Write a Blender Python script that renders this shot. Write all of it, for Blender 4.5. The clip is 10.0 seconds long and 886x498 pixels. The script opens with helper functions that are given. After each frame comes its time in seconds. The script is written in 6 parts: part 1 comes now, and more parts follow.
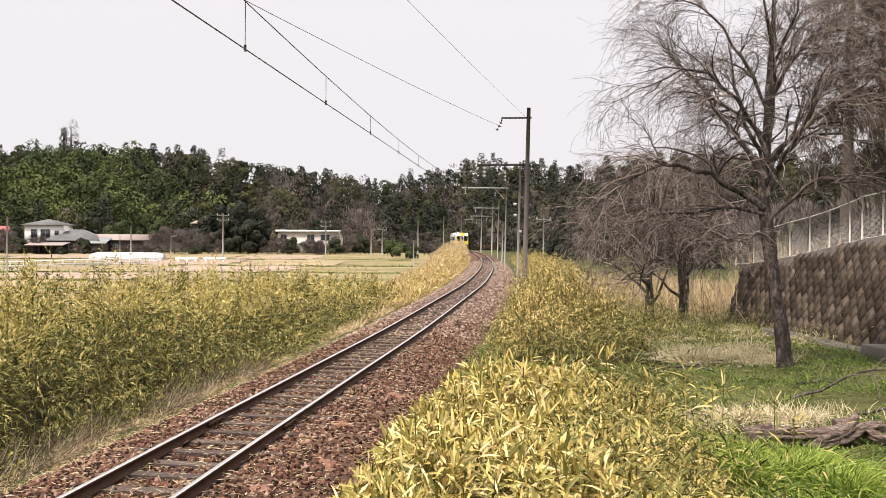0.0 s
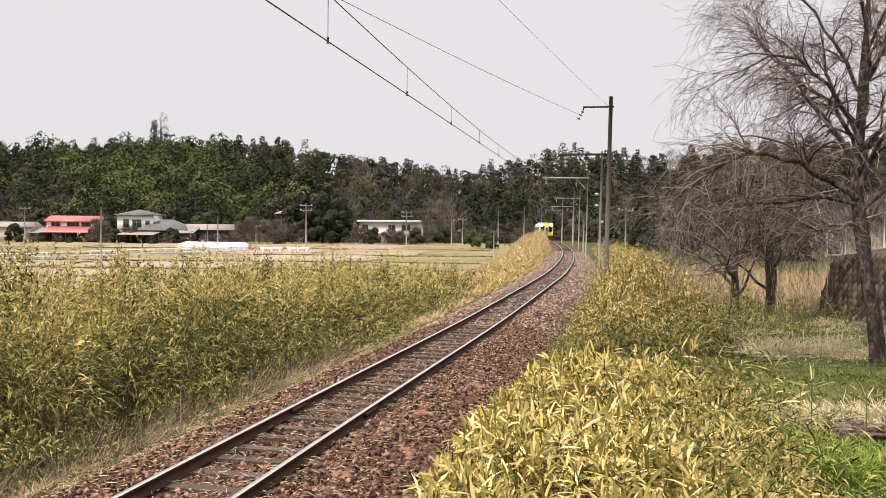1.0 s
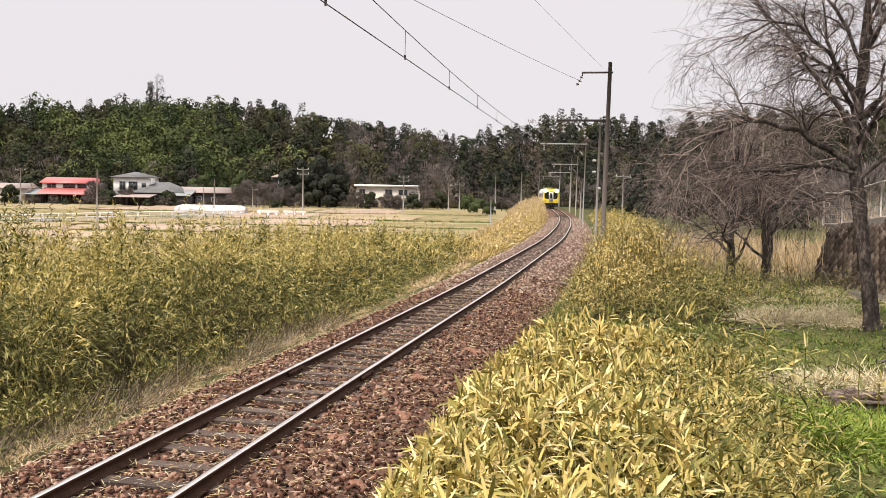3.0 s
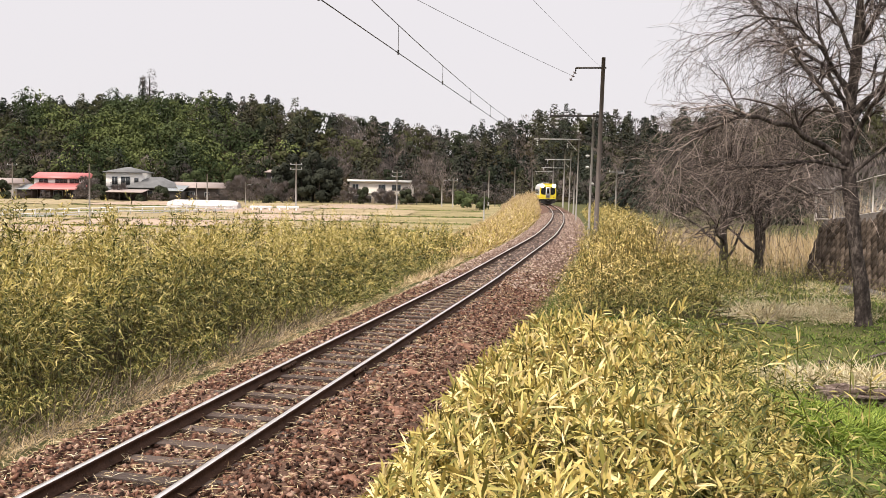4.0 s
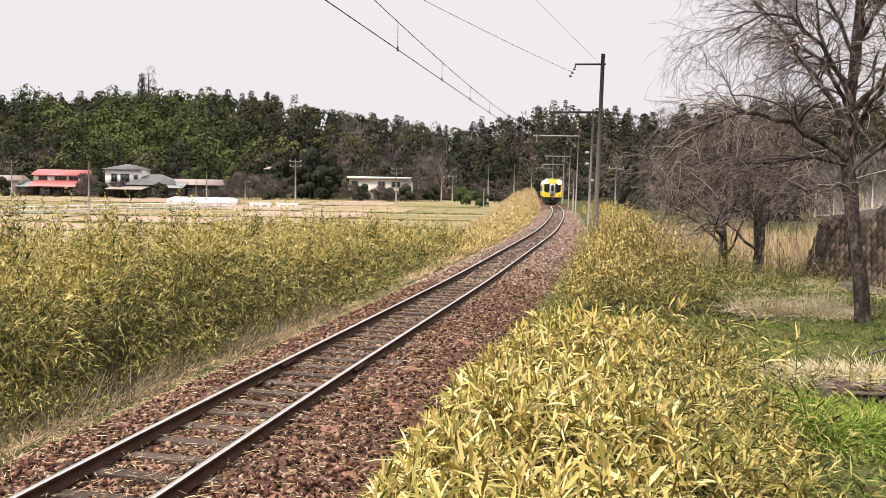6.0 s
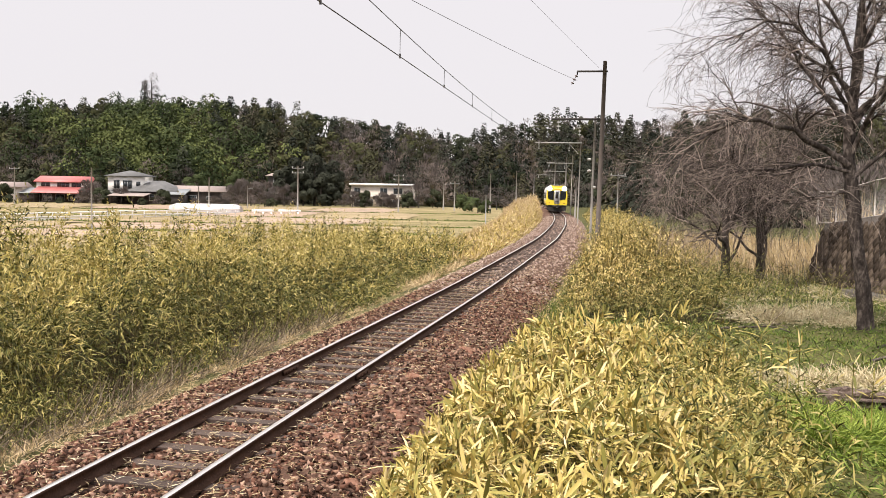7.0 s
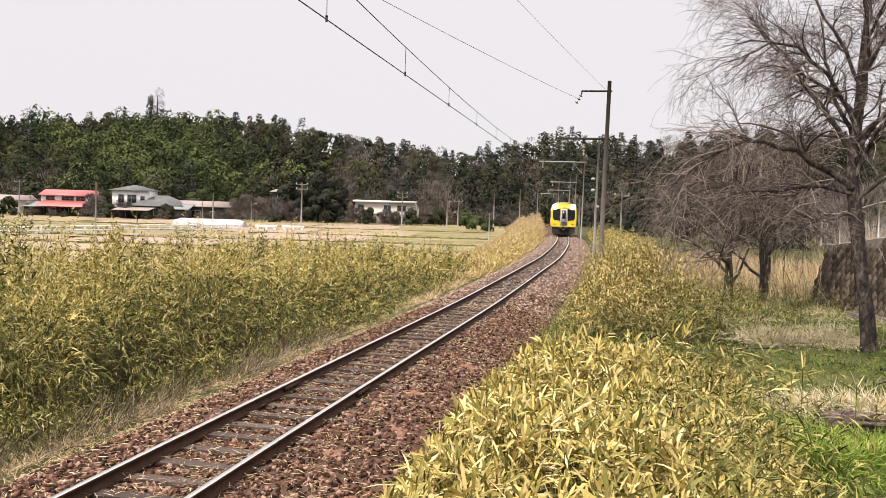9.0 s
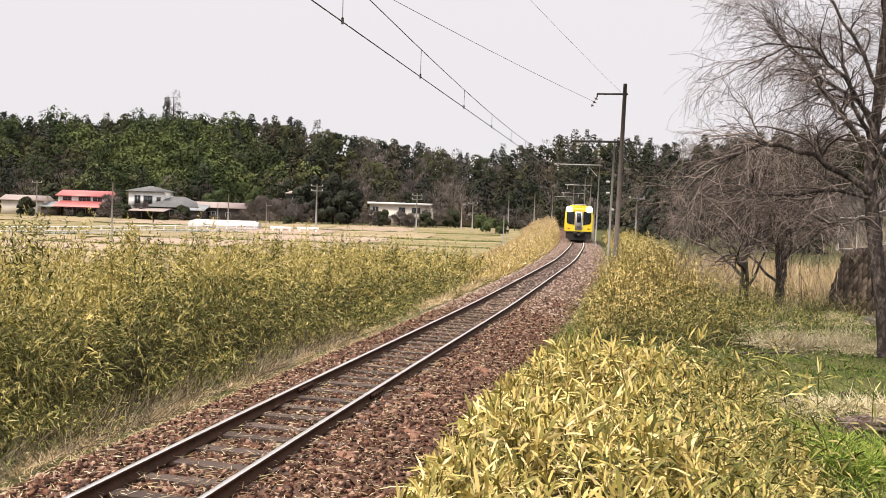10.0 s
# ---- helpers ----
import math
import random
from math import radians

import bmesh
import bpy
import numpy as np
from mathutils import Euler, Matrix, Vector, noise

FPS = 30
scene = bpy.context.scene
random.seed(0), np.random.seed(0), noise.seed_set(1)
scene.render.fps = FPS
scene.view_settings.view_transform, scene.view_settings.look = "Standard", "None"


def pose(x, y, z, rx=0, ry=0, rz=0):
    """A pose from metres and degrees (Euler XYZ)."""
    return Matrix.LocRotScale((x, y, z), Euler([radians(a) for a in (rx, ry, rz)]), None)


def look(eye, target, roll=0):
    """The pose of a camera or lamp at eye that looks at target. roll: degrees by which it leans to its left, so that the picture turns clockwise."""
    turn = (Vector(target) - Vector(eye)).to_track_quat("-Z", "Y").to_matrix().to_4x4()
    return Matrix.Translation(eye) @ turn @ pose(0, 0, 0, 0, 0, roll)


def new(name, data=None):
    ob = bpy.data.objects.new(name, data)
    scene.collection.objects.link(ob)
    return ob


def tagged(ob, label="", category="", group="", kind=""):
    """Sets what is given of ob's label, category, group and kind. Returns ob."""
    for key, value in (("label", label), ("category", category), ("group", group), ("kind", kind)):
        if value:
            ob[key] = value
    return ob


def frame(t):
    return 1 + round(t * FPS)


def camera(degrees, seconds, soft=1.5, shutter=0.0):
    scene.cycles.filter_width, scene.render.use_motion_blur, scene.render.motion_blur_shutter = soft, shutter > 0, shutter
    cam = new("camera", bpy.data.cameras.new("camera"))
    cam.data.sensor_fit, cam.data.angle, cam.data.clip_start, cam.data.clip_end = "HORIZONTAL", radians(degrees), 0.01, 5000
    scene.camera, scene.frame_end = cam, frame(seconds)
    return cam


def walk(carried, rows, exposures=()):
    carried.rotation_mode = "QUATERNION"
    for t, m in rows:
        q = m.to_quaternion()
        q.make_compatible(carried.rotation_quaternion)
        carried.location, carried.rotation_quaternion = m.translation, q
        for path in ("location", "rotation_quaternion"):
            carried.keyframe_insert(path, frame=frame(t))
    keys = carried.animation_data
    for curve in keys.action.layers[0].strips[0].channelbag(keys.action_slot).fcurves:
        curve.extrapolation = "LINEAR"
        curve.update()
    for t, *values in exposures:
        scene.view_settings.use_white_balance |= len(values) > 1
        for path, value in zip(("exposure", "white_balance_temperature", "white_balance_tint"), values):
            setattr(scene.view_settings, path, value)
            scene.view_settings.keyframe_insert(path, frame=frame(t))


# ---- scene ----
cam = camera(50.56, 10.0, soft=0.8)
EYE = (0.0, 0.0, 2.71)


def view(yaw, pitch, roll):
    """A pose of the camera at EYE: yaw to the right from +y, pitch up, roll, in degrees."""
    a, b = radians(yaw), radians(pitch)
    way = Vector((math.sin(a) * math.cos(b), math.cos(a) * math.cos(b), math.sin(b)))
    return look(EYE, Vector(EYE) + way * 50, roll)


# seconds, yaw, pitch, roll of the camera in the bystander's grip
TURNS = [
    (0.0, 4.197, -0.748, 0.510),
    (0.5, 1.284, -0.791, 0.388),
    (1.0, -0.694, -1.388, 0.594),
    (1.5, -1.444, -2.164, 0.849),
    (2.0, -1.359, -2.825, 1.069),
    (2.5, -0.897, -3.248, 1.122),
    (4.0, -0.051, -3.792, 1.143),
    (4.5, 0.000, -3.894, 1.146),
    (5.0, 0.044, -3.998, 1.133),
    (5.5, 0.026, -4.024, 1.082),
    (7.0, -0.159, -3.581, 1.111),
    (7.5, -0.228, -3.156, 1.092),
    (8.0, -0.209, -2.779, 1.211),
    (8.5, -0.227, -2.565, 1.464),
    (9.0, -0.369, -2.508, 1.731),
    (9.5, -0.721, -2.471, 1.995),
    (10.0, -1.248, -2.396, 2.006),
]
walk(cam, [(t, view(*turn)) for t, *turn in TURNS], [(0.0, 0.26), (1.0, 0.1), (2.5, 0.14), (5.0, 0.2), (7.5, 0.22), (10.0, 0.2)])

# ---- world and light: a bright overcast sky ----
world = bpy.data.worlds.new("overcast_sky")
scene.world = world
world.use_nodes = True
wn, wl = world.node_tree.nodes, world.node_tree.links
sky = wn.new("ShaderNodeTexSky")
sky.sky_type, sky.sun_disc = "NISHITA", False
sky.sun_elevation, sky.sun_rotation = radians(57.5), radians(-131.8)
veil = wn.new("ShaderNodeMix")
veil.data_type = "RGBA"
veil.inputs[0].default_value = 0.96
wl.new(sky.outputs[0], veil.inputs[6])
# cloud cover: brighter overhead than near the horizon, as an overcast sky is
across = wn.new("ShaderNodeTexCoord")
split = wn.new("ShaderNodeSeparateXYZ")
wl.new(across.outputs["Generated"], split.inputs[0])
cloud = wn.new("ShaderNodeValToRGB")
for e, (place, rgb) in zip((cloud.color_ramp.elements[0], cloud.color_ramp.elements.new(0.3), cloud.color_ramp.elements[-1]), ((0.0, (0.375, 0.358, 0.369)), (0.3, (0.39, 0.372, 0.384)), (1.0, (0.98, 0.94, 0.95)))):
    e.position, e.color = place, (*rgb, 1)
wl.new(split.outputs[2], cloud.inputs[0])
gain = wn.new("ShaderNodeVectorMath")
gain.operation = "SCALE"
gain.inputs[3].default_value = 20.0
wl.new(cloud.outputs[0], gain.inputs[0])
wl.new(gain.outputs[0], veil.inputs[7])
wl.new(veil.outputs[2], wn["Background"].inputs[0])
wn["Background"].inputs[1].default_value = 0.1
sun = new("sun", bpy.data.lights.new("sun", "SUN"))
sun.data.energy, sun.data.angle, sun.data.color = 4.8, radians(12), (1.0, 0.9, 0.79)
sun.matrix_world = look((-38, -34, 80), (0, 0, 0))

# ---- materials ----
def material(name, stops, scale=4.0, rough=0.8, metal=0.0, bump=0.3, fine=40.0, island=0.0, piece=0.0, gloss=0.12, through_light=0.0, stretch=(1, 1, 1)):
    """A surface whose colour runs over stops [(place, rgb), ...] by noise at two scales, mixed with a chance per island or per piece."""
    m = bpy.data.materials.new(name)
    m.use_nodes = True
    n, l = m.node_tree.nodes, m.node_tree.links
    p = n["Principled BSDF"]
    co = n.new("ShaderNodeTexCoord")
    mp = n.new("ShaderNodeMapping")
    mp.inputs["Scale"].default_value = stretch
    l.new(co.outputs["Object"], mp.inputs[0])
    big, small = n.new("ShaderNodeTexNoise"), n.new("ShaderNodeTexNoise")
    big.inputs["Scale"].default_value, small.inputs["Scale"].default_value = scale, fine
    big.inputs["Detail"].default_value, small.inputs["Detail"].default_value = 5, 4
    big.inputs["Roughness"].default_value = 0.65
    l.new(mp.outputs[0], big.inputs["Vector"])
    l.new(mp.outputs[0], small.inputs["Vector"])
    mix = n.new("ShaderNodeMath")
    mix.operation = "MULTIPLY_ADD"
    mix.inputs[1].default_value = 0.35
    l.new(small.outputs["Fac"], mix.inputs[0])
    half = n.new("ShaderNodeMath")
    half.operation = "MULTIPLY"
    half.inputs[1].default_value = 0.65
    l.new(big.outputs["Fac"], half.inputs[0])
    l.new(half.outputs[0], mix.inputs[2])
    last = mix.outputs[0]
    for share, node, socket in ((island, "ShaderNodeNewGeometry", "Random Per Island"), (piece, "ShaderNodeObjectInfo", "Random")):
        if share:
            src = n.new(node)
            f = n.new("ShaderNodeMix")
            f.inputs[0].default_value = share
            l.new(last, f.inputs[2])
            l.new(src.outputs[socket], f.inputs[3])
            last = f.outputs[0]
    ramp = n.new("ShaderNodeValToRGB")
    el = ramp.color_ramp.elements
    while len(el) < len(stops):
        el.new(0.5)
    for e, (at_place, rgb) in zip(el, stops):
        e.position, e.color = at_place, (*rgb, 1)
    l.new(last, ramp.inputs[0])
    l.new(ramp.outputs[0], p.inputs["Base Color"])
    p.inputs["Roughness"].default_value, p.inputs["Metallic"].default_value = rough, metal
    p.inputs["Specular IOR Level"].default_value = gloss
    if bump:
        b = n.new("ShaderNodeBump")
        b.inputs["Strength"].default_value, b.inputs["Distance"].default_value = bump, 0.02
        l.new(small.outputs["Fac"], b.inputs["Height"])
        l.new(b.outputs[0], p.inputs["Normal"])
    if through_light:
        t = n.new("ShaderNodeBsdfTranslucent")
        l.new(ramp.outputs[0], t.inputs[0])
        s = n.new("ShaderNodeMixShader")
        s.inputs[0].default_value = through_light
        l.new(p.outputs[0], s.inputs[1])
        l.new(t.outputs[0], s.inputs[2])
        l.new(s.outputs[0], n["Material Output"].inputs[0])
    return m


def plain(name, rgb, rough=0.6, metal=0.0, vary=0.25, scale=3.0, piece=0.0, gloss=0.5, bump=0.1):
    lo, hi = [c * (1 - vary) for c in rgb], [min(1, c * (1 + vary)) for c in rgb]
    return material(name, [(0.3, lo), (0.7, hi)], scale, rough, metal, bump, 30, 0, piece, gloss)


def glowing(name, rgb, strength):
    m = bpy.data.materials.new(name)
    m.use_nodes = True
    p = m.node_tree.nodes["Principled BSDF"]
    p.inputs["Base Color"].default_value = (*rgb, 1)
    p.inputs["Emission Color"].default_value = (*rgb, 1)
    p.inputs["Emission Strength"].default_value = strength
    return m


M_RAIL_TOP = material("worn_steel", [(0.3, (0.72, 0.66, 0.62)), (0.7, (0.92, 0.88, 0.84))], 6, 0.32, 1.0, 0.0, gloss=0.5)
M_RAIL = material("rusty_steel", [(0.3, (0.035, 0.02, 0.014)), (0.7, (0.09, 0.05, 0.035))], 5, 0.85, 0.2, 0.3)
M_SLEEPER = material("weathered_sleeper_wood", [(0.25, (0.035, 0.024, 0.02)), (0.75, (0.13, 0.095, 0.08))], 6, 0.9, 0, 0.6, 30, 0, 0.3, 0.3, 0, (1, 8, 8))
M_BALLAST = material("ballast_bed", [(0.3, (0.03, 0.019, 0.015)), (0.5, (0.1, 0.058, 0.042)), (0.7, (0.24, 0.14, 0.1))], 9, 0.95, 0, 1.0, 60)
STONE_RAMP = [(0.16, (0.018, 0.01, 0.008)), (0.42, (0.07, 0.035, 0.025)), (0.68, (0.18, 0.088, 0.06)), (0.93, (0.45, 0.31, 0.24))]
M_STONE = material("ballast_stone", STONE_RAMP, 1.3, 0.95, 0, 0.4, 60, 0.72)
# paler, greyer stones for the far stretch of the bed
M_STONE_FAR = material("pale_ballast_stone", [(0.2, (0.1, 0.07, 0.055)), (0.5, (0.27, 0.192, 0.155)), (0.8, (0.5, 0.4, 0.34))], 1.0, 0.95, 0, 0.4, 60, 0.5)
M_STONE_PIECE = material("ballast_stone_single", STONE_RAMP, 8, 0.95, 0, 0.4, 60, 0, 0.8)
M_CLAY = material("reddish_clay", [(0.3, (0.12, 0.06, 0.04)), (0.5, (0.22, 0.115, 0.08)), (0.7, (0.34, 0.2, 0.145))], 8, 0.95, 0, 0.8, 40)
LEAF_SASA = [(0.08, (0.09, 0.09, 0.024)), (0.3, (0.23, 0.21, 0.055)), (0.5, (0.42, 0.335, 0.1)), (0.72, (0.6, 0.465, 0.175)), (0.93, (0.73, 0.6, 0.33))]
M_SASA_NEAR = material("bamboo_grass_leaf", LEAF_SASA, 1.6, 0.5, 0, 0.1, 30, 0.8, 0, 0.18, 0.05)
M_SASA_PIECE = material("bamboo_grass_leaf_single", LEAF_SASA, 1.6, 0.5, 0, 0.1, 30, 0, 0.75, 0.18, 0.05)
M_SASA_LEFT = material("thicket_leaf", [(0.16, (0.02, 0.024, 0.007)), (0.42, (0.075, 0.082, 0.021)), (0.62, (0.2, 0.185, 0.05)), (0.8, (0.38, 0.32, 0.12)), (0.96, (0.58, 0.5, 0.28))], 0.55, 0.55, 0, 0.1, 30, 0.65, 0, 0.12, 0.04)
# crown leaves of the thicket, yellower and lightened as if sunlit
M_SASA_TOP = material("thicket_sunlit_leaf", [(0.08, (0.1, 0.095, 0.022)), (0.28, (0.25, 0.21, 0.05)), (0.5, (0.42, 0.34, 0.1)), (0.85, (0.64, 0.53, 0.26))], 0.55, 0.55, 0, 0.1, 30, 0.6, 0, 0.12, 0.05)
M_SASA_GOLD = material("golden_bush_leaf", [(0.1, (0.08, 0.075, 0.022)), (0.34, (0.32, 0.25, 0.07)), (0.6, (0.55, 0.42, 0.15)), (0.9, (0.72, 0.59, 0.34))], 0.6, 0.55, 0, 0.1, 30, 0.6, 0, 0.12, 0.04)
M_STRAW = material("dry_grass", [(0.1, (0.22, 0.15, 0.08)), (0.5, (0.48, 0.36, 0.2)), (0.9, (0.74, 0.61, 0.41))], 0.5, 0.75, 0, 0.1, 30, 0.6, 0, 0.1, 0.15)
M_PALE_STRAW = material("bleached_grass", [(0.1, (0.26, 0.2, 0.11)), (0.5, (0.5, 0.43, 0.27)), (0.9, (0.76, 0.69, 0.52))], 0.8, 0.75, 0, 0.1, 30, 0.6, 0, 0.1, 0.15)
M_GRASS = material("green_grass", [(0.14, (0.02, 0.03, 0.009)), (0.42, (0.07, 0.115, 0.022)), (0.65, (0.16, 0.215, 0.045)), (0.9, (0.3, 0.32, 0.1))], 0.7, 0.6, 0, 0.1, 30, 0.6, 0, 0.1, 0.15)
M_FRESH = material("fresh_grass_blade", [(0.1, (0.06, 0.1, 0.016)), (0.5, (0.19, 0.27, 0.045)), (0.9, (0.4, 0.45, 0.1))], 0.7, 0.5, 0, 0, 30, 0.7, 0, 0.15, 0.15)
M_DEAD_STEM = material("dead_stems", [(0.1, (0.05, 0.036, 0.025)), (0.5, (0.15, 0.115, 0.08)), (0.9, (0.42, 0.35, 0.265))], 0.8, 0.8, 0, 0, 30, 0.7)
M_STEM = material("bamboo_stem", [(0.2, (0.1, 0.085, 0.03)), (0.8, (0.32, 0.27, 0.12))], 3, 0.6, 0, 0.1, 30, 0.5)
M_BARK = material("cherry_bark", [(0.34, (0.012, 0.0095, 0.009)), (0.5, (0.05, 0.04, 0.036)), (0.68, (0.19, 0.158, 0.14))], 9, 0.95, 0, 1.0, 30, 0, 0, 0.2, 0, (1, 1, 0.5))
M_TWIG = material("cherry_twig", [(0.15, (0.018, 0.014, 0.013)), (0.48, (0.1, 0.079, 0.07)), (0.86, (0.4, 0.325, 0.285))], 2, 0.85, 0, 0, 30, 0.7)
M_WOODPOLE = material("creosoted_pole_wood", [(0.25, (0.06, 0.05, 0.045)), (0.75, (0.17, 0.143, 0.128))], 3, 0.9, 0, 0.5, 20, 0, 0, 0.3, 0, (6, 6, 0.6))
M_CONCRETE = material("pole_concrete", [(0.3, (0.2, 0.185, 0.175)), (0.7, (0.34, 0.32, 0.3))], 2, 0.9, 0, 0.3)
M_STEEL = material("galvanised_steel", [(0.3, (0.2, 0.2, 0.2)), (0.7, (0.34, 0.34, 0.34))], 5, 0.6, 0.6, 0.1)
M_DARKSTEEL = material("dark_steel", [(0.3, (0.03, 0.028, 0.027)), (0.7, (0.075, 0.068, 0.063))], 5, 0.7, 0.4, 0.1)
M_PALE_STEEL = material("pale_weathered_steel", [(0.3, (0.3, 0.29, 0.28)), (0.7, (0.46, 0.45, 0.43))], 5, 0.7, 0.2, 0.1)
M_WIRE = plain("wire_metal", (0.07, 0.065, 0.062), 0.7, 0.3)
M_PORCELAIN = plain("white_porcelain", (0.4, 0.39, 0.38), 0.4)
M_BROWN_PORCELAIN = plain("brown_porcelain", (0.09, 0.06, 0.05), 0.3)
M_GROUND = material("mixed_turf", [(0.3, (0.022, 0.02, 0.01)), (0.45, (0.05, 0.052, 0.018)), (0.6, (0.1, 0.098, 0.036)), (0.75, (0.2, 0.16, 0.085))], 0.6, 0.95, 0, 1.0, 14)
M_PADDY = material("stubble_field", [(0.34, (0.13, 0.095, 0.065)), (0.48, (0.29, 0.22, 0.165)), (0.64, (0.42, 0.335, 0.265))], 0.5, 0.95, 0, 0.8, 3, 0, 0.0, 0.05, 0, (0.12, 1.6, 1))
M_MEADOW = material("greening_field", [(0.34, (0.1, 0.085, 0.045)), (0.48, (0.25, 0.2, 0.12)), (0.64, (0.38, 0.305, 0.2))], 0.5, 0.95, 0, 0.8, 3, 0, 0.0, 0.05, 0, (0.15, 1.4, 1))
# leaf litter, its colour darkened so gaps in the growth read as shade
M_SHADE_LITTER = material("shaded_forest_floor", [(0.3, (0.014, 0.013, 0.008)), (0.5, (0.03, 0.025, 0.014)), (0.7, (0.07, 0.052, 0.03))], 2.5, 0.95, 0, 1.0, 25, gloss=0.0)
def foliage_tones(name, deep, mid, light, tones):
    """The same foliage in several tones, one for each tree by chance."""
    out = []
    for tone in tones:
        stops = [(0.34, deep), (0.5, mid), (0.68, light)]
        out.append(material(name, [(at, tuple(c * k for c, k in zip(rgb, tone))) for at, rgb in stops], 0.16, 0.9, 0, 0, 0.8, 0.05, 0, 0.05, 0.06))
    return out


# conifer and bare-wood colours are raised and greyed in place of distance haze
M_CONIFERS = foliage_tones("conifer_needles", (0.019, 0.021, 0.016), (0.038, 0.042, 0.031), (0.066, 0.069, 0.05), ((0.65, 0.7, 0.75), (1.0, 1.0, 1.0), (1.5, 1.35, 1.1)))
M_BAMBOOS = foliage_tones("bamboo_crown_leaf", (0.027, 0.036, 0.016), (0.056, 0.072, 0.031), (0.096, 0.114, 0.052), ((0.6, 0.65, 0.65), (1.0, 1.0, 1.0), (1.6, 1.5, 1.25)))
M_EVERGREENS = foliage_tones("evergreen_leaf", (0.02, 0.023, 0.015), (0.041, 0.047, 0.028), (0.072, 0.078, 0.046), ((0.55, 0.6, 0.6), (1.0, 1.0, 1.0), (1.5, 1.35, 1.1)))
M_BARES = foliage_tones("bare_wood_twigs", (0.075, 0.066, 0.062), (0.14, 0.122, 0.114), (0.22, 0.192, 0.178), ((0.6, 0.58, 0.58), (0.9, 0.88, 0.88), (1.3, 1.22, 1.18)))
M_CONIFER, M_BAMBOO, M_EVERGREEN, M_BARE = M_CONIFERS[1], M_BAMBOOS[1], M_EVERGREENS[1], M_BARES[1]
M_TRUNK = plain("dark_trunk", (0.05, 0.04, 0.033), 0.9)

# ---- geometry helpers ----
rng = np.random.default_rng(7)


def reseed(k):
    """Starts the chance numbers anew, so that one thing keeps its form when another changes."""
    rng.bit_generator.state = np.random.default_rng(k).bit_generator.state


class Geo:
    """Vertices and faces gathered for one mesh."""

    def __init__(self):
        self.blocks, self.count = [], 0

    def add(self, verts, faces, mat=0):
        verts, faces = np.asarray(verts, np.float32).reshape(-1, 3), np.asarray(faces, np.int32)
        self.blocks.append((verts, faces + self.count, mat))
        self.count += len(verts)
        return self

    def box(self, x0, x1, y0, y1, z0, z1, mat=0):
        v = [(x, y, z) for x in (x0, x1) for y in (y0, y1) for z in (z0, z1)]
        return self.add(v, [(0, 1, 3, 2), (4, 6, 7, 5), (0, 4, 5, 1), (2, 3, 7, 6), (0, 2, 6, 4), (1, 5, 7, 3)], mat)

    def prism(self, outline, a, b, axis="y", mat=0):
        """An outline of (p, q) pairs drawn out from a to b along an axis."""
        n = len(outline)
        put = {"y": lambda p, q, s: (p, s, q), "x": lambda p, q, s: (s, p, q), "z": lambda p, q, s: (p, q, s)}[axis]
        v = [put(p, q, s) for s in (a, b) for p, q in outline]
        self.add(v, [(i, (i + 1) % n, n + (i + 1) % n, n + i) for i in range(n)], mat)
        for base, turn in ((0, -1), (n, 1)):
            idx = [base + i for i in range(n)][::turn]
            mid = np.mean([v[i] for i in idx], 0)
            self.add([mid] + [v[i] for i in idx], [(0, 1 + i, 1 + (i + 1) % n) for i in range(n)], mat)
        return self

    def tubes(self, paths, radii, sides=5, mat=0):
        """Tubes along N paths of K points each; radii N x K."""
        p, r = np.asarray(paths, float), np.asarray(radii, float)
        if p.ndim == 2:
            p, r = p[None], np.broadcast_to(r, p.shape[:1])[None]
        n, k, _ = p.shape
        d = np.gradient(p, axis=1)
        d /= np.linalg.norm(d, axis=2, keepdims=True) + 1e-9
        lead = d.mean(1)
        ref = np.where(np.abs(lead[:, 2:3]) > 0.8, [[1.0, 0, 0]], [[0, 0, 1.0]])[:, None]
        a = np.cross(d, ref)
        a /= np.linalg.norm(a, axis=2, keepdims=True) + 1e-9
        b = np.cross(d, a)
        w = np.arange(sides) * 2 * np.pi / sides
        ring = p[:, :, None] + r[:, :, None, None] * (a[:, :, None] * np.cos(w)[:, None] + b[:, :, None] * np.sin(w)[:, None])
        i, j, s = np.meshgrid(np.arange(n), np.arange(k - 1), np.arange(sides), indexing="ij")
        at_ring = lambda jj, ss: (i * k + jj) * sides + ss % sides
        f = np.stack([at_ring(j, s), at_ring(j, s + 1), at_ring(j + 1, s + 1), at_ring(j + 1, s)], -1).reshape(-1, 4)
        self.add(ring, f, mat)
        for e, turn in ((0, 1), (k - 1, -1)):
            caps = (np.arange(n)[:, None] * k + e) * sides + np.arange(sides)[::turn]
            if sides in (3, 4):
                self.blocks.append((np.zeros((0, 3), np.float32), (caps + self.count - n * k * sides).astype(np.int32), mat))
            else:
                fan = np.stack([np.stack([caps[:, 0], caps[:, q], caps[:, q + 1]], -1) for q in range(1, sides - 1)], 1).reshape(-1, 3)
                self.blocks.append((np.zeros((0, 3), np.float32), (fan + self.count - n * k * sides).astype(np.int32), mat))
        return self

    def rod(self, a, b, r, sides=8, mat=0, r2=None):
        return self.tubes(np.array([a, b], float), np.array([r, r if r2 is None else r2]), sides, mat)

    def turned(self, profile, centre=(0, 0, 0), sides=14, mat=0):
        """A lathe form: profile of (radius, z)."""
        c = np.array(centre, float)
        w = np.arange(sides) * 2 * np.pi / sides
        v = np.array([[c[0] + r * math.cos(q), c[1] + r * math.sin(q), c[2] + z] for r, z in profile for q in w])
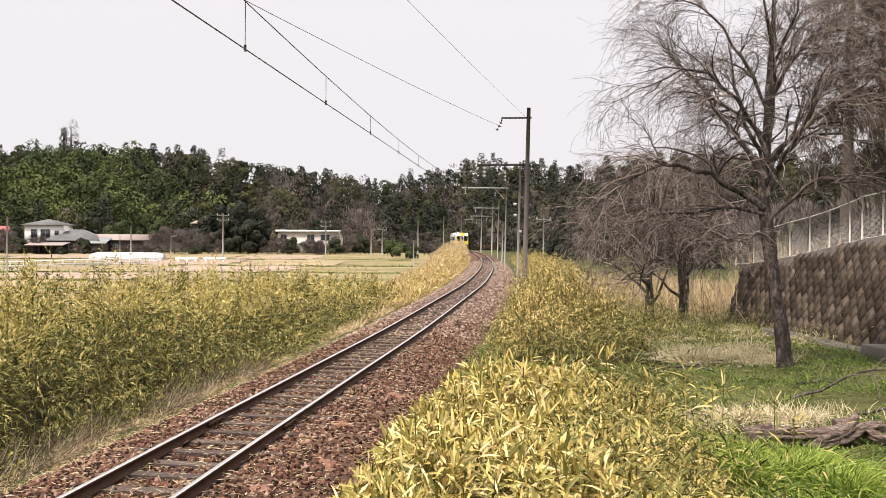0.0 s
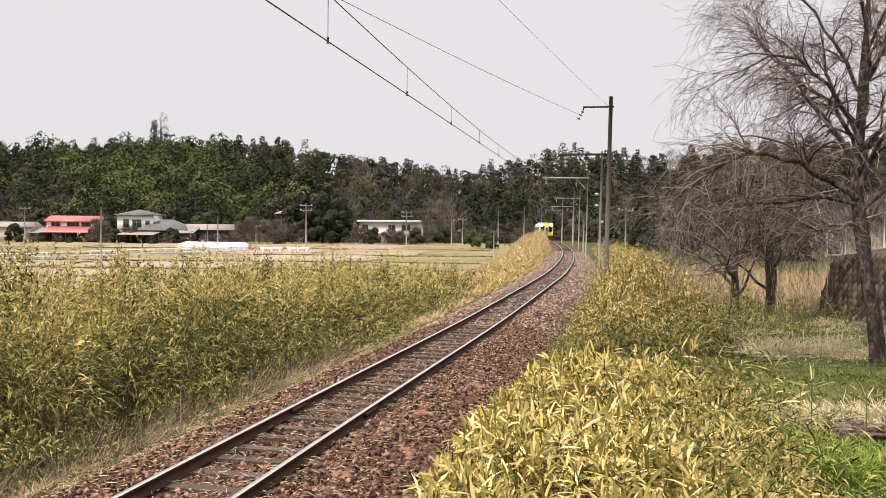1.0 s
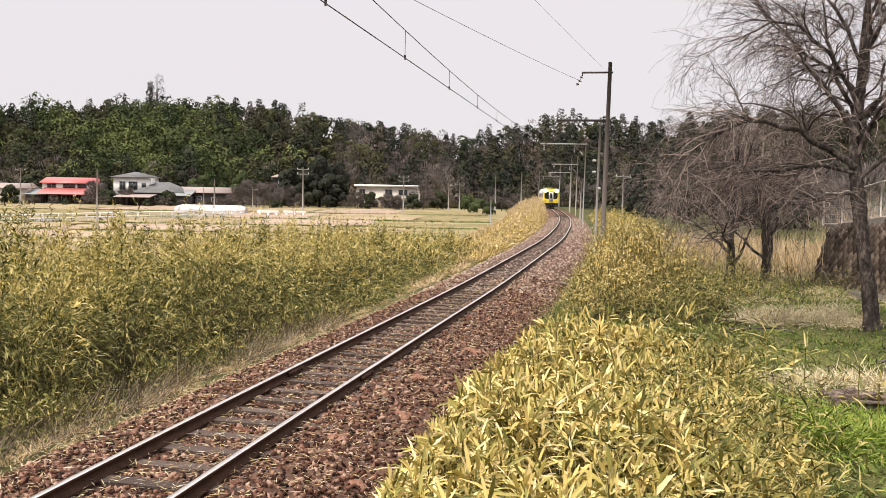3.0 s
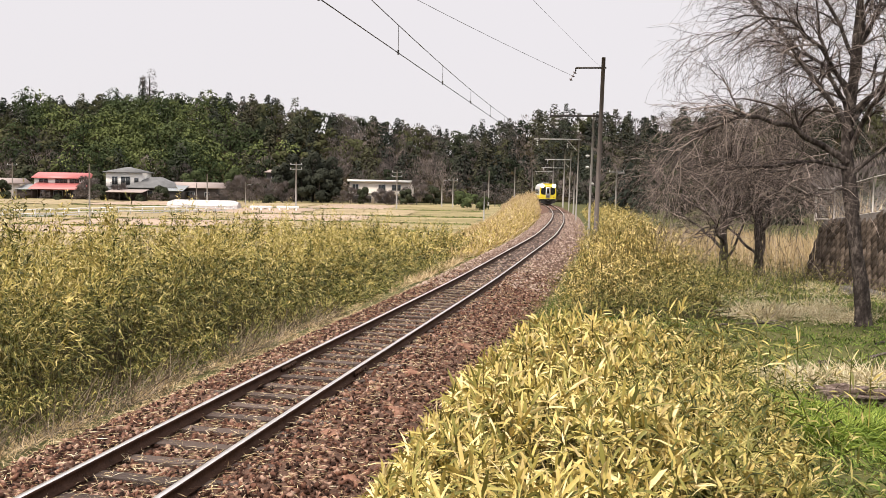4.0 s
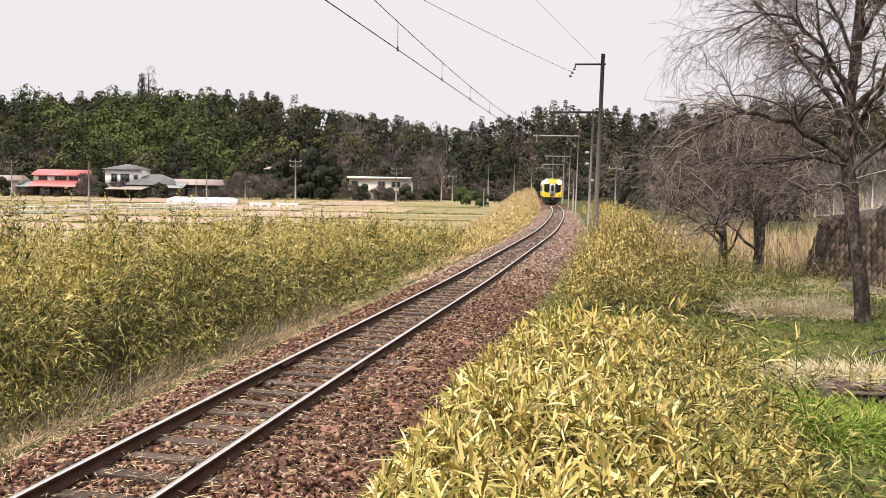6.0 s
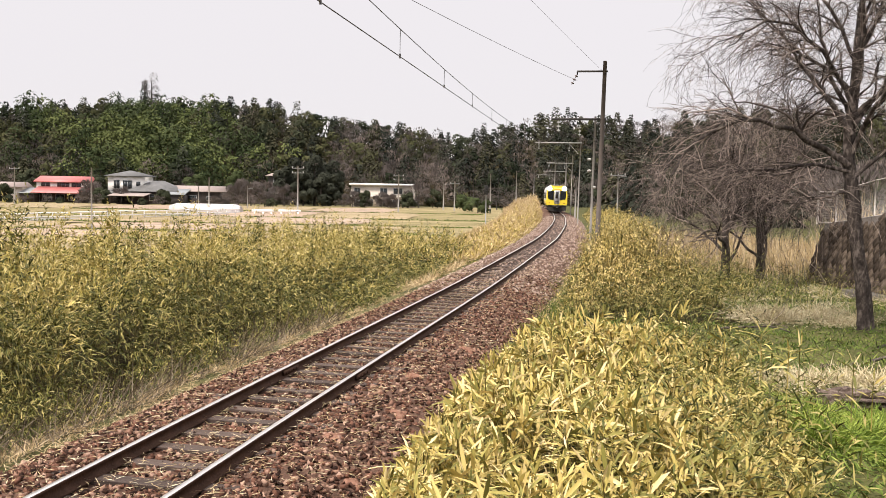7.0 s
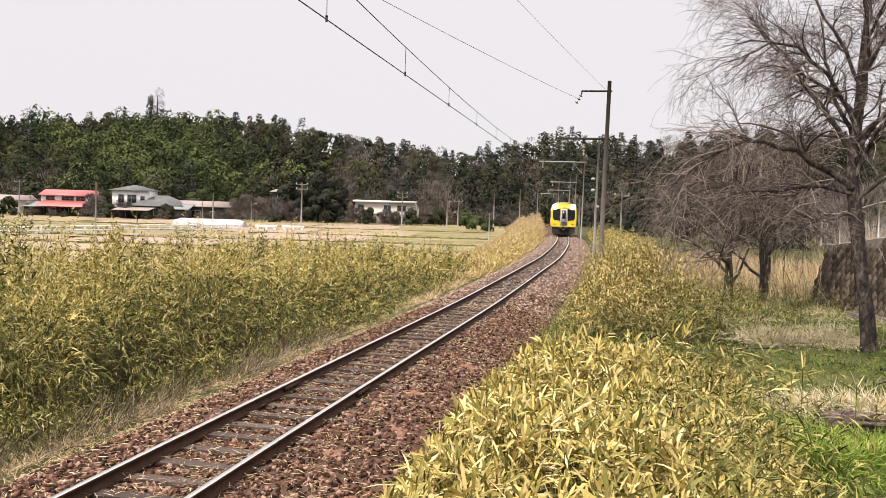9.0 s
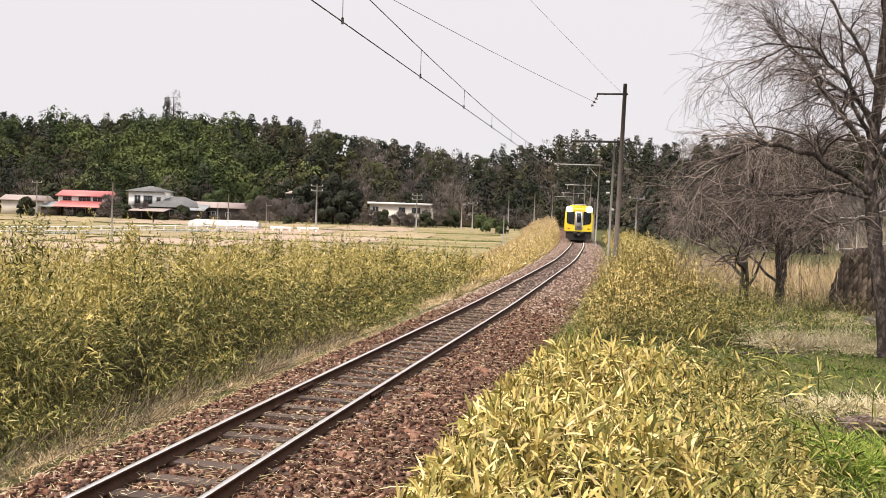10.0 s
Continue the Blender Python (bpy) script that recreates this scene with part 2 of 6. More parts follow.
        f = [(j * sides + s, j * sides + (s + 1) % sides, (j + 1) * sides + (s + 1) % sides, (j + 1) * sides + s) for j in range(len(profile) - 1) for s in range(sides)]
        return self.add(v, f, mat)

    def leaves(self, base, way, length, width, droop=0.2, bent=False, mat=0, face=None):
        """N leaf blades: base and way N x 3, length and width N."""
        base, way = np.asarray(base, float), np.asarray(way, float)
        n = len(base)
        way = way / (np.linalg.norm(way, axis=1, keepdims=True) + 1e-9)
        length, width = np.broadcast_to(length, n)[:, None], np.broadcast_to(width, n)[:, None]
        side = np.cross(way, rng.normal(size=(n, 3)) * 0.5 + (0, 0, 1.0))
        side /= np.linalg.norm(side, axis=1, keepdims=True) + 1e-9
        if face is not None:
            side = np.cross(way, face)
            side /= np.linalg.norm(side, axis=1, keepdims=True) + 1e-9
        up = np.cross(side, way)
        down = np.array([0, 0, -1.0]) * length * np.broadcast_to(droop, n)[:, None]
        if bent:
            p1, p2 = base + way * length * 0.3 + down * 0.06, base + way * length * 0.65 + down * 0.36
            tip = base + way * length * 0.97 + down
            v = np.stack([base, p1 - side * width * 0.45 + up * width * 0.12, p1 + side * width * 0.45 + up * width * 0.12,
                          p2 - side * width * 0.4 + up * width * 0.1, p2 + side * width * 0.4 + up * width * 0.1, tip, p1, p2], 1)
            k = np.arange(n)[:, None] * 8
            self.add(v, np.concatenate([k + [[0, 6, 1]], k + [[0, 2, 6]], k + [[3, 7, 5]], k + [[7, 4, 5]]]), mat)
            self.blocks.append((np.zeros((0, 3), np.float32), (np.concatenate([k + [[1, 6, 7, 3]], k + [[6, 2, 4, 7]]]) + self.count - 8 * n).astype(np.int32), mat))
        else:
            p = base + way * length * 0.42 + down * 0.15
            v = np.stack([base, p + side * width * 0.5, base + way * length + down, p - side * width * 0.5], 1)
            self.add(v, np.arange(n)[:, None] * 4 + [[0, 1, 2, 3]], mat)
        return self

    def mesh(self, name, mats, smooth=False):
        me = bpy.data.meshes.new(name)
        v = np.concatenate([b[0] for b in self.blocks])
        loops = np.concatenate([b[1].ravel() for b in self.blocks])
        sizes = np.concatenate([np.full(len(b[1]), b[1].shape[1]) for b in self.blocks]).astype(np.int32)
        slots = np.concatenate([np.full(len(b[1]), b[2]) for b in self.blocks]).astype(np.int32)
        me.vertices.add(len(v))
        me.vertices.foreach_set("co", v.ravel())
        me.loops.add(len(loops))
        me.loops.foreach_set("vertex_index", loops)
        me.polygons.add(len(sizes))
        me.polygons.foreach_set("loop_start", (np.cumsum(sizes) - sizes).astype(np.int32))
        for m in mats if isinstance(mats, (list, tuple)) else [mats]:
            me.materials.append(m)
        me.polygons.foreach_set("material_index", slots)
        if smooth:
            me.polygons.foreach_set("use_smooth", np.ones(len(sizes), bool))
        me.update(calc_edges=True)
        me.validate()
        return me


def part(name, geo, mats, parent=None, label="", smooth=False, bevel=0.0):
    """Links a Geo as one mesh object, under a thing or a part if given."""
    me = geo.mesh(name, mats, smooth)
    if bevel:
        bm = bmesh.new()
        bm.from_mesh(me)
        bmesh.ops.remove_doubles(bm, verts=bm.verts, dist=1e-5)
        sharp = [e for e in bm.edges if len(e.link_faces) == 2 and e.calc_face_angle(0) > 0.5]
        bmesh.ops.bevel(bm, geom=sharp, offset=bevel, segments=1, affect="EDGES")
        bm.to_mesh(me)
        bm.free()
    ob = new(name, me)
    if parent:
        ob.parent = parent
    if label:
        ob["label"] = label
    return ob


def thing(name, x, y, z, label, category, turn=0.0, group="", kind=""):
    """An Empty at a thing's base, for its parts."""
    ob = new(name)
    ob.matrix_world = pose(x, y, z, 0, 0, turn)
    return tagged(ob, label, category, group, kind)


# ---- the lie of the land ----
LINE_Y = [-60, -30, -10, 0, 8, 10, 12, 15.3, 18.5, 23.4, 26.9, 32.6, 41.8, 54.5, 65.9, 80.2, 98, 108.6, 119, 130.9, 154, 166, 190, 216, 240, 280]
LINE_X = [-9.5, -8.0, -5.9, -4.45, -3.0, -2.62, -2.21, -1.56, -0.91, 0.08, 0.8, 1.85, 3.53, 5.85, 7.6, 9.65, 11.9, 13.1, 14.15, 15.25, 17.2, 18.0, 19.2, 20.0, 20.2, 19.0]
_knots = np.array(LINE_Y, float)
_fine = np.arange(-60, 280.1, 1.0)
_kernel = np.exp(-0.5 * (np.arange(-8, 9) / 3.2) ** 2)
_raw = np.interp(np.arange(-68, 288.1, 1.0), _knots, LINE_X, left=None, right=None)
_raw[:8], _raw[-8:] = _raw[8] - 0.05 * np.arange(8, 0, -1), _raw[-9] - 0.1 * np.arange(1, 9)
_smooth = np.convolve(_raw, _kernel / _kernel.sum(), "valid")


def line_x(y):
    """Where the track's centre runs."""
    return np.interp(y, _fine, _smooth)


def line_slope(y):
    return (line_x(np.asarray(y) + 1.5) - line_x(np.asarray(y) - 1.5)) / 3.0


def beside(y, u, z=0.0):
    """A place u metres to the right of the track's centre (left if negative)."""
    s = line_slope(y)
    n = np.sqrt(1 + s * s)
    return np.stack(np.broadcast_arrays(line_x(y) + u / n, y - u * s / n, z), -1)


def ramp01(v, a, b):
    t = np.clip((v - a) / (b - a), 0, 1)
    return t * t * (3 - 2 * t)


SKYLINE_X = [-400, -180, -140, -115, -93, -60, -45, -34, -16, 2, 15, 30, 65, 110, 200, 400]
SKYLINE_Z = [17, 19.5, 21, 21.5, 23, 22.8, 19.5, 18, 15.5, 12, 16, 19.5, 20, 25, 29, 21]


def ground_z(x, y):
    """The height of the ground."""
    x, y = np.asarray(x, float), np.asarray(y, float)
    s = line_slope(y)
    u = (x - line_x(y)) / np.sqrt(1 + s * s)
    left = -0.42 - 0.8 * ramp01(-u, 2.0, 4.8) - 0.3 * ramp01(-u, 20, 120)
    shelf = np.interp(y, [-20, 0, 8, 14, 26, 46, 70], [1.12, 1.1, 0.86, 0.74, 0.32, -0.15, -0.4])
    right = -0.42 + (shelf + 0.42) * ramp01(u, 2.1, 4.3)
    z = np.where(u < 0, left, right)
    z = z + 0.05 * np.sin(x * 1.7 + y * 0.6) * np.sin(y * 1.3 - x * 0.5) * ramp01(np.abs(u), 2.5, 5)
    foot = 9.05 + 0.11 * np.clip(y - 15.5, 0, 40)
    bank = ramp01(x - foot, 0.5, 1.0) * ramp01(y, 31, 27.2) * ramp01(-y, 60, 20)
    crest = np.interp(y, [0, 15.5, 19.5, 27, 31], [3.08, 3.0, 2.6, 1.85, 1.2])
    z = z * (1 - bank) + bank * (crest + 0.03 * np.clip(x - foot - 1.2, 0, 30))
    hill = np.interp(x, SKYLINE_X, SKYLINE_Z)
    start = np.where(x < 6, 226.0, 235.0)
    return z + (hill + 1.5) * ramp01(y, start, start + 85) - 0.0


def build_ground():
    xs = np.concatenate([np.linspace(-1500, -200, 12), np.linspace(-190, -16, 50), np.arange(-15, 16, 0.3), np.linspace(17, 90, 40), np.linspace(100, 1500, 14)])
    ys = np.concatenate([np.linspace(-900, -40, 10), np.linspace(-36, -1, 16), np.arange(0, 34, 0.35), np.linspace(35, 120, 60), np.linspace(122, 340, 60), np.linspace(360, 2200, 12)])
    gx, gy = np.meshgrid(xs, ys)
    v = np.stack([gx, gy, ground_z(gx, gy)], -1)
    ny, nx = gx.shape
    j, i = np.meshgrid(np.arange(ny - 1), np.arange(nx - 1), indexing="ij")
    a = j * nx + i
    g = Geo().add(v, np.stack([a, a + 1, a + nx + 1, a + nx], -1).reshape(-1, 4))
    tagged(part("ground", g, M_GROUND, smooth=True), "uneven turf with dry yellow grass and low weeds", "ground", kind="structure")


build_ground()
# ---- the railway ----
def strip(y_list, profile):
    """A ribbon along the track: profile of (u, z) pairs."""
    ys = np.asarray(y_list, float)
    v = np.stack([beside(ys, u, z) for u, z in profile], 1)
    n, k = len(ys), len(profile)
    j, i = np.meshgrid(np.arange(n - 1), np.arange(k - 1), indexing="ij")
    a = j * k + i
    return v, np.stack([a, a + 1, a + k + 1, a + k], -1).reshape(-1, 4)


TRACK_Y = np.concatenate([np.arange(-30, 60, 0.5), np.arange(60, 262, 1.5)])


def build_track():
    bed = part("ballast", Geo().add(*strip(TRACK_Y, [(-2.35, -0.62), (-1.95, -0.4), (-1.45, -0.19), (-1.1, -0.145), (-0.75, -0.145), (-0.6, -0.18), (0, -0.185), (0.6, -0.18), (0.75, -0.145), (1.1, -0.145), (1.5, -0.19), (2.1, -0.36), (2.7, -0.62)])), M_BALLAST, smooth=True)
    tagged(bed, "reddish-brown crushed stone ballast strewn with straw", "ballast", kind="structure")
    track = thing("railway_track", 0, 0, 0, "single narrow-gauge track with worn bright rail heads and rusty sides", "track")
    web = [(-0.062, -0.135), (-0.062, -0.122), (-0.012, -0.105), (-0.010, -0.042), (-0.032, -0.03), (-0.032, -0.004)]
    web = web + [(-p, q) for p, q in web[::-1]]
    for side in (-0.566, 0.566):
        g = Geo()
        v, f = strip(TRACK_Y, [(side + p, q) for p, q in web])
        g.add(v, f)
        rail = part("rail", g, M_RAIL, track)
        v, f = strip(TRACK_Y, [(side - 0.032, -0.006), (side - 0.027, 0.0), (side + 0.027, 0.0), (side + 0.032, -0.006)])
        part("rail_head", Geo().add(v, f), M_RAIL_TOP, rail, "bright worn running surface")
        # a fishplate joint with its bolts
        y0 = 14.05
        p = beside(y0, side)
        fish = Geo()
        for q in (-0.034, 0.034):
            fish.box(q - 0.016, q + 0.016, -0.3, 0.3, -0.1, -0.035)
            for b in (-0.22, -0.08, 0.08, 0.22):
                fish.rod((q * 1.0, b, -0.07), (q * 2.0, b, -0.07), 0.018, 6)
        joint = part("joint_bar", fish, M_RAIL, track, "rusty bolted joint bar")
        joint.matrix_basis = pose(p[0], p[1], 0, 0, 0, -math.degrees(math.atan(line_slope(y0))))
    sleeper = Geo()
    outline = [(-1.05, -0.3), (1.05, -0.3), (1.06, -0.15), (1.02, -0.138), (0.6, -0.132), (0.2, -0.142), (-0.2, -0.137), (-0.6, -0.13), (-1.02, -0.14), (-1.06, -0.152)]
    sleeper.prism(outline, -0.1, 0.1)
    me = sleeper.mesh("sleeper", M_SLEEPER)
    y = -4.0
    while y < 130:
        ob = new("sleeper", me)
        ob.parent = track
        c = beside(y, 0.0)
        ob.matrix_basis = pose(c[0], c[1], random.uniform(-0.012, 0.006), 0, 0, -math.degrees(math.atan(line_slope(y))) + random.uniform(-1.5, 1.5))
        y += 0.62 / math.sqrt(1 + float(line_slope(y)) ** 2)
    return bed


ballast = build_track()


def stone_form(seed):
    """Vertices and faces of a broken stone about 1 across."""
    r = np.random.default_rng(seed)
    v = np.array([(-1, -1, -1), (1, -1, -1), (1, 1, -1), (-1, 1, -1), (-1, -1, 1), (1, -1, 1), (1, 1, 1), (-1, 1, 1)], float) * 0.5
    v *= r.uniform(0.35, 1.15, (8, 3))
    v[4:] += (*r.uniform(-0.3, 0.3, 2), 0)
    v[r.integers(0, 8)] *= 0.25
    f = np.array([(0, 3, 2), (0, 2, 1), (4, 5, 6), (4, 6, 7), (0, 1, 5), (0, 5, 4), (1, 2, 6), (1, 6, 5), (2, 3, 7), (2, 7, 6), (3, 0, 4), (3, 4, 7)])
    return v * (1, 0.75, 0.48), f


def bed_z(u):
    return np.interp(u, [-2.35, -1.95, -1.45, -1.1, -0.75, -0.6, 0, 0.6, 0.75, 1.1, 1.5, 2.1, 2.7], [-0.62, -0.4, -0.19, -0.145, -0.145, -0.18, -0.185, -0.18, -0.145, -0.145, -0.19, -0.36, -0.62])


def scatter_stones(count, y0, y1, low, high, power=1.6):
    g = Geo()
    y = y0 + (y1 - y0) * rng.random(count) ** power
    u = rng.uniform(-2.55, 2.7, count)
    keep = ~((np.abs(np.abs(u) - 0.566) < 0.085))
    y, u = y[keep], u[keep]
    size = rng.uniform(low, high, len(y))
    p = beside(y, u, bed_z(u) + size * 0.12)
    turn = rng.normal(size=(len(y), 4))
    turn /= np.linalg.norm(turn, axis=1, keepdims=True)
    for k in range(12):
        v0, f0 = stone_form(k)
        pick = np.arange(len(y)) % 12 == k
        w, x, yy, z = turn[pick].T
        R = np.stack([1 - 2 * (yy * yy + z * z), 2 * (x * yy - z * w), 2 * (x * z + yy * w), 2 * (x * yy + z * w), 1 - 2 * (x * x + z * z), 2 * (yy * z - x * w),
                      2 * (x * z - yy * w), 2 * (yy * z + x * w), 1 - 2 * (x * x + yy * yy)], -1).reshape(-1, 3, 3)
        v = np.einsum("nij,kj->nki", R, v0) * size[pick][:, None, None] + p[pick][:, None]
        n = pick.sum()
        g.add(v, (np.arange(n)[:, None, None] * 8 + f0).reshape(-1, 3))
    return g


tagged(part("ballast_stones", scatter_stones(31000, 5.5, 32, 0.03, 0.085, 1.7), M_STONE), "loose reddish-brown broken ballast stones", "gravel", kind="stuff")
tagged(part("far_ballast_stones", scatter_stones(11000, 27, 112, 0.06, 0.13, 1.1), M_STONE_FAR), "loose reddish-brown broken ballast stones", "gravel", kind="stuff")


def build_clay_patches():
    """Low trodden patches of reddish clay between the stones."""
    for y, u, r in ((8.6, 1.4, 0.13), (9.7, 1.8, 0.1), (10.9, 1.2, 0.12), (12.4, 1.6, 0.14), (14.6, 1.25, 0.13), (17.5, 1.6, 0.16), (9.0, 2.2, 0.1), (8.1, 1.75, 0.12), (11.6, 2.0, 0.12), (8.3, -1.5, 0.09), (12.0, -1.6, 0.1)):
        p = beside(y, u)
        n = 22
        ring = np.arange(n) * 2 * np.pi / n
        wob = r * (1 + 0.25 * np.sin(ring * 3 + y) + 0.15 * np.cos(ring * 5 + u) + rng.normal(size=n) * 0.07)
        rows = []
        for k, (f, up) in enumerate(((1.0, -0.02), (0.8, 0.018), (0.4, 0.028))):
            x, yy = p[0] + wob * f * np.cos(ring), p[1] + wob * f * 1.5 * np.sin(ring)
            rows.append(np.stack([x, yy, bed_z(u + wob * f * np.cos(ring)) + up + rng.normal(size=n) * 0.006 * (k > 0)], -1))
        v = np.concatenate(rows + [np.array([[p[0], p[1], float(bed_z(u)) + 0.03]])])
        q = np.arange(n)
        g = Geo().add(v, np.concatenate([np.stack([k * n + q, k * n + (q + 1) % n, (k + 1) * n + (q + 1) % n, (k + 1) * n + q], -1) for k in range(2)]))
        g.blocks.append((np.zeros((0, 3), np.float32), np.stack([2 * n + q, 2 * n + (q + 1) % n, 3 * n + 0 * q], -1).astype(np.int32), 0))
        tagged(part("clay_patch", g, M_CLAY, smooth=True), "reddish trodden clay showing between the ballast stones", "soil", kind="structure")


reseed(12)
build_clay_patches()


# ---- line poles and wires ----
def insulator_string(geo, a, b, count, r, mat):
    a, b = np.array(a, float), np.array(b, float)
    geo.rod(a, b, 0.012, 6, mat)
    for k in range(count):
        c = a + (b - a) * (k + 0.5) / count
        w = (b - a) / np.linalg.norm(b - a) * r * 0.35
        geo.tubes(np.array([c - w, c - w * 0.2, c + w]), np.array([r * 0.35, r, r * 0.5]), 10, mat)
    return geo


def line_pole(y, u, height, r, mat, arm_z, arm_reach, label, top_arm=True, group="poles along the track", base=-0.5, turn=0.0, arm_mat=None):
    p = beside(y, u)
    pole = thing("line_pole", p[0], p[1], base, label, "pole", -math.degrees(math.atan(line_slope(y))) + turn, group)
    part("shaft", Geo().tubes(np.array([(0, 0, -0.3), (0.015 * height * 0.5, 0, height * 0.5), (0.015 * height, 0, height)]), np.array([r, r * 0.9, r * 0.78]), 12), mat, pole, smooth=False)
    z = arm_z - base
    if arm_reach:
        arm = part("cantilever_arm", Geo().box(-arm_reach, 0.25, -0.045, 0.045, z - 0.05, z + 0.05).rod((-0.1, 0, z - 1.0), (-1.0, 0, z - 0.05), 0.02, 6), arm_mat or M_DARKSTEEL, pole)
        g = insulator_string(Geo(), (-arm_reach + 0.35, 0, z - 0.05), (-arm_reach + 0.35, 0, z - 0.62), 3, 0.11, 0)
        part("insulator", g, M_PORCELAIN, arm, "white porcelain insulator")
        g = insulator_string(Geo(), (-0.95, 0, z - 0.3), (-0.95, 0, z - 0.8), 3, 0.08, 0)
        part("insulator", g, M_PORCELAIN, arm, "white porcelain insulator")
        part("steady_arm", Geo().rod((-arm_reach + 0.35, 0, z - 0.62), (-u + 0.25, 0, 5.03 - base), 0.016, 6).rod((-arm_reach + 0.1, 0, z - 0.5), (-0.2, 0, z - 1.05), 0.014, 6), M_DARKSTEEL, arm)
    if top_arm:
        z = height - 0.48
        arm = part("cross_arm", Geo().box(-1.15, 0.28, -0.04, 0.04, z - 0.04, z + 0.04).box(-1.17, -1.11, -0.03, 0.03, z - 0.16, z), M_DARKSTEEL, pole)
        part("insulator", insulator_string(Geo(), (-1.14, 0, z - 0.14), (-1.4, 0, z - 0.62), 3, 0.1, 0), M_BROWN_PORCELAIN, arm, "dark porcelain insulator string")
    return pole


# the nearest wooden pole, with a slim concrete one close behind it
line_pole(45.0, 3.1, 9.4, 0.115, M_WOODPOLE, 6.18, 2.3, "tall weathered wooden line pole with a steel cantilever arm", True)
slim_pole = line_pole(46.6, 2.72, 6.95, 0.062, M_CONCRETE, 6.1, 0, "slim grey concrete pole beside the wooden one", False)
for side, z in ((-0.14, 4.85), (-0.13, 4.3), (0.12, 3.5)):
    knob = part("insulator_knob", Geo().tubes(np.array([(side - 0.09, 0, z), (side, 0, z), (side + 0.09, 0, z)]), np.array([0.04, 0.075, 0.04]), 10), M_PORCELAIN, slim_pole, "white porcelain knob on a short bracket")
    part("bracket", Geo().rod((0.0, 0, z), (side, 0, z), 0.02, 6), M_DARKSTEEL, knob)
line_pole(88.0, 1.65, 7.98, 0.065, M_CONCRETE, 7.35, 4.1, "grey concrete line pole with a cantilever arm", False, arm_mat=M_PALE_STEEL)
line_pole(128.0, 1.9, 8.3, 0.075, M_CONCRETE, 6.7, 3.4, "grey concrete line pole with a cantilever arm", False, arm_mat=M_PALE_STEEL)
line_pole(115.0, 2.0, 4.8, 0.1, M_CONCRETE, 6.1, 0, "short grey concrete post beside the track", False)
line_pole(160.0, 2.5, 9.2, 0.13, M_CONCRETE, 6.3, 3.8, "tall grey concrete line pole with a cantilever arm", False, arm_mat=M_PALE_STEEL)
line_pole(190.0, 2.5, 8.8, 0.13, M_CONCRETE, 6.2, 3.6, "tall grey concrete line pole with a cantilever arm", False, arm_mat=M_PALE_STEEL)
line_pole(8.0 - 16, 3.0, 9.6, 0.15, M_WOODPOLE, 6.18, 3.9, "tall weathered wooden line pole with a steel cantilever arm", True)

STAGGER_Y = [-8, 45, 64, 88, 112, 136, 160, 190, 216]
STAGGER_U = [0.75, -0.36, -0.15, 0.15, -0.15, 0.15, -0.15, 0.15, 0.0]


def contact_z(y):
    return 5.02


def messenger_z(y):
    """The carrying wire sags between the arms, most in the long span over the viewer."""
    y = np.asarray(y, float)
    k = np.clip(np.searchsorted(STAGGER_Y, y, "right") - 1, 0, len(STAGGER_Y) - 2)
    a, b = np.array(STAGGER_Y)[k], np.array(STAGGER_Y)[k + 1]
    t = (y - a) / (b - a)
    return np.where(y < 45, 5.36 + 0.00085 * (y - 29) ** 2, 5.58 - 4 * t * (1 - t) * 0.06)


def overhead(y, z):
    a = np.array(STAGGER_Y, float)
    p = beside(a, np.array(STAGGER_U))
    return np.stack([np.interp(y, p[:, 1], p[:, 0]), y, z + 0 * y], -1)


def build_wires():
    ys = np.concatenate([np.arange(-8, 70, 1.0), np.arange(70, 217, 3.0)])
    cat = thing("overhead_line", 0, 0, 0, "thin dark overhead contact wire hung from a carrying wire", "wire")
    part("contact_wire", Geo().tubes(overhead(ys, contact_z(ys)), np.full(len(ys), 0.0085), 5), M_WIRE, cat)
    part("carrying_wire", Geo().tubes(overhead(ys, messenger_z(ys)), np.full(len(ys), 0.0075), 5), M_WIRE, cat)
    for y in np.concatenate([np.arange(-2.2, 66, 4.68), np.arange(70, 130, 6.0)]):
        a, b = overhead(np.array([y]), contact_z(y))[0], overhead(np.array([y]), messenger_z(np.array([y])))[0]
        part("dropper", Geo().rod(a, b, 0.005, 4).rod(a - (0, 0, 0.03), a + (0, 0, 0.05), 0.018, 6), M_WIRE, cat)


build_wires()


def hung_wire(name, a, b, sag, r, label):
    t = np.linspace(0, 1, 24)
    p = np.array(a)[None] * (1 - t)[:, None] + np.array(b)[None] * t[:, None]
    p[:, 2] -= 4 * sag * t * (1 - t)
    tagged(part(name, Geo().tubes(p, np.full(24, r), 4), M_WIRE), label, "wire")


hung_wire("feeder_wire", (-12.3, -8, 7.75), (6.15, 45.5, 8.1), 0.35, 0.008, "thin dark feeder wire hung from the pole's upper arm")
hung_wire("upper_wire", (-8.0, -8, 8.5), (7.3, 45.2, 8.55), 0.2, 0.006, "thin dark wire tied to the pole's upper arm")


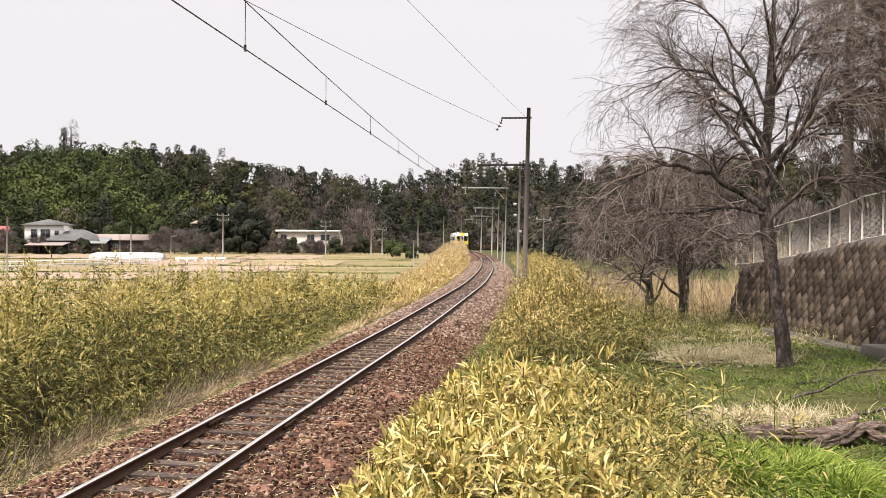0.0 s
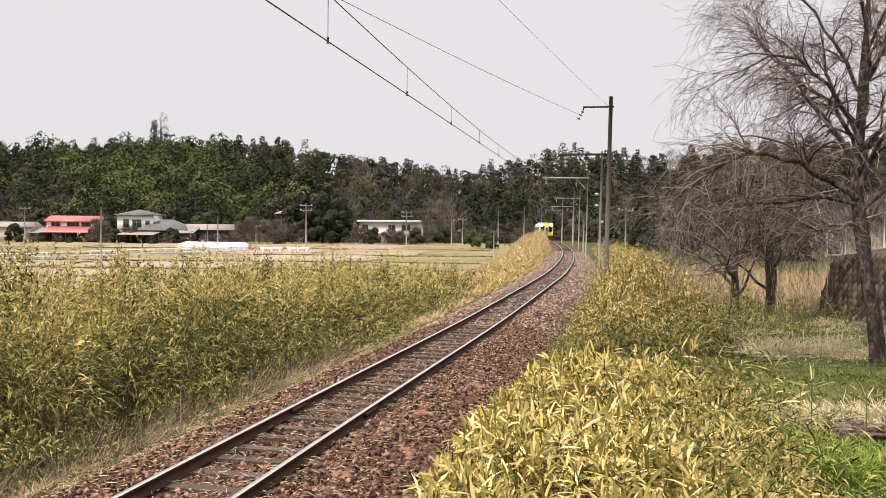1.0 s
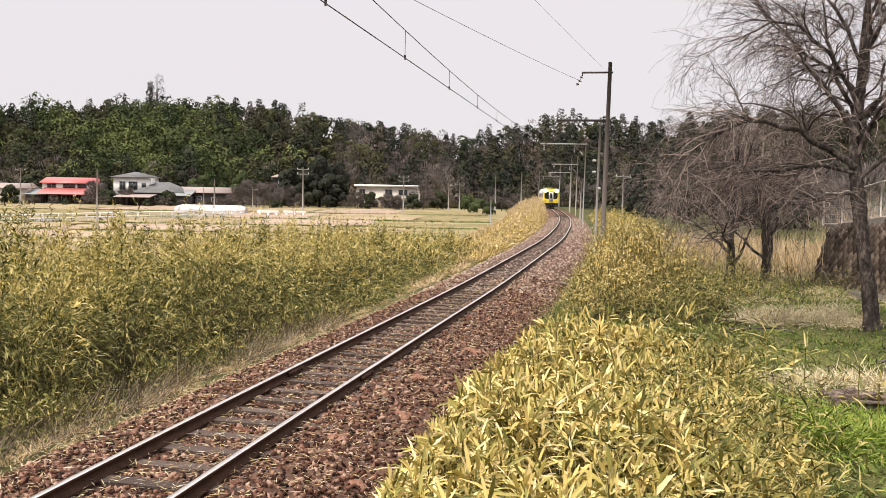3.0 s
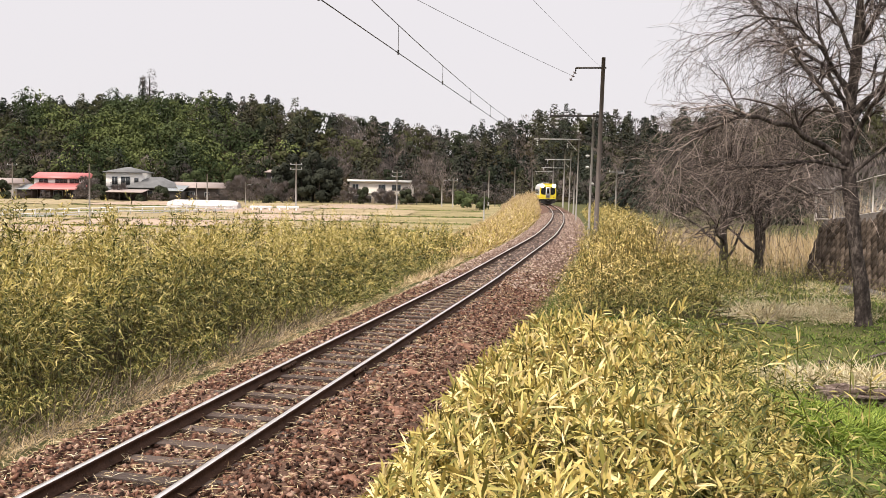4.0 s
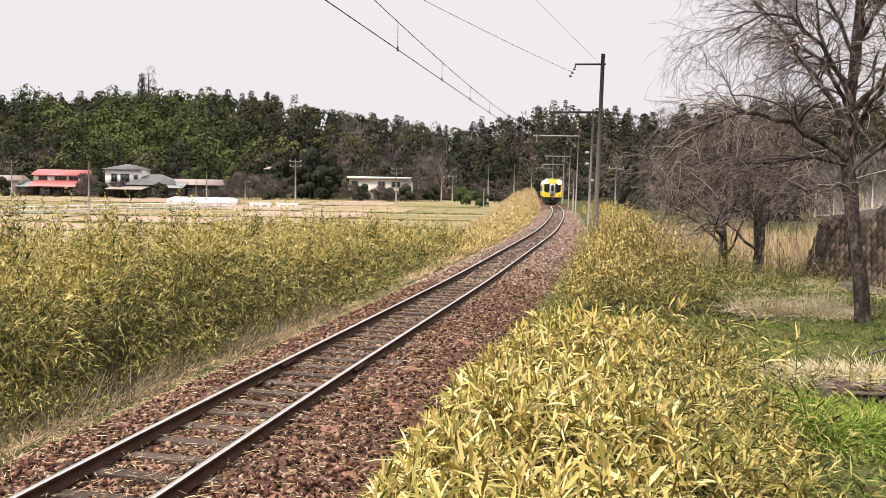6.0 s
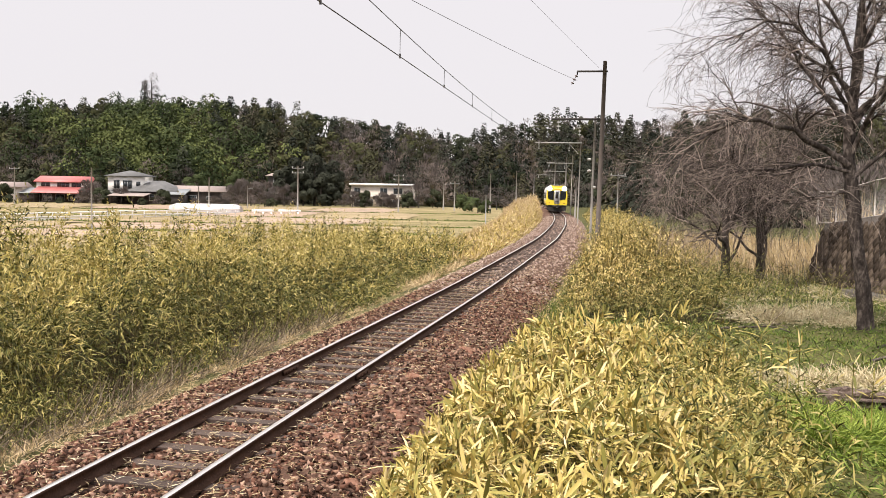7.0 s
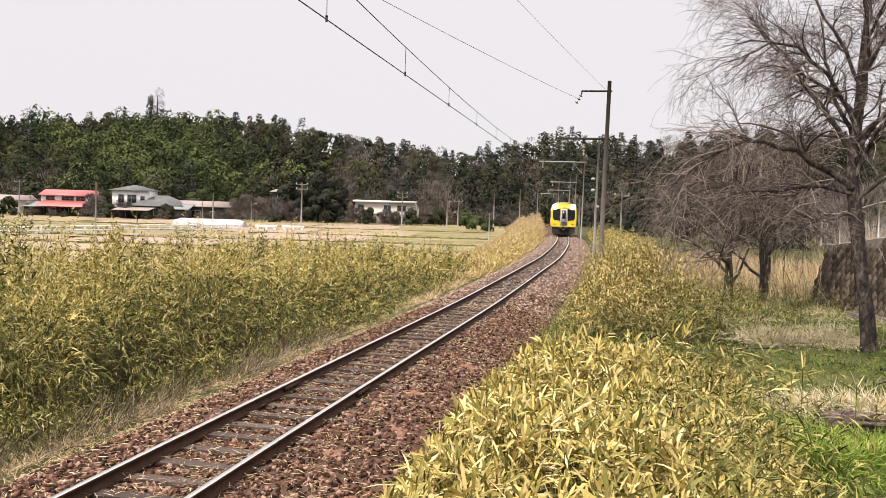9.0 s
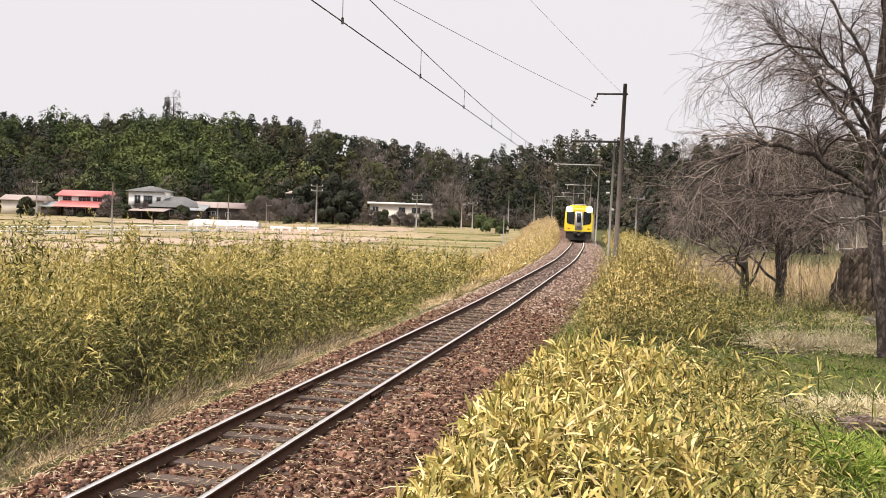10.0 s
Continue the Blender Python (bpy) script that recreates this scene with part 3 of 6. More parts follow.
def build_dead_leaves():
    """Pale dead bamboo leaves blown onto the ballast and sleepers."""
    n = 3200
    y, u = 6 + 34 * rng.random(n) ** 1.8, rng.uniform(-2.2, 2.5, n)
    keep = np.abs(np.abs(u) - 0.566) > 0.08
    y, u = y[keep], u[keep]
    n = len(y)
    p = beside(y, u, bed_z(u) + rng.uniform(0.03, 0.06, n))
    a = rng.uniform(0, 2 * np.pi, n)
    way = np.stack([np.cos(a), np.sin(a), rng.uniform(-0.15, 0.2, n)], -1)
    g = Geo().leaves(p, way, rng.uniform(0.06, 0.16, n), rng.uniform(0.008, 0.016, n), 0.05)
    tagged(part("dead_leaf_litter", g, M_PALE_STRAW), "pale dead bamboo leaves strewn over the ballast", "leaves", kind="stuff")


build_dead_leaves()
# ---- the train ----
M_YELLOW = plain("yellow_train_paint", (0.72, 0.57, 0.04), 0.3, 0, 0.06, 1.0)
M_TRAIN_SIDE = plain("pale_train_side", (0.6, 0.6, 0.57), 0.35, 0, 0.06, 1.0)
M_TRAIN_GLASS = plain("dark_train_glass", (0.012, 0.014, 0.016), 0.06, 0, 0.1, 1.0, 0, 0.6, 0)
M_UNDER = plain("sooty_underframe", (0.025, 0.023, 0.022), 0.8, 0.2)
M_DOOR_GREY = plain("grey_door_paint", (0.42, 0.42, 0.44), 0.4, 0, 0.08)
M_ORANGE_SIGN = glowing("amber_sign", (1.0, 0.42, 0.06), 0.9)
M_HEADLIGHT = glowing("headlight_glow", (1.0, 0.95, 0.82), 60.0)
M_ROOF = plain("dusty_roof_grey", (0.3, 0.3, 0.3), 0.7)
CAR_LENGTH = 19.5


def train_car(leading, label):
    """A railcar, its front bogie near the origin, nose at y = -2.6 (towards the viewer), on rail heads at z = 0."""
    car = thing("railcar", 0, 0, 0, label, "train")
    a, b = -2.6, CAR_LENGTH - 2.6
    shell = [(-1.36, 0.95), (-1.4, 1.3), (-1.4, 2.55), (-1.33, 3.05), (-1.18, 3.4), (-0.85, 3.58), (0.85, 3.58), (1.18, 3.4), (1.33, 3.05), (1.4, 2.55), (1.4, 1.3), (1.36, 0.95)]
    body = part("body", Geo().prism(shell, a + 0.35, b), M_TRAIN_SIDE, car)
    for s in (-1, 1):
        band = Geo().box(s * 1.4 - 0.006, s * 1.4 + 0.006, a + 0.4, b - 0.05, 1.0, 1.62)
        part("side_band", band, M_YELLOW, body, "yellow side band")
        for k in range(9):
            y = 0.6 + k * 1.75
            if k in (1, 4, 7):
                d = part("side_door", Geo().box(s * 1.4 - 0.012, s * 1.4 + 0.012, y, y + 1.25, 1.05, 2.95), M_DOOR_GREY, car, "grey sliding passenger door")
                part("door_window", Geo().box(s * 1.4 - 0.02, s * 1.4 + 0.02, y + 0.2, y + 1.05, 1.85, 2.7), M_TRAIN_GLASS, d)
            else:
                part("side_window", Geo().box(s * 1.385 - 0.025, s * 1.385 + 0.025, y, y + 1.4, 1.85, 2.7), M_TRAIN_GLASS, car, "dark side window")
    # the nose: a moulded yellow mask with two dark windscreens and a gangway door between
    mask = [(-1.38, 1.0), (-1.42, 1.35), (-1.41, 2.5), (-1.34, 3.05), (-1.16, 3.42), (-0.8, 3.62), (0.8, 3.62), (1.16, 3.42), (1.34, 3.05), (1.41, 2.5), (1.42, 1.35), (1.38, 1.0)]
    nose = part("nose", Geo().prism(mask, a + 0.1, a + 0.4).prism([(p * 0.95, 1.02 + (q - 1.0) * 0.965) for p, q in mask], a, a + 0.11), M_YELLOW, car, "moulded yellow front mask")
    for s in (-1, 1):
        screen = [(s * 0.43, 1.66), (s * 1.12, 1.78), (s * 1.22, 2.05), (s * 1.2, 2.9), (s * 1.05, 2.98), (s * 0.43, 2.98)]
        part("windscreen", Geo().prism(screen if s > 0 else screen[::-1], a - 0.02, a + 0.03), M_TRAIN_GLASS, nose, "dark front windscreen")
        g = Geo().tubes(np.array([(s * 0.98, a - 0.035, 3.22), (s * 0.98, a + 0.05, 3.22)]), np.array([0.29, 0.3]), 16)
        part("headlight", g, M_HEADLIGHT if leading else M_TRAIN_GLASS, nose, "bright lit headlight" if leading else "unlit headlight")
        part("tail_light", Geo().box(s * 0.98 - 0.09, s * 0.98 + 0.09, a - 0.02, a + 0.02, 1.24, 1.34), plain("red_lens", (0.3, 0.02, 0.015), 0.3), nose, "small red tail light")
        part("wiper", Geo().rod((s * 0.6, a - 0.04, 1.75), (s * 0.85, a - 0.04, 2.5), 0.015, 5), M_UNDER, nose)
        part("grab_rail", Geo().rod((s * 0.38, a - 0.06, 1.3), (s * 0.38, a - 0.06, 2.9), 0.022, 6), M_DOOR_GREY, nose, "pale grey grab rail")
    door = part("gangway_door", Geo().box(-0.34, 0.34, a - 0.03, a + 0.05, 1.15, 3.0), M_DOOR_GREY, nose, "grey gangway door")
    part("door_window", Geo().box(-0.2, 0.2, a - 0.045, a, 1.9, 2.85), M_TRAIN_GLASS, door)
    part("number_bars", Geo().box(-0.22, 0.22, a - 0.04, a, 1.42, 1.5), M_UNDER, door)
    if leading:
        part("destination_sign", Geo().box(-0.48, 0.48, a - 0.03, a + 0.02, 3.1, 3.36), M_ORANGE_SIGN, nose, "lit amber destination sign")
    part("coupler", Geo().box(-0.16, 0.16, a - 0.42, a + 0.3, 0.6, 0.95).rod((0, a - 0.45, 0.82), (0, a - 0.3, 0.82), 0.2, 10).box(-0.55, 0.55, a - 0.12, a + 0.1, 0.72, 0.98), M_UNDER, car, "black automatic coupler")
    part("snow_plough", Geo().prism([(-1.25, 0.3), (-1.28, 0.95), (1.28, 0.95), (1.25, 0.3), (0.5, 0.14), (-0.5, 0.14)], a + 0.12, a + 0.28), M_UNDER, car, "black skirt with pilot plate")
    part("underframe", Geo().box(-1.2, 1.2, a + 0.5, b - 0.2, 0.72, 0.96).box(-1.1, 1.1, 4.5, 9.5, 0.3, 0.75), M_UNDER, car, "dark equipment boxes")
    for y in (0.0, 13.8):
        bogie = part("bogie", Geo().box(-0.95, -0.75, y - 1.3, y + 1.3, 0.4, 0.66).box(0.75, 0.95, y - 1.3, y + 1.3, 0.4, 0.66).box(-0.9, 0.9, y - 0.3, y + 0.3, 0.42, 0.72), M_UNDER, car, "dark steel bogie")
        for w in (-1.05, 1.05):
            g = Geo()
            for s in (-1, 1):
                g.tubes(np.array([(s * 0.5, y + w, 0.432), (s * 0.51, y + w, 0.432), (s * 0.515, y + w, 0.432), (s * 0.63, y + w, 0.432)]), np.array([0.45, 0.45, 0.43, 0.428]), 24)
            g.rod((-0.55, y + w, 0.432), (0.55, y + w, 0.432), 0.08, 10)
            part("wheelset", g, M_RAIL, bogie)
    for y0, y1 in ((4, 8), (10.5, 13.5)):
        part("roof_unit", Geo().box(-0.75, 0.75, y0, y1, 3.57, 3.8), M_ROOF, car, "grey roof unit", bevel=0.03)
    if leading:
        y, g = 1.6, Geo()
        g.box(-0.7, 0.7, y - 0.8, y + 0.8, 3.6, 3.7)
        for s in (-0.5, 0.5):
            g.rod((s, y + 0.6, 3.7), (s * 0.8, y - 0.7, 4.35), 0.03, 6).rod((s * 0.8, y - 0.7, 4.35), (s * 0.9, y, 4.97), 0.022, 6)
        g.rod((-0.85, y, 4.99), (0.85, y, 4.99), 0.03, 6).rod((-0.8, y + 0.25, 4.97), (0.8, y + 0.25, 4.97), 0.025, 6)
        part("pantograph", g, M_DARKSTEEL, car, "raised dark pantograph touching the wire")
    return car


lead_car = train_car(True, "bright yellow electric railcar with lit headlights on the track")

_run_y = np.arange(60, 275, 0.5)
_run_x = line_x(_run_y)
_run_s = np.concatenate([[0], np.cumsum(np.hypot(np.diff(_run_x), np.diff(_run_y)))])


def car_pose(nose_y, back):
    """The pose of a car whose nose is `back` metres of track behind the place where the centre line is at nose_y."""
    s = np.interp(nose_y, _run_y, _run_s) + back
    spot = lambda q: np.array([np.interp(q, _run_s, _run_x), np.interp(q, _run_s, _run_y)])
    f, r = spot(s + 2.6), spot(s + 2.6 + 13.8)
    d = (r - f) / np.linalg.norm(r - f)
    return pose(f[0], f[1], 0, 0, 0, -math.degrees(math.atan2(d[0], d[1])))


def motions():
    rows = [(k * 0.5, 94.0 + 10.6 * (10 - k * 0.5) + 0.12 * (10 - k * 0.5) ** 2) for k in range(21)]
    walk(lead_car, [(t, car_pose(y, 0.0)) for t, y in rows])
# ---- undergrowth ----
def on_ground(x, y, up=0.0):
    return np.stack([x, y, ground_z(x, y) + up], -1)


def beside_ground(y, u, up=0.0):
    p = beside(y, u)
    p[..., 2] = ground_z(p[..., 0], p[..., 1]) + up
    return p


def random_ways(n, low=-0.4, high=0.9):
    a, e = rng.uniform(0, 2 * np.pi, n), rng.uniform(low, high, n)
    return np.stack([np.cos(a) * np.cos(e), np.sin(a) * np.cos(e), np.sin(e)], -1)


def shoots(tops, count, length, width, geo, bent=False, low=-0.35, high=1.1, droop=0.3, spread=0.12):
    """Leaves that spray from the tops of bamboo-grass shoots."""
    n = len(tops)
    base = np.repeat(tops, count, 0) + rng.normal(size=(n * count, 3)) * (spread * 0.5, spread * 0.5, spread)
    size = rng.uniform(0.6, 1.25, n * count)
    geo.leaves(base, random_ways(n * count, low, high), length * size, width * size ** 0.5, droop * rng.uniform(0.3, 1.6, n * count), bent)
    return geo


def lumps(x, y, scale=1.0):
    """Soft uneven heights between -1 and 1."""
    return (np.sin(x * 1.9 * scale + 1.3) * np.cos(y * 1.35 * scale + 0.4) + 0.6 * np.sin(x * 4.1 * scale + y * 2.3 * scale) + 0.4 * np.cos(y * 5.3 * scale - x * 3.1 * scale)) / 2.0


def blades(geo, p, length, width, low=0.5, high=1.5, droop=0.3):
    n = len(p)
    size = rng.uniform(0.5, 1.3, n)
    geo.leaves(p, random_ways(n, low, high), length * size, width, droop * rng.uniform(0.2, 1.8, n))
    return geo


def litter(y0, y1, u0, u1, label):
    """A sheet of dead leaves under a thicket, coloured dark for the shade in its gaps."""
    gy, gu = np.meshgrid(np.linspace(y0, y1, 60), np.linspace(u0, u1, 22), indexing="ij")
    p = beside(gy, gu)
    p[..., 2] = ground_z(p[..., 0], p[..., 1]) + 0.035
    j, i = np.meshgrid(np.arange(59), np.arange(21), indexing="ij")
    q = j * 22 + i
    tagged(part("leaf_litter", Geo().add(p, np.stack([q, q + 1, q + 23, q + 22], -1).reshape(-1, 4)), M_SHADE_LITTER, smooth=True), label, "ground", kind="structure")


litter(2, 58, -13.5, -3.0, "dead leaves under the bamboo thicket, darkened for its shade")
litter(15.5, 48, 3.3, 6.2, "dead leaves under the verge bushes, darkened for their shade")
litter(3.9, 10.4, 2.7, 5.4, "dead leaves under the near bamboo bush, darkened for its shade")


def culm_clump(geo, sticks, x, y, radius, height, culms, leaf, wide, per=11, mats=(0, 1), share=0.3):
    """A clump of leafy culms that lean outwards from one root; the outline stays ragged."""
    a, r = rng.uniform(0, 2 * np.pi, culms), radius * np.sqrt(rng.random(culms))
    px, py = x + r * np.cos(a), y + r * np.sin(a)
    foot = np.stack([px, py, ground_z(px, py) - 0.03], -1)
    tall = height * rng.uniform(0.45, 1.15, culms) * (1 - 0.35 * (r / radius) ** 2)
    lean = np.stack([np.cos(a), np.sin(a)], -1) * (0.22 * r / radius)[:, None] + rng.normal(size=(culms, 2)) * 0.16
    tip = foot + np.concatenate([lean * tall[:, None], tall[:, None]], 1)
    mid = (foot + tip) / 2 + rng.normal(size=(culms, 3)) * 0.04
    sticks.tubes(np.stack([foot, mid, tip], 1), np.full((culms, 3), 0.0055) * (1.2, 1.0, 0.6), 3)
    t = 1 - rng.random((culms, per)) ** 1.5 * 0.72
    p = (foot[:, None] + (tip - foot)[:, None] * t[..., None]).reshape(-1, 3) + rng.normal(size=(culms * per, 3)) * 0.05
    way = random_ways(len(p), -0.5, 1.2)
    size = rng.uniform(0.55, 1.25, len(p))
    old = np.repeat(rng.random(culms) < share, per)
    for pick, m in ((~old, mats[0]), (old, mats[1])):
        if pick.any():
            geo.leaves(p[pick], way[pick], leaf * size[pick], wide * size[pick] ** 0.5, 0.35 * rng.uniform(0.2, 1.5, pick.sum()), mat=m)


def left_canopy(y, u):
    top = np.interp(y, [0, 6, 12, 18, 26, 34, 44, 56], [1.42, 1.5, 1.5, 1.4, 1.18, 0.92, 0.35, -0.1])
    rise = ramp01(-u, 2.35, 5.4) ** 0.8
    foot = -0.5
    return foot + (top - foot) * rise * np.where(-u > 11, ramp01(-u, 15, 11), 1.0) + 0.4 * lumps(u, y, 0.8) * rise + 0.21 * lumps(u + 3, y, 2.2) * rise


def leafy_dome(geo, x, y, z, wide, high, count, leaf, width, top_share):
    """A rounded head of bamboo sprays: leaves hang outwards from its shell, those on its crown in a lighter, sunlit
    colour.
    """
    n = count // 5
    d = rng.normal(size=(n, 3))
    d[:, 2] = np.abs(d[:, 2]) * 1.1 - 0.45
    d /= np.linalg.norm(d, axis=1, keepdims=True)
    ragged = 1 + 0.22 * np.sin(d[:, 0] * 5 + x * 3) * np.cos(d[:, 1] * 6 + y * 2) + 0.12 * rng.normal(size=n)
    shell = np.where(rng.random(n) < 0.22, rng.uniform(0.35, 0.8, n), rng.uniform(0.85, 1.04, n)) * ragged
    tip = np.array([x, y, z]) + d * shell[:, None] * (wide, wide, high)
    tip[:, 2] = np.maximum(tip[:, 2], ground_z(tip[:, 0], tip[:, 1]) + 0.06)
    out = np.repeat(d * (0.75, 0.75, 0.45) + (0, 0, 0.12), 5, 0) + rng.normal(size=(n * 5, 3)) * 0.42
    base = np.repeat(tip, 5, 0) + rng.normal(size=(n * 5, 3)) * 0.035
    size = rng.uniform(0.6, 1.25, n * 5)
    # upper leaves take the lighter colour that stands in for sun on top
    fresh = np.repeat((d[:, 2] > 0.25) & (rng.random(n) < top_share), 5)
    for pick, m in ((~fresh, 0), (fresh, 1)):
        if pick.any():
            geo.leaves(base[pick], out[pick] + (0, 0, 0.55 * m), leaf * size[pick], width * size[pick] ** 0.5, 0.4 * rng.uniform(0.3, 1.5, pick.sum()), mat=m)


def build_left_thicket():
    g, sticks = Geo(), Geo()
    for y0, y1, step, u_far, count, leaf, wide in ((3.5, 12.5, 0.95, -7.6, 1150, 0.165, 0.019), (12.5, 22.0, 1.15, -9.5, 900, 0.19, 0.023), (22.0, 36.0, 1.5, -11.5, 560, 0.24, 0.031), (36.0, 58.0, 2.0, -12.0, 360, 0.32, 0.046)):
        for y in np.arange(y0, y1, step):
            u = -3.0
            while u > u_far:
                cy, cu = y + rng.normal() * step * 0.3, min(u + rng.normal() * 0.25, -2.85)
                top = float(left_canopy(cy, cu)) + rng.normal() * 0.16
                p = beside(cy, cu)
                floor = float(ground_z(p[0], p[1]))
                tall = top - floor
                back = float(ramp01(-cu, 3.6, 5.4))
                if tall > 0.25 and not (back < 0.9 and float(lumps(np.array(cu * 1.1 + 2), np.array(cy), 1.0)) < -0.34):
                    r = step * rng.uniform(0.5, 0.78) * min(1.0, 0.45 + 0.4 * tall)
                    high = min(tall * 0.55, r * rng.uniform(0.9, 1.3))
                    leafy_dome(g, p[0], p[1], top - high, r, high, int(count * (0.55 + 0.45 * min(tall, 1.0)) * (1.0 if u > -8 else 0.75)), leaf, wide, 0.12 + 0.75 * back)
                    if back < 0.95 and cy < 26:
                        n = 10
                        a = np.array([p[0], p[1], floor - 0.03]) + rng.normal(size=(n, 3)) * (r * 0.5, r * 0.5, 0)
                        b = a + np.stack([rng.normal(size=n) * 0.12 + 0.08, rng.normal(size=n) * 0.12, tall * rng.uniform(0.5, 0.95, n)], -1)
                        sticks.tubes(np.stack([a, (a + b) / 2 + rng.normal(size=(n, 3)) * 0.04, b], 1), np.full((n, 3), 0.0048), 3)
                u -= step * rng.uniform(0.75, 1.05)
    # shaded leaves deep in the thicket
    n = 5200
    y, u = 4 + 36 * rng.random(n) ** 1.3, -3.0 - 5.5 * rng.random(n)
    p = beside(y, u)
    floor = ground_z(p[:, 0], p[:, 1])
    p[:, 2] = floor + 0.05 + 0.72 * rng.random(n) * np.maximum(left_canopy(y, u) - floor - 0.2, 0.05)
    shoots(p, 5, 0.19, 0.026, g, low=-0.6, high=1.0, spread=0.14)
    # low leafy shoots that creep out over the foot of the bank
    n = 3000
    y, u = 4.5 + 32 * rng.random(n) ** 1.4, -2.25 - 1.15 * rng.random(n) ** 0.7
    keep = lumps(u * 1.4 + 1, y, 1.3) + rng.normal(size=n) * 0.25 > -0.05
    p = beside_ground(y, u, 0.04)[keep]
    p[:, 2] += rng.random(len(p)) ** 1.3 * 0.42
    shoots(p, 6, 0.14, 0.015, g, low=-0.3, high=1.2, spread=0.14)
    # taller plumes that stand out of the mass
    n = 560
    y, u = 5.5 + 46 * rng.random(n) ** 1.2, rng.uniform(-11, -4.0, n)
    p = beside(y, u)
    p[:, 2] = left_canopy(y, u) - 0.3
    tall = np.where(rng.random(n) < 0.25, rng.uniform(1.0, 1.6, n), rng.uniform(0.5, 1.05, n))[:, None]
    green = rng.random(n) < 0.45
    for k in range(9):
        q = p + np.stack([rng.normal(size=n) * 0.03, rng.normal(size=n) * 0.03, 0.11 * k * np.ones(n)], -1) * tall
        for pick, m in ((green, 0), (~green, 1)):
            shoots(q[pick], 6, 0.2 - 0.009 * k, 0.028, g, low=0.3, high=1.35, spread=0.06)
            g.blocks[-1] = (*g.blocks[-1][:2], m)
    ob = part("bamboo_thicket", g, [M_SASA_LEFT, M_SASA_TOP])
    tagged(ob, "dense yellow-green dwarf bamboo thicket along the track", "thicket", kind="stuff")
    tagged(part("thicket_stems", sticks, M_STEM), "thin straw-coloured bamboo stems in the thicket", "stems", kind="stuff")
    # dead stems and straw leaning out at the thicket's foot
    g = Geo()
    n = 5200
    y, u = 5 + 17 * rng.random(n) ** 1.3, -2.2 - 1.9 * rng.random(n)
    keep = lumps(u * 1.3, y, 1.1) + rng.normal(size=n) * 0.3 > -0.25
    y, u = y[keep], u[keep]
    n = len(y)
    a = beside_ground(y, u, -0.02)
    way = random_ways(n, 0.2, 1.4) + (0.25, -0.1, 0)
    ln = rng.uniform(0.15, 0.75, n)[:, None]
    b = a + way * ln
    m = a + way * ln * 0.55 + np.array([0, 0, 0.06]) * ln
    g.tubes(np.stack([a, m, b], 1), np.full((n, 3), 0.0046), 3)
    n = 2600
    y, u = 5 + 20 * rng.random(n) ** 1.3, -2.3 - 1.4 * rng.random(n) ** 1.4
    keep = lumps(u, y, 1.3) > -0.1
    blades(g, beside_ground(y, u, 0.05)[keep], 0.26, 0.009, -0.1, 1.2, 0.5)
    tagged(part("thicket_straw", g, M_DEAD_STEM), "dead grey-brown stems and straw at the thicket's foot", "grass", kind="stuff")


reseed(20)
build_left_thicket()


def near_canopy(x, y):
    u = x - line_x(y)
    edge = ramp01(u, 2.15, 3.8) * ramp01(x - 0.2 * (y - 5), 2.3, 1.1) * ramp01(y, 11.2, 9.0)
    return ground_z(x, y) + 0.08 + (1.27 - ground_z(x, y)) * edge + 0.17 * lumps(x, y, 1.3) * edge + 0.09 * lumps(x + 2, y, 3.4) * edge, edge


def leaf_fans(geo, tops, lean, count, length, width, mat=0):
    """Shoots that end in a fan: leaves leave the stem in turn, the lowest lie flat, the youngest stand up."""
    n = len(tops)
    k = np.tile(np.arange(count), n) / (count - 1)
    a = np.repeat(rng.uniform(0, 2 * np.pi, n), count) + np.tile(np.arange(count) * 2.6, n) + rng.normal(size=n * count) * 0.45
    e = np.radians(4 + 66 * k ** 1.4) + rng.normal(size=n * count) * 0.2
    way = np.stack([np.cos(a) * np.cos(e), np.sin(a) * np.cos(e), np.sin(e)], -1) + np.repeat(lean, count, 0) * 0.5
    base = np.repeat(tops, count, 0) + np.stack([0 * k, 0 * k, (k - 1) * 0.13], -1) + rng.normal(size=(n * count, 3)) * 0.008
    size = np.repeat(rng.uniform(0.7, 1.2, n), count) * rng.uniform(0.75, 1.15, n * count) * (1 - 0.25 * k)
    geo.leaves(base, way, length * size, width * size ** 0.5, (0.34 - 0.22 * k) * rng.uniform(0.4, 1.5, n * count), True, mat)
    return geo


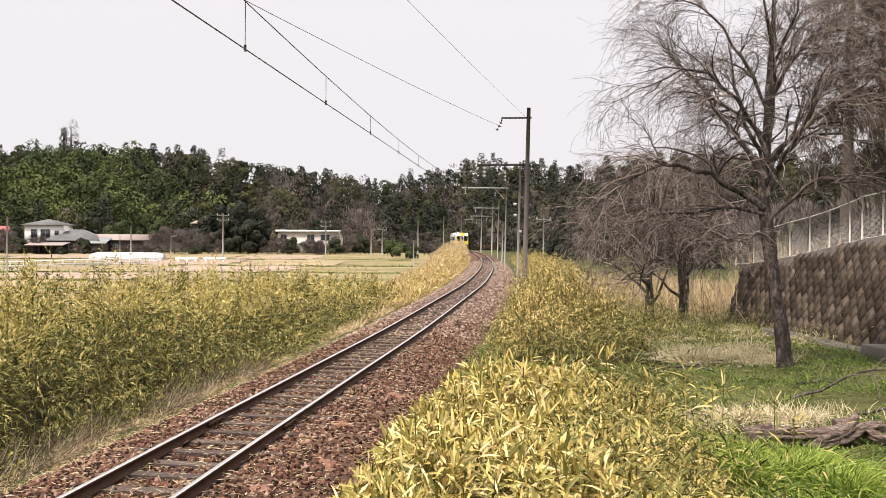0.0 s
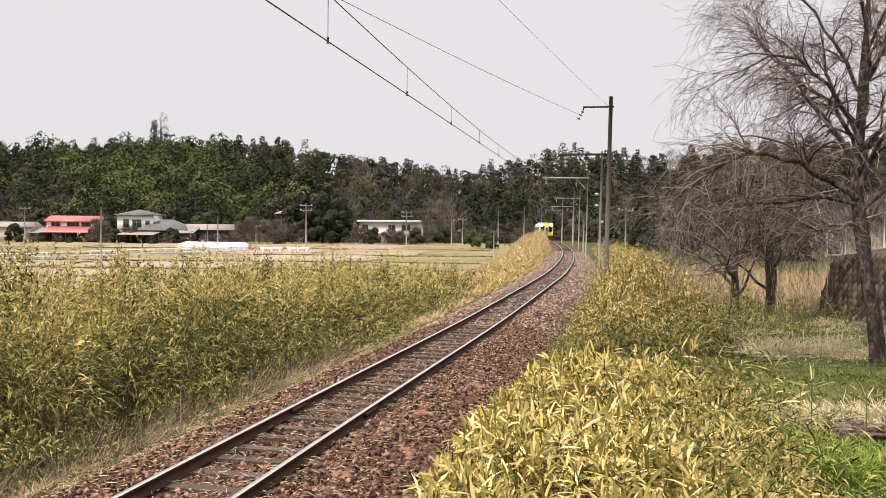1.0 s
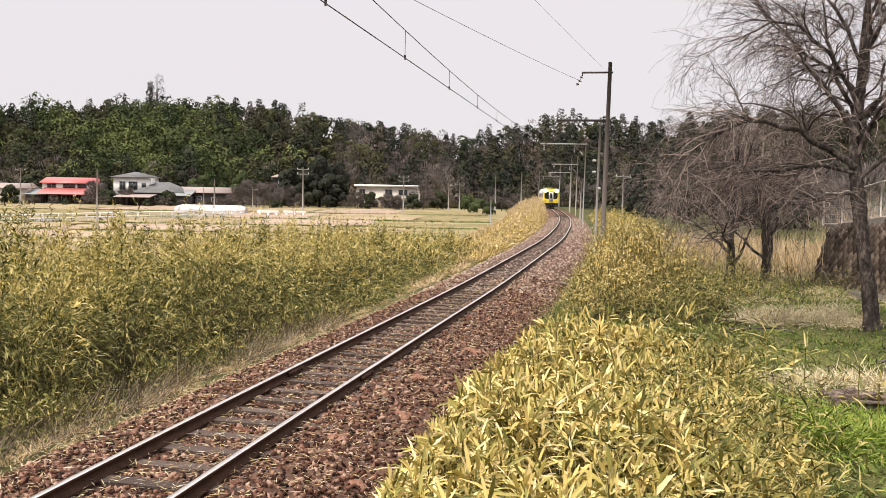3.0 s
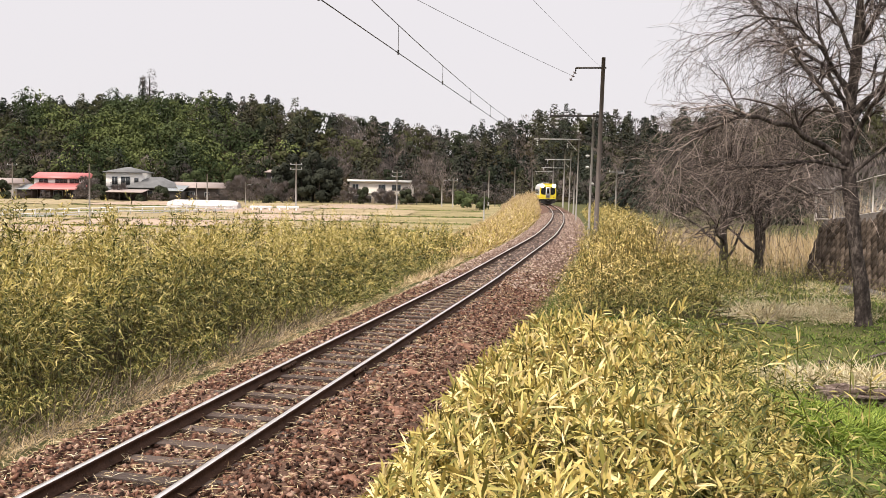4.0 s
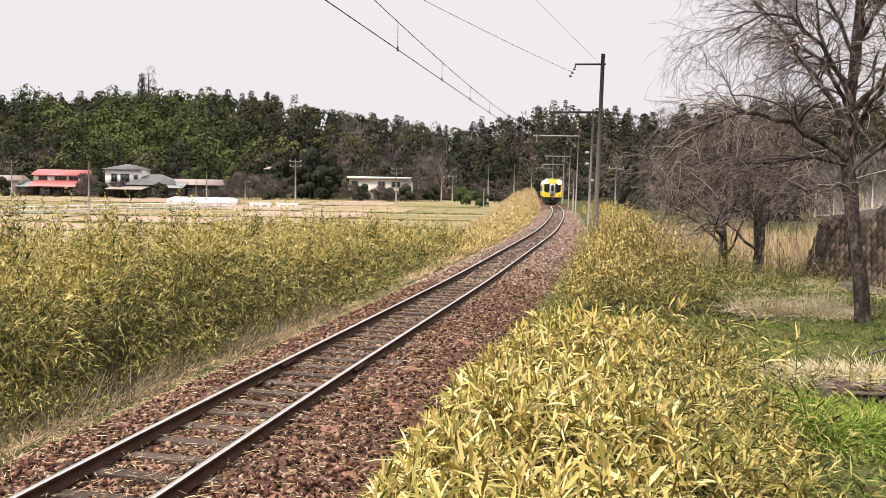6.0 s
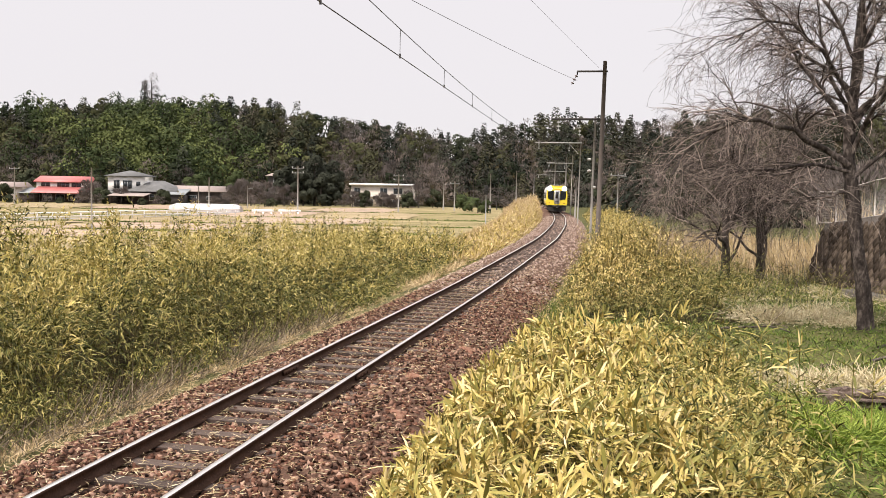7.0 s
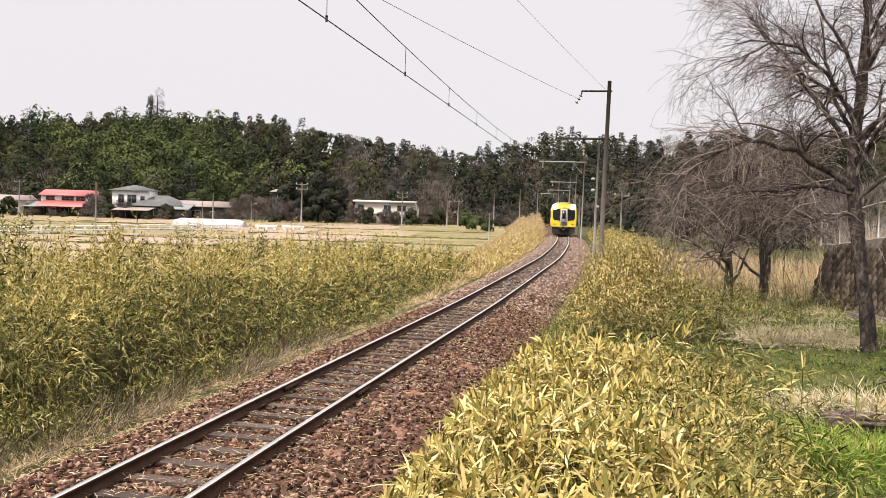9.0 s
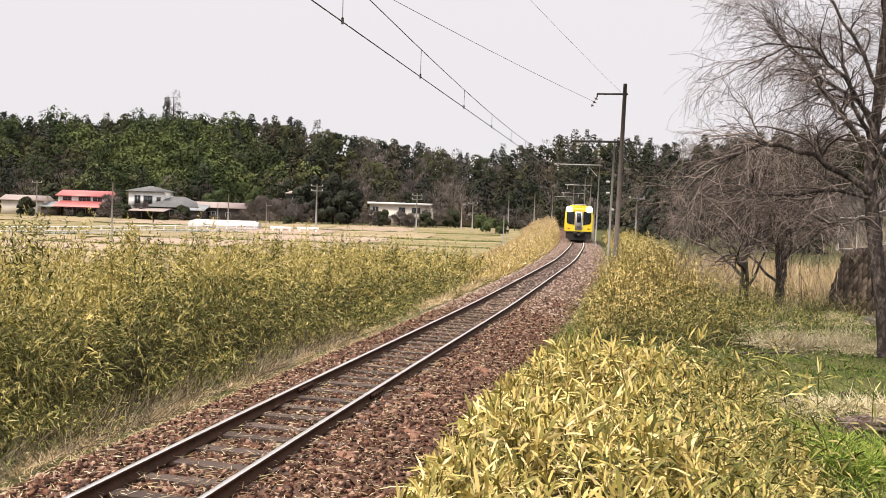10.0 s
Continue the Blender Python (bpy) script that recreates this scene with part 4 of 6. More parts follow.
def build_near_bush():
    bush = thing("bamboo_bush", 0.6, 6.0, float(ground_z(0.6, 6.0)), "yellow dwarf bamboo bush with broad pointed leaves beside the ballast", "bush")
    off = -np.array([0.6, 6.0, float(ground_z(0.6, 6.0))])
    n = 9000
    y = 3.3 + 8.0 * rng.random(n) ** 0.9
    x = line_x(y) + 2.0 + rng.random(n) * (3.6 - line_x(y) - 1.8)
    top, edge = near_canopy(x, y)
    keep = (edge > 0.05) & ((lumps(x + 1, y, 2.3) > -0.25) | (rng.random(n) < 0.3))
    x, y, top = x[keep], y[keep], top[keep]
    n = len(x)
    floor = ground_z(x, y)
    z = np.maximum(top - rng.random(n) ** 2.2 * (top - floor) * 0.9 + np.where(rng.random(n) < 0.06, 0.12, 0.0), floor + 0.12)
    lean = rng.normal(size=(n, 3)) * (0.4, 0.4, 0.1)
    tops = np.stack([x, y, z], -1) + off
    g = leaf_fans(Geo(), tops, lean, 8, 0.2, 0.0245)
    tagged(part("foliage", g, M_SASA_NEAR, bush), kind="stuff")
    pick = rng.permutation(n)[:1800]
    a = np.stack([x[pick], y[pick], floor[pick] - 0.03], -1) + off - lean[pick] * (0.12, 0.12, 0)
    b = tops[pick]
    tagged(part("stem_mass", Geo().tubes(np.stack([a, (a + b) / 2 + rng.normal(size=(len(pick), 3)) * 0.03, b], 1), np.full((len(pick), 3), 0.0042), 4), M_STEM, bush), kind="stuff")
    # drier, finer growth where the bush runs out into the grass
    n = 1500
    y = rng.uniform(4.2, 10.5, n)
    x = 1.55 + 0.2 * (y - 5) + rng.normal(size=n) * 0.42
    z = ground_z(x, y) + 0.08 + rng.random(n) ** 1.4 * 0.42 * np.clip(0.9 + 0.6 * lumps(x, y, 2.0), 0.2, 1.4)
    g = shoots(np.stack([x, y, z], -1), 8, 0.12, 0.012, Geo(), low=-0.4, high=1.2, droop=0.3, spread=0.16)
    tagged(part("dry_undergrowth", g, M_SASA_LEFT), "dry olive and straw-coloured low growth beside the bamboo bush", "undergrowth", kind="stuff")
    # a few tall single shoots that stand free at the bush's edge
    n = 16
    y, x = rng.uniform(6.5, 10.5, n), rng.uniform(1.6, 3.1, n)
    floor = ground_z(x, y)
    tops = np.stack([x, y, floor + rng.uniform(0.45, 0.8, n)], -1)
    g = leaf_fans(Geo(), tops, rng.normal(size=(n, 3)) * 0.2, 7, 0.24, 0.024)
    a = np.stack([x, y, floor - 0.03], -1)
    g.tubes(np.stack([a, (a + tops) / 2, tops], 1), np.full((n, 3), 0.004), 4)
    tagged(part("bamboo_shoots", g, M_SASA_NEAR), "tall green-yellow bamboo shoots standing in the grass", "shoots", kind="stuff")
    return bush, off


reseed(30)
near_bush, near_off = build_near_bush()


def build_gold_bushes():
    g, sticks = Geo(), Geo()
    # (distance along the track, offset from it, radius, height, culms, share of dull culms)
    for y, u, r, h, n, dull in ((17.2, 4.3, 0.6, 0.85, 120, 0.2), (18.3, 5.3, 0.7, 0.6, 110, 0.65), (18.9, 3.9, 0.6, 1.15, 150, 0.1), (20.4, 4.8, 0.75, 1.45, 200, 0.15), (21.0, 6.2, 0.7, 0.5, 90, 0.8),
                             (22.3, 3.8, 0.65, 1.25, 150, 0.1), (23.6, 4.9, 0.75, 1.45, 170, 0.25), (25.8, 4.1, 0.75, 1.35, 160, 0.15), (27.4, 5.6, 0.8, 0.7, 110, 0.6), (30.0, 4.5, 0.9, 1.6, 170, 0.15),
                             (33.0, 3.9, 0.8, 1.3, 130, 0.2), (34.0, 5.6, 0.9, 0.8, 100, 0.5), (37.5, 4.7, 1.0, 1.75, 150, 0.2), (41.0, 4.2, 1.0, 1.6, 130, 0.25), (44.3, 3.3, 0.9, 1.5, 130, 0.2), (45.5, 5.2, 1.0, 1.1, 90, 0.5)):
        p = beside(y, u)
        k = 1 + 0.012 * (y - 17)
        culm_clump(g, sticks, p[0], p[1], r, h, n, 0.15 * k, 0.017 * k, 14, (0, 1), dull)
    # low dull growth between and behind the clumps
    n = 2600
    y, u = 16.4 + 26 * rng.random(n) ** 1.2, rng.uniform(3.4, 7.4, n)
    p = beside(y, u)
    form = lumps(p[:, 0] * 1.5, y * 1.1, 0.8)
    keep = form > -0.3
    p, form = p[keep], form[keep]
    p[:, 2] = ground_z(p[:, 0], p[:, 1]) + 0.05 + np.clip(0.5 + 0.4 * form, 0.1, 0.9) * rng.random(len(p)) ** 0.7
    shoots(p, 7, 0.15, 0.015, g, low=-0.2, high=1.4, spread=0.2)
    g.blocks[-1] = (*g.blocks[-1][:2], 1)
    # rough weeds on the ballast's edge
    n = 1500
    y, u = 12 + 26 * rng.random(n) ** 1.2, 2.25 + 1.3 * rng.random(n)
    keep = lumps(u * 2, y, 1.4) + rng.normal(size=n) * 0.3 > -0.1
    p = beside_ground(y, u, 0.04)[keep]
    p[:, 2] += rng.random(len(p)) * 0.26
    shoots(p, 7, 0.13, 0.012, g, low=-0.1, high=1.4, spread=0.18)
    g.blocks[-1] = (*g.blocks[-1][:2], 1)
    # the verge farther along the line
    n = 3000
    y, u = rng.uniform(47, 115, n), rng.uniform(2.9, 6.5, n)
    p = beside(y, u)
    form = lumps(p[:, 0] * 0.9, y * 0.5, 0.8) + 0.5 * lumps(p[:, 0], y, 1.7)
    high = np.clip(0.8 + 0.9 * form, 0.1, 1.7) * ramp01(u, 2.7, 3.6)
    p[:, 2] = ground_z(p[:, 0], p[:, 1]) + 0.1 + high * (1 - rng.random(n) ** 2 * 0.95)
    dull = rng.random(n) < 0.4
    shoots(p[~dull], 7, 0.26, 0.04, g, low=0.0, high=1.4)
    shoots(p[dull], 7, 0.26, 0.04, g, low=0.0, high=1.4)
    g.blocks[-1] = (*g.blocks[-1][:2], 1)
    tagged(part("golden_bushes", g, [M_SASA_GOLD, M_SASA_LEFT]), "golden-yellow dwarf bamboo bushes on the verge", "bushes", kind="stuff")
    tagged(part("bush_culms", sticks, M_STEM), "thin straw-coloured culms of the verge bushes", "stems", kind="stuff")
    # low mixed weeds that run on to the cherry trees
    g = Geo()
    n = 2600
    x, y = rng.uniform(3.0, 9.2, n), rng.uniform(16.5, 25.0, n)
    keep = (x - line_x(y) > 5.2) & (lumps(x, y, 0.9) > -0.15)
    p = on_ground(x[keep], y[keep], 0.03)
    p[:, 2] += rng.random(len(p)) * 0.3 * np.clip(0.6 + lumps(x[keep], y[keep], 1.1), 0.1, 1.3)
    shoots(p, 7, 0.13, 0.012, g, low=-0.1, high=1.35, spread=0.2)
    n = 1500
    x, y = rng.uniform(2.4, 5.6, n), rng.uniform(13.2, 17.6, n)
    keep = (x - line_x(y) > 3.6) & (lumps(x, y, 1.2) + rng.normal(size=n) * 0.2 > -0.1) & (x < 3.4 + 0.55 * (y - 13.2))
    p = on_ground(x[keep], y[keep], 0.04)
    p[:, 2] += rng.random(len(p)) * 0.42 * np.clip(0.7 + 0.6 * lumps(x[keep], y[keep], 1.6), 0.15, 1.3)
    shoots(p, 7, 0.13, 0.013, g, low=-0.2, high=1.35, spread=0.18)
    tagged(part("weeds", g, M_SASA_LEFT), "dull green and straw-coloured low weeds", "weeds", kind="stuff")


reseed(22)
build_gold_bushes()


def build_grasses():
    # green grass on the shelf to the right
    n = 80000
    x, y = rng.uniform(1.4, 10, n), 4.5 + 22 * rng.random(n) ** 1.3
    keep = lumps(x, y, 0.9) + 0.6 * lumps(x + 4, y, 2.7) + rng.normal(size=n) * 0.3 > -0.35
    x, y = x[keep], y[keep]
    high = np.clip(0.11 + 0.07 * lumps(x, y, 2.1), 0.04, 0.25)
    g = blades(Geo(), on_ground(x, y), high * 1.2, 0.013, 0.2, 1.4, 0.45)
    tagged(part("green_grass", g, M_GRASS), "short fresh green grass in patches", "grass", kind="stuff")
    # long fresh blades combed over, in tussocks
    g = Geo()
    for cx, cy in ((2.75, 6.7), (3.15, 6.9), (3.0, 7.5), (3.5, 7.3), (2.5, 7.6), (3.4, 6.4), (2.6, 8.4)):
        n = 1300
        x, y = rng.normal(cx, 0.2, n), rng.normal(cy, 0.2, n)
        way = np.stack([x - cx, y - cy - 0.1, 0.25 + 0 * x], -1) + rng.normal(size=(n, 3)) * 0.12
        g.leaves(on_ground(x, y), way, 0.36 * rng.uniform(0.5, 1.3, n), 0.0105, 0.4)
    tagged(part("fresh_tussocks", g, M_FRESH), "long bright green grass combed over in tussocks", "grass", kind="stuff")
    # bleached tufts by the log and round the trees
    g = Geo()
    swathes = [(3.1, 8.9, 0.16, 0.16, 800, 0.34), (3.6, 9.2, 0.14, 0.14, 700, 0.32), (4.2, 9.3, 0.2, 0.16, 1000, 0.38), (4.8, 9.7, 0.3, 0.2, 500, 0.3)]
    swathes += [(rng.uniform(4.9, 7.8), rng.uniform(14.4, 17.0), 0.2, 0.16, 420, 0.46) for _ in range(10)]
    swathes += [(rng.uniform(5.2, 9.3), rng.uniform(18.0, 24.5), 0.3, 0.22, 240, 0.45) for _ in range(9)]
    for cx, cy, sx, sy, n, ln in swathes:
        x, y = rng.normal(cx, sx, n), rng.normal(cy, sy, n)
        p = on_ground(x, y)
        way = random_ways(n, 0.15, 0.8) + (-0.75, -0.15, 0.1)
        g.leaves(p, way, ln * rng.uniform(0.5, 1.3, n), 0.01, 0.35)
    n = 2600
    y, u = 5 + 24 * rng.random(n) ** 1.6, np.where(rng.random(n) < 0.45, rng.uniform(-0.5, 0.5, n), rng.uniform(-2.3, 2.4, n))
    g.leaves(beside(y, u, bed_z(u) + 0.06), random_ways(n, -0.05, 0.5), rng.uniform(0.05, 0.14, n), 0.007, 0.1)
    tagged(part("bleached_tufts", g, M_PALE_STRAW), "bleached dry grass tufts bent over", "grass", kind="stuff")
    # dry reeds between the trees and beyond
    g = Geo()
    n = 26000
    x, y = rng.uniform(4.5, 18, n), rng.uniform(26.5, 56, n)
    keep = (x - line_x(y) > 4.6) & (lumps(x, y, 0.7) + rng.normal(size=n) * 0.3 > -0.5)
    blades(g, on_ground(x[keep], y[keep]), 1.2, 0.02, 0.8, 1.55, 0.25)
    # reed mound on the left inside the curve
    n = 56000
    y, u = rng.uniform(42, 190, n), -2.1 - 5.6 * rng.random(n)
    p = beside_ground(y, u)
    high = np.interp(y, [42, 58, 80, 105, 150, 190], [0.3, 0.8, 1.6, 2.5, 3.2, 3.2]) * ramp01(-u, 1.95, 2.6) * ramp01(-u, 8.2, 4.6) * np.clip(0.9 + 0.35 * lumps(u, y, 0.6), 0.4, 1.3)
    p = p + np.stack([0 * u, 0 * u, rng.random(n) * high * 0.75], -1)
    golden = rng.random(n) < np.interp(y, [42, 80, 125, 150], [0.85, 0.65, 0.35, 0.1])
    blades(g, p[~golden], 0.8, 0.038, 0.6, 1.5, 0.3)
    at_block = len(g.blocks)
    shoots(p[golden][::2], 4, 0.4, 0.05, g, low=0.0, high=1.4)
    g.blocks[at_block:] = [(v, f, 1) for v, f, _ in g.blocks[at_block:]]
    tagged(part("dry_reeds", g, [M_STRAW, M_SASA_GOLD]), "tall straw-coloured dry reeds and grasses", "reeds", kind="stuff")
    # straw and weeds along both edges of the ballast
    g = Geo()
    n = 34000
    y = 5 + 60 * rng.random(n) ** 1.8
    u = np.where(rng.random(n) < 0.4, -2.2 - 0.5 * np.abs(rng.normal(size=n)), 2.4 + 0.45 * np.abs(rng.normal(size=n)))
    keep = lumps(u * 1.5, y, 1.6) + rng.normal(size=n) * 0.25 > 0.05
    y, u = y[keep], u[keep]
    blades(g, beside_ground(y, u, 0.02), 0.26, 0.011, 0.2, 1.4, 0.4)
    n = 9000
    y, u = 5 + 30 * rng.random(n) ** 1.6, rng.uniform(-2.2, 2.4, n)
    p = beside(y, u, bed_z(u) + 0.05)
    g.leaves(p, random_ways(n, -0.1, 0.35), rng.uniform(0.06, 0.2, n), 0.007, 0.1)
    n = 16000
    y, u = 5 + 18 * rng.random(n) ** 1.2, -1.9 - 1.5 * rng.random(n)
    keep = lumps(u + 5, y, 1.9) + rng.normal(size=n) * 0.3 > 0.1
    y, u = y[keep], u[keep]
    blades(g, beside_ground(y, u, 0.02), 0.2, 0.008, 0.0, 1.4, 0.4)
    n = 20000
    y, u = rng.uniform(30, 140, n), -2.2 - 1.3 * rng.random(n)
    blades(g, beside_ground(y, u, 0.0), 0.45, 0.03, 0.2, 1.4, 0.4)
    tagged(part("verge_straw", g, M_STRAW), "dead straw and grass along the ballast", "grass", kind="stuff")
    g = Geo()
    n = 26000
    y = 9 + 40 * rng.random(n) ** 1.4
    u = np.where(rng.random(n) < 0.35, -2.75 - 0.35 * np.abs(rng.normal(size=n)), 2.55 + 0.6 * np.abs(rng.normal(size=n)))
    blades(g, beside_ground(y, u), 0.3, 0.014, 0.3, 1.4, 0.4)
    tagged(part("verge_grass", g, M_GRASS), "green weeds along the foot of the bank", "grass", kind="stuff")


reseed(23)
build_grasses()


# ---- trees ----
def grow(start, way, length, k, wander, fall, lift=0.0):
    """N branches of k points: start and way N x 3, length N; they wander and fall (or lift) as they go."""
    n = len(start)
    way = way / np.linalg.norm(way, axis=1, keepdims=True)
    pts, step = [start], (np.asarray(length) / (k - 1))[:, None]
    for j in range(k - 1):
        way = way + rng.normal(size=(n, 3)) * wander + np.array([0, 0, lift * (1 - j / k) - fall * (j + 1) / k])
        way /= np.linalg.norm(way, axis=1, keepdims=True)
        pts.append(pts[-1] + way * step)
    return np.stack(pts, 1)


def sprout(paths, radii, per, first=0.2):
    """Points on branches where children leave, with the branch's way and radius there."""
    n, k, _ = paths.shape
    i = np.repeat(np.arange(n), per)
    t = first + (1 - first) * rng.random(len(i))
    j = np.minimum((t * (k - 1)).astype(int), k - 2)
    f = (t * (k - 1) - j)[:, None]
    p = paths[i, j] * (1 - f) + paths[i, j + 1] * f
    return p, paths[i, j + 1] - paths[i, j], radii[i, j] * (1 - f[:, 0]) + radii[i, j + 1] * f[:, 0], t


def turned_away(way, amount):
    way = way / np.linalg.norm(way, axis=1, keepdims=True)
    return way + rng.normal(size=way.shape) * amount


def weeping_cherry(x, y, trunk, limbs, scale, label, counts=(9, 11, 4), seed=1, arcs=()):
    """A bare tree: limbs as (height, azimuth, elevation, length, radius), arcs as (radius, drift, (x, z) places)."""
    reseed(seed)
    z = float(ground_z(x, y))
    tree = thing("cherry_tree", x, y, z - 0.05, label, "tree", group="bare cherry trees")
    t = np.array(trunk, float)
    radii = t[:, 3]
    fine = np.linspace(t[0, 2], t[-1, 2], 46)
    ring = np.stack([np.interp(fine, t[:, 2], t[:, c]) for c in range(3)], -1)
    ring[:, :2] += np.cumsum(rng.normal(size=(46, 2)), 0) * 0.004 + 0.015 * np.sin(fine * 4.0)[:, None]
    g = Geo().tubes(ring, np.interp(fine, t[:, 2], radii), 16)
    v, f, k = g.blocks[0]
    axis = np.repeat(ring, 16, 0)
    knots = 1 + 0.1 * rng.normal(size=16)[None] + 0.08 * np.sin(np.arange(16)[None] * 1.6 + fine[:, None] * 5) + 0.05 * rng.normal(size=(46, 16))
    g.blocks[0] = ((axis + (v - axis) * knots.reshape(-1, 1)).astype(np.float32), f, k)
    part("trunk", g, M_BARK, tree)
    start, way, length, rad = [], [], [], []
    for height, azimuth, elevation, ln, r in limbs:
        q = np.array([np.interp(height, t[:, 2], t[:, c]) for c in range(3)])
        a, e = radians(azimuth), radians(elevation)
        start.append(q)
        way.append((math.cos(a) * math.cos(e), math.sin(a) * math.cos(e), math.sin(e)))
        length.append(ln)
        rad.append(r)
    p0 = grow(np.array(start), np.array(way), np.array(length), 12, 0.17, 0.13, 0.04)
    r0 = np.array(rad)[:, None] * np.linspace(1, 0.22, 12)
    for r, drift, places in arcs:
        q = np.array(places)
        t12 = np.linspace(0, 1, 12)
        at_q = np.linspace(0, 1, len(q))
        line = np.stack([np.interp(t12, at_q, q[:, 0]), drift * t12 ** 1.3 * 1.0, np.interp(t12, at_q, q[:, 1])], -1)
        line[1:-1] = (line[:-2] + 2 * line[1:-1] + line[2:]) / 4
        line[1:] += np.cumsum(rng.normal(size=(11, 3)) * 0.02, 0) + rng.normal(size=(11, 3)) * 0.018
        p0 = np.concatenate([p0, line[None]])
        r0 = np.concatenate([r0, (r * 0.74 * np.linspace(1, 0.2, 12))[None]])
    for k in range(len(p0)):
        part("limb", Geo().tubes(p0[k], r0[k], 7), M_BARK, tree, smooth=True)
    a, w, r, tt = sprout(p0, r0, counts[0], 0.15)
    p1 = grow(a, turned_away(w, 0.45) + (0, 0, 0.12), rng.uniform(0.5, 1.4, len(a)) * scale, 8, 0.22, 0.16)
    r1 = (np.minimum(r * 0.6, 0.028))[:, None] * np.linspace(1, 0.3, 8)
    g = Geo().tubes(p1, r1, 4)
    a, w, r, tt = sprout(p1, r1, counts[1], 0.1)
    p2 = grow(a, turned_away(w, 0.5), rng.uniform(0.35, 1.0, len(a)) * scale, 6, 0.2, 0.26)
    r2 = np.clip(r * 0.55, 0.0032, 0.0075)[:, None] * np.linspace(1, 0.5, 6)
    g.tubes(p2, r2, 3)
    a, w, r, tt = sprout(p2, r2, counts[2], 0.1)
    p3 = grow(a, turned_away(w, 0.55), rng.uniform(0.15, 0.55, len(a)) * scale, 4, 0.22, 0.4)
    g.tubes(p3, np.full((len(a), 4), 0.0022) * np.linspace(1, 0.7, 4), 3)
    tagged(part("twig_canopy", g, M_TWIG, tree, "fine drooping bare twigs"), kind="stuff")
    return tree


weeping_cherry(6.32, 14.0, [(0.0, 0, -0.1, 0.17), (0.0, 0, 0.12, 0.12), (-0.08, 0, 0.86, 0.096), (-0.2, 0, 1.5, 0.094), (-0.29, 0.02, 2.04, 0.098), (-0.33, 0.05, 2.63, 0.086), (-0.33, 0.05, 3.14, 0.075), (-0.25, 0.08, 3.98, 0.065), (-0.22, 0.1, 4.8, 0.045), (-0.15, 0.1, 6.2, 0.015)],
               [(2.6, 280, 40, 2.4, 0.045), (2.7, 90, 45, 2.6, 0.045), (3.2, 320, 50, 2.6, 0.04), (3.5, 120, 55, 2.4, 0.035), (4.2, 30, 60, 2.0, 0.03), (4.6, 240, 60, 1.8, 0.028)],
               0.88, "large bare weeping cherry with a dark leaning trunk", (13, 11, 4), 41,
               [(0.07, -0.6, [(-0.36, 2.5), (-1.0, 2.87), (-1.38, 3.14), (-1.89, 3.24), (-2.39, 3.09), (-2.73, 2.88), (-3.05, 2.4)]),
                (0.062, 0.5, [(-0.34, 2.95), (-0.67, 3.35), (-0.75, 3.68), (-1.05, 3.98), (-1.21, 4.32), (-1.47, 4.7), (-1.9, 5.0)]),
                (0.05, -0.2, [(-0.31, 3.3), (-0.55, 3.9), (-0.95, 4.3), (-1.5, 4.62), (-1.75, 4.6), (-2.0, 4.45), (-2.25, 4.2)]),
                (0.03, -0.3, [(-0.3, 2.1), (-0.78, 2.05), (-1.0, 2.12), (-1.33, 2.03), (-1.8, 2.0)]),
                (0.042, 0.4, [(-0.33, 2.4), (-0.8, 2.55), (-1.55, 2.45), (-1.92, 2.4), (-2.26, 2.48), (-2.8, 2.25)]),
                (0.05, 0.3, [(-0.3, 3.1), (0.14, 3.56), (0.37, 3.9), (0.8, 4.3), (1.4, 4.5)]),
                (0.05, -0.3, [(-0.27, 3.7), (-0.3, 4.4), (-0.42, 5.2), (-0.65, 5.9), (-1.05, 6.3)]),
                (0.045, -0.4, [(-0.3, 2.3), (0.3, 2.75), (0.9, 3.0), (1.6, 3.1), (2.3, 2.8)]),
                (0.042, 0.3, [(-0.27, 3.9), (-0.7, 4.7), (-1.1, 5.3), (-1.5, 5.6), (-1.85, 5.6)]),
                (0.04, 0.6, [(-0.25, 4.2), (0.3, 5.0), (0.9, 5.5), (1.7, 5.6)])])
for tx, ty, seed_turn, kind in ((7.45, 25.0, 0, 0), (8.45, 25.2, 40, 1)):
    weeping_cherry(tx, ty, [(0, 0, -0.1, 0.17), (0.0, 0, 0.3, 0.12), (0.05, 0, 0.9, 0.105), (0.0, 0, 1.4, 0.09), (0.1, 0, 2.2, 0.05), (0.1, 0, 3.0, 0.025)],
                   [(0.5 + 0.18 * k, seed_turn + 77 * k, 56 - 3 * (k % 4), 2.7 + 0.25 * (k % 3), 0.045) for k in range(9)] + [(2.0 + 0.2 * k, 140 + 95 * k, 55, 2.4, 0.045) for k in range(4)],
                   1.25, "bare weeping cherry with a round crown of hanging twigs" if kind else "bare weeping cherry with several stems from its base", (8, 8, 3), 50 + kind)


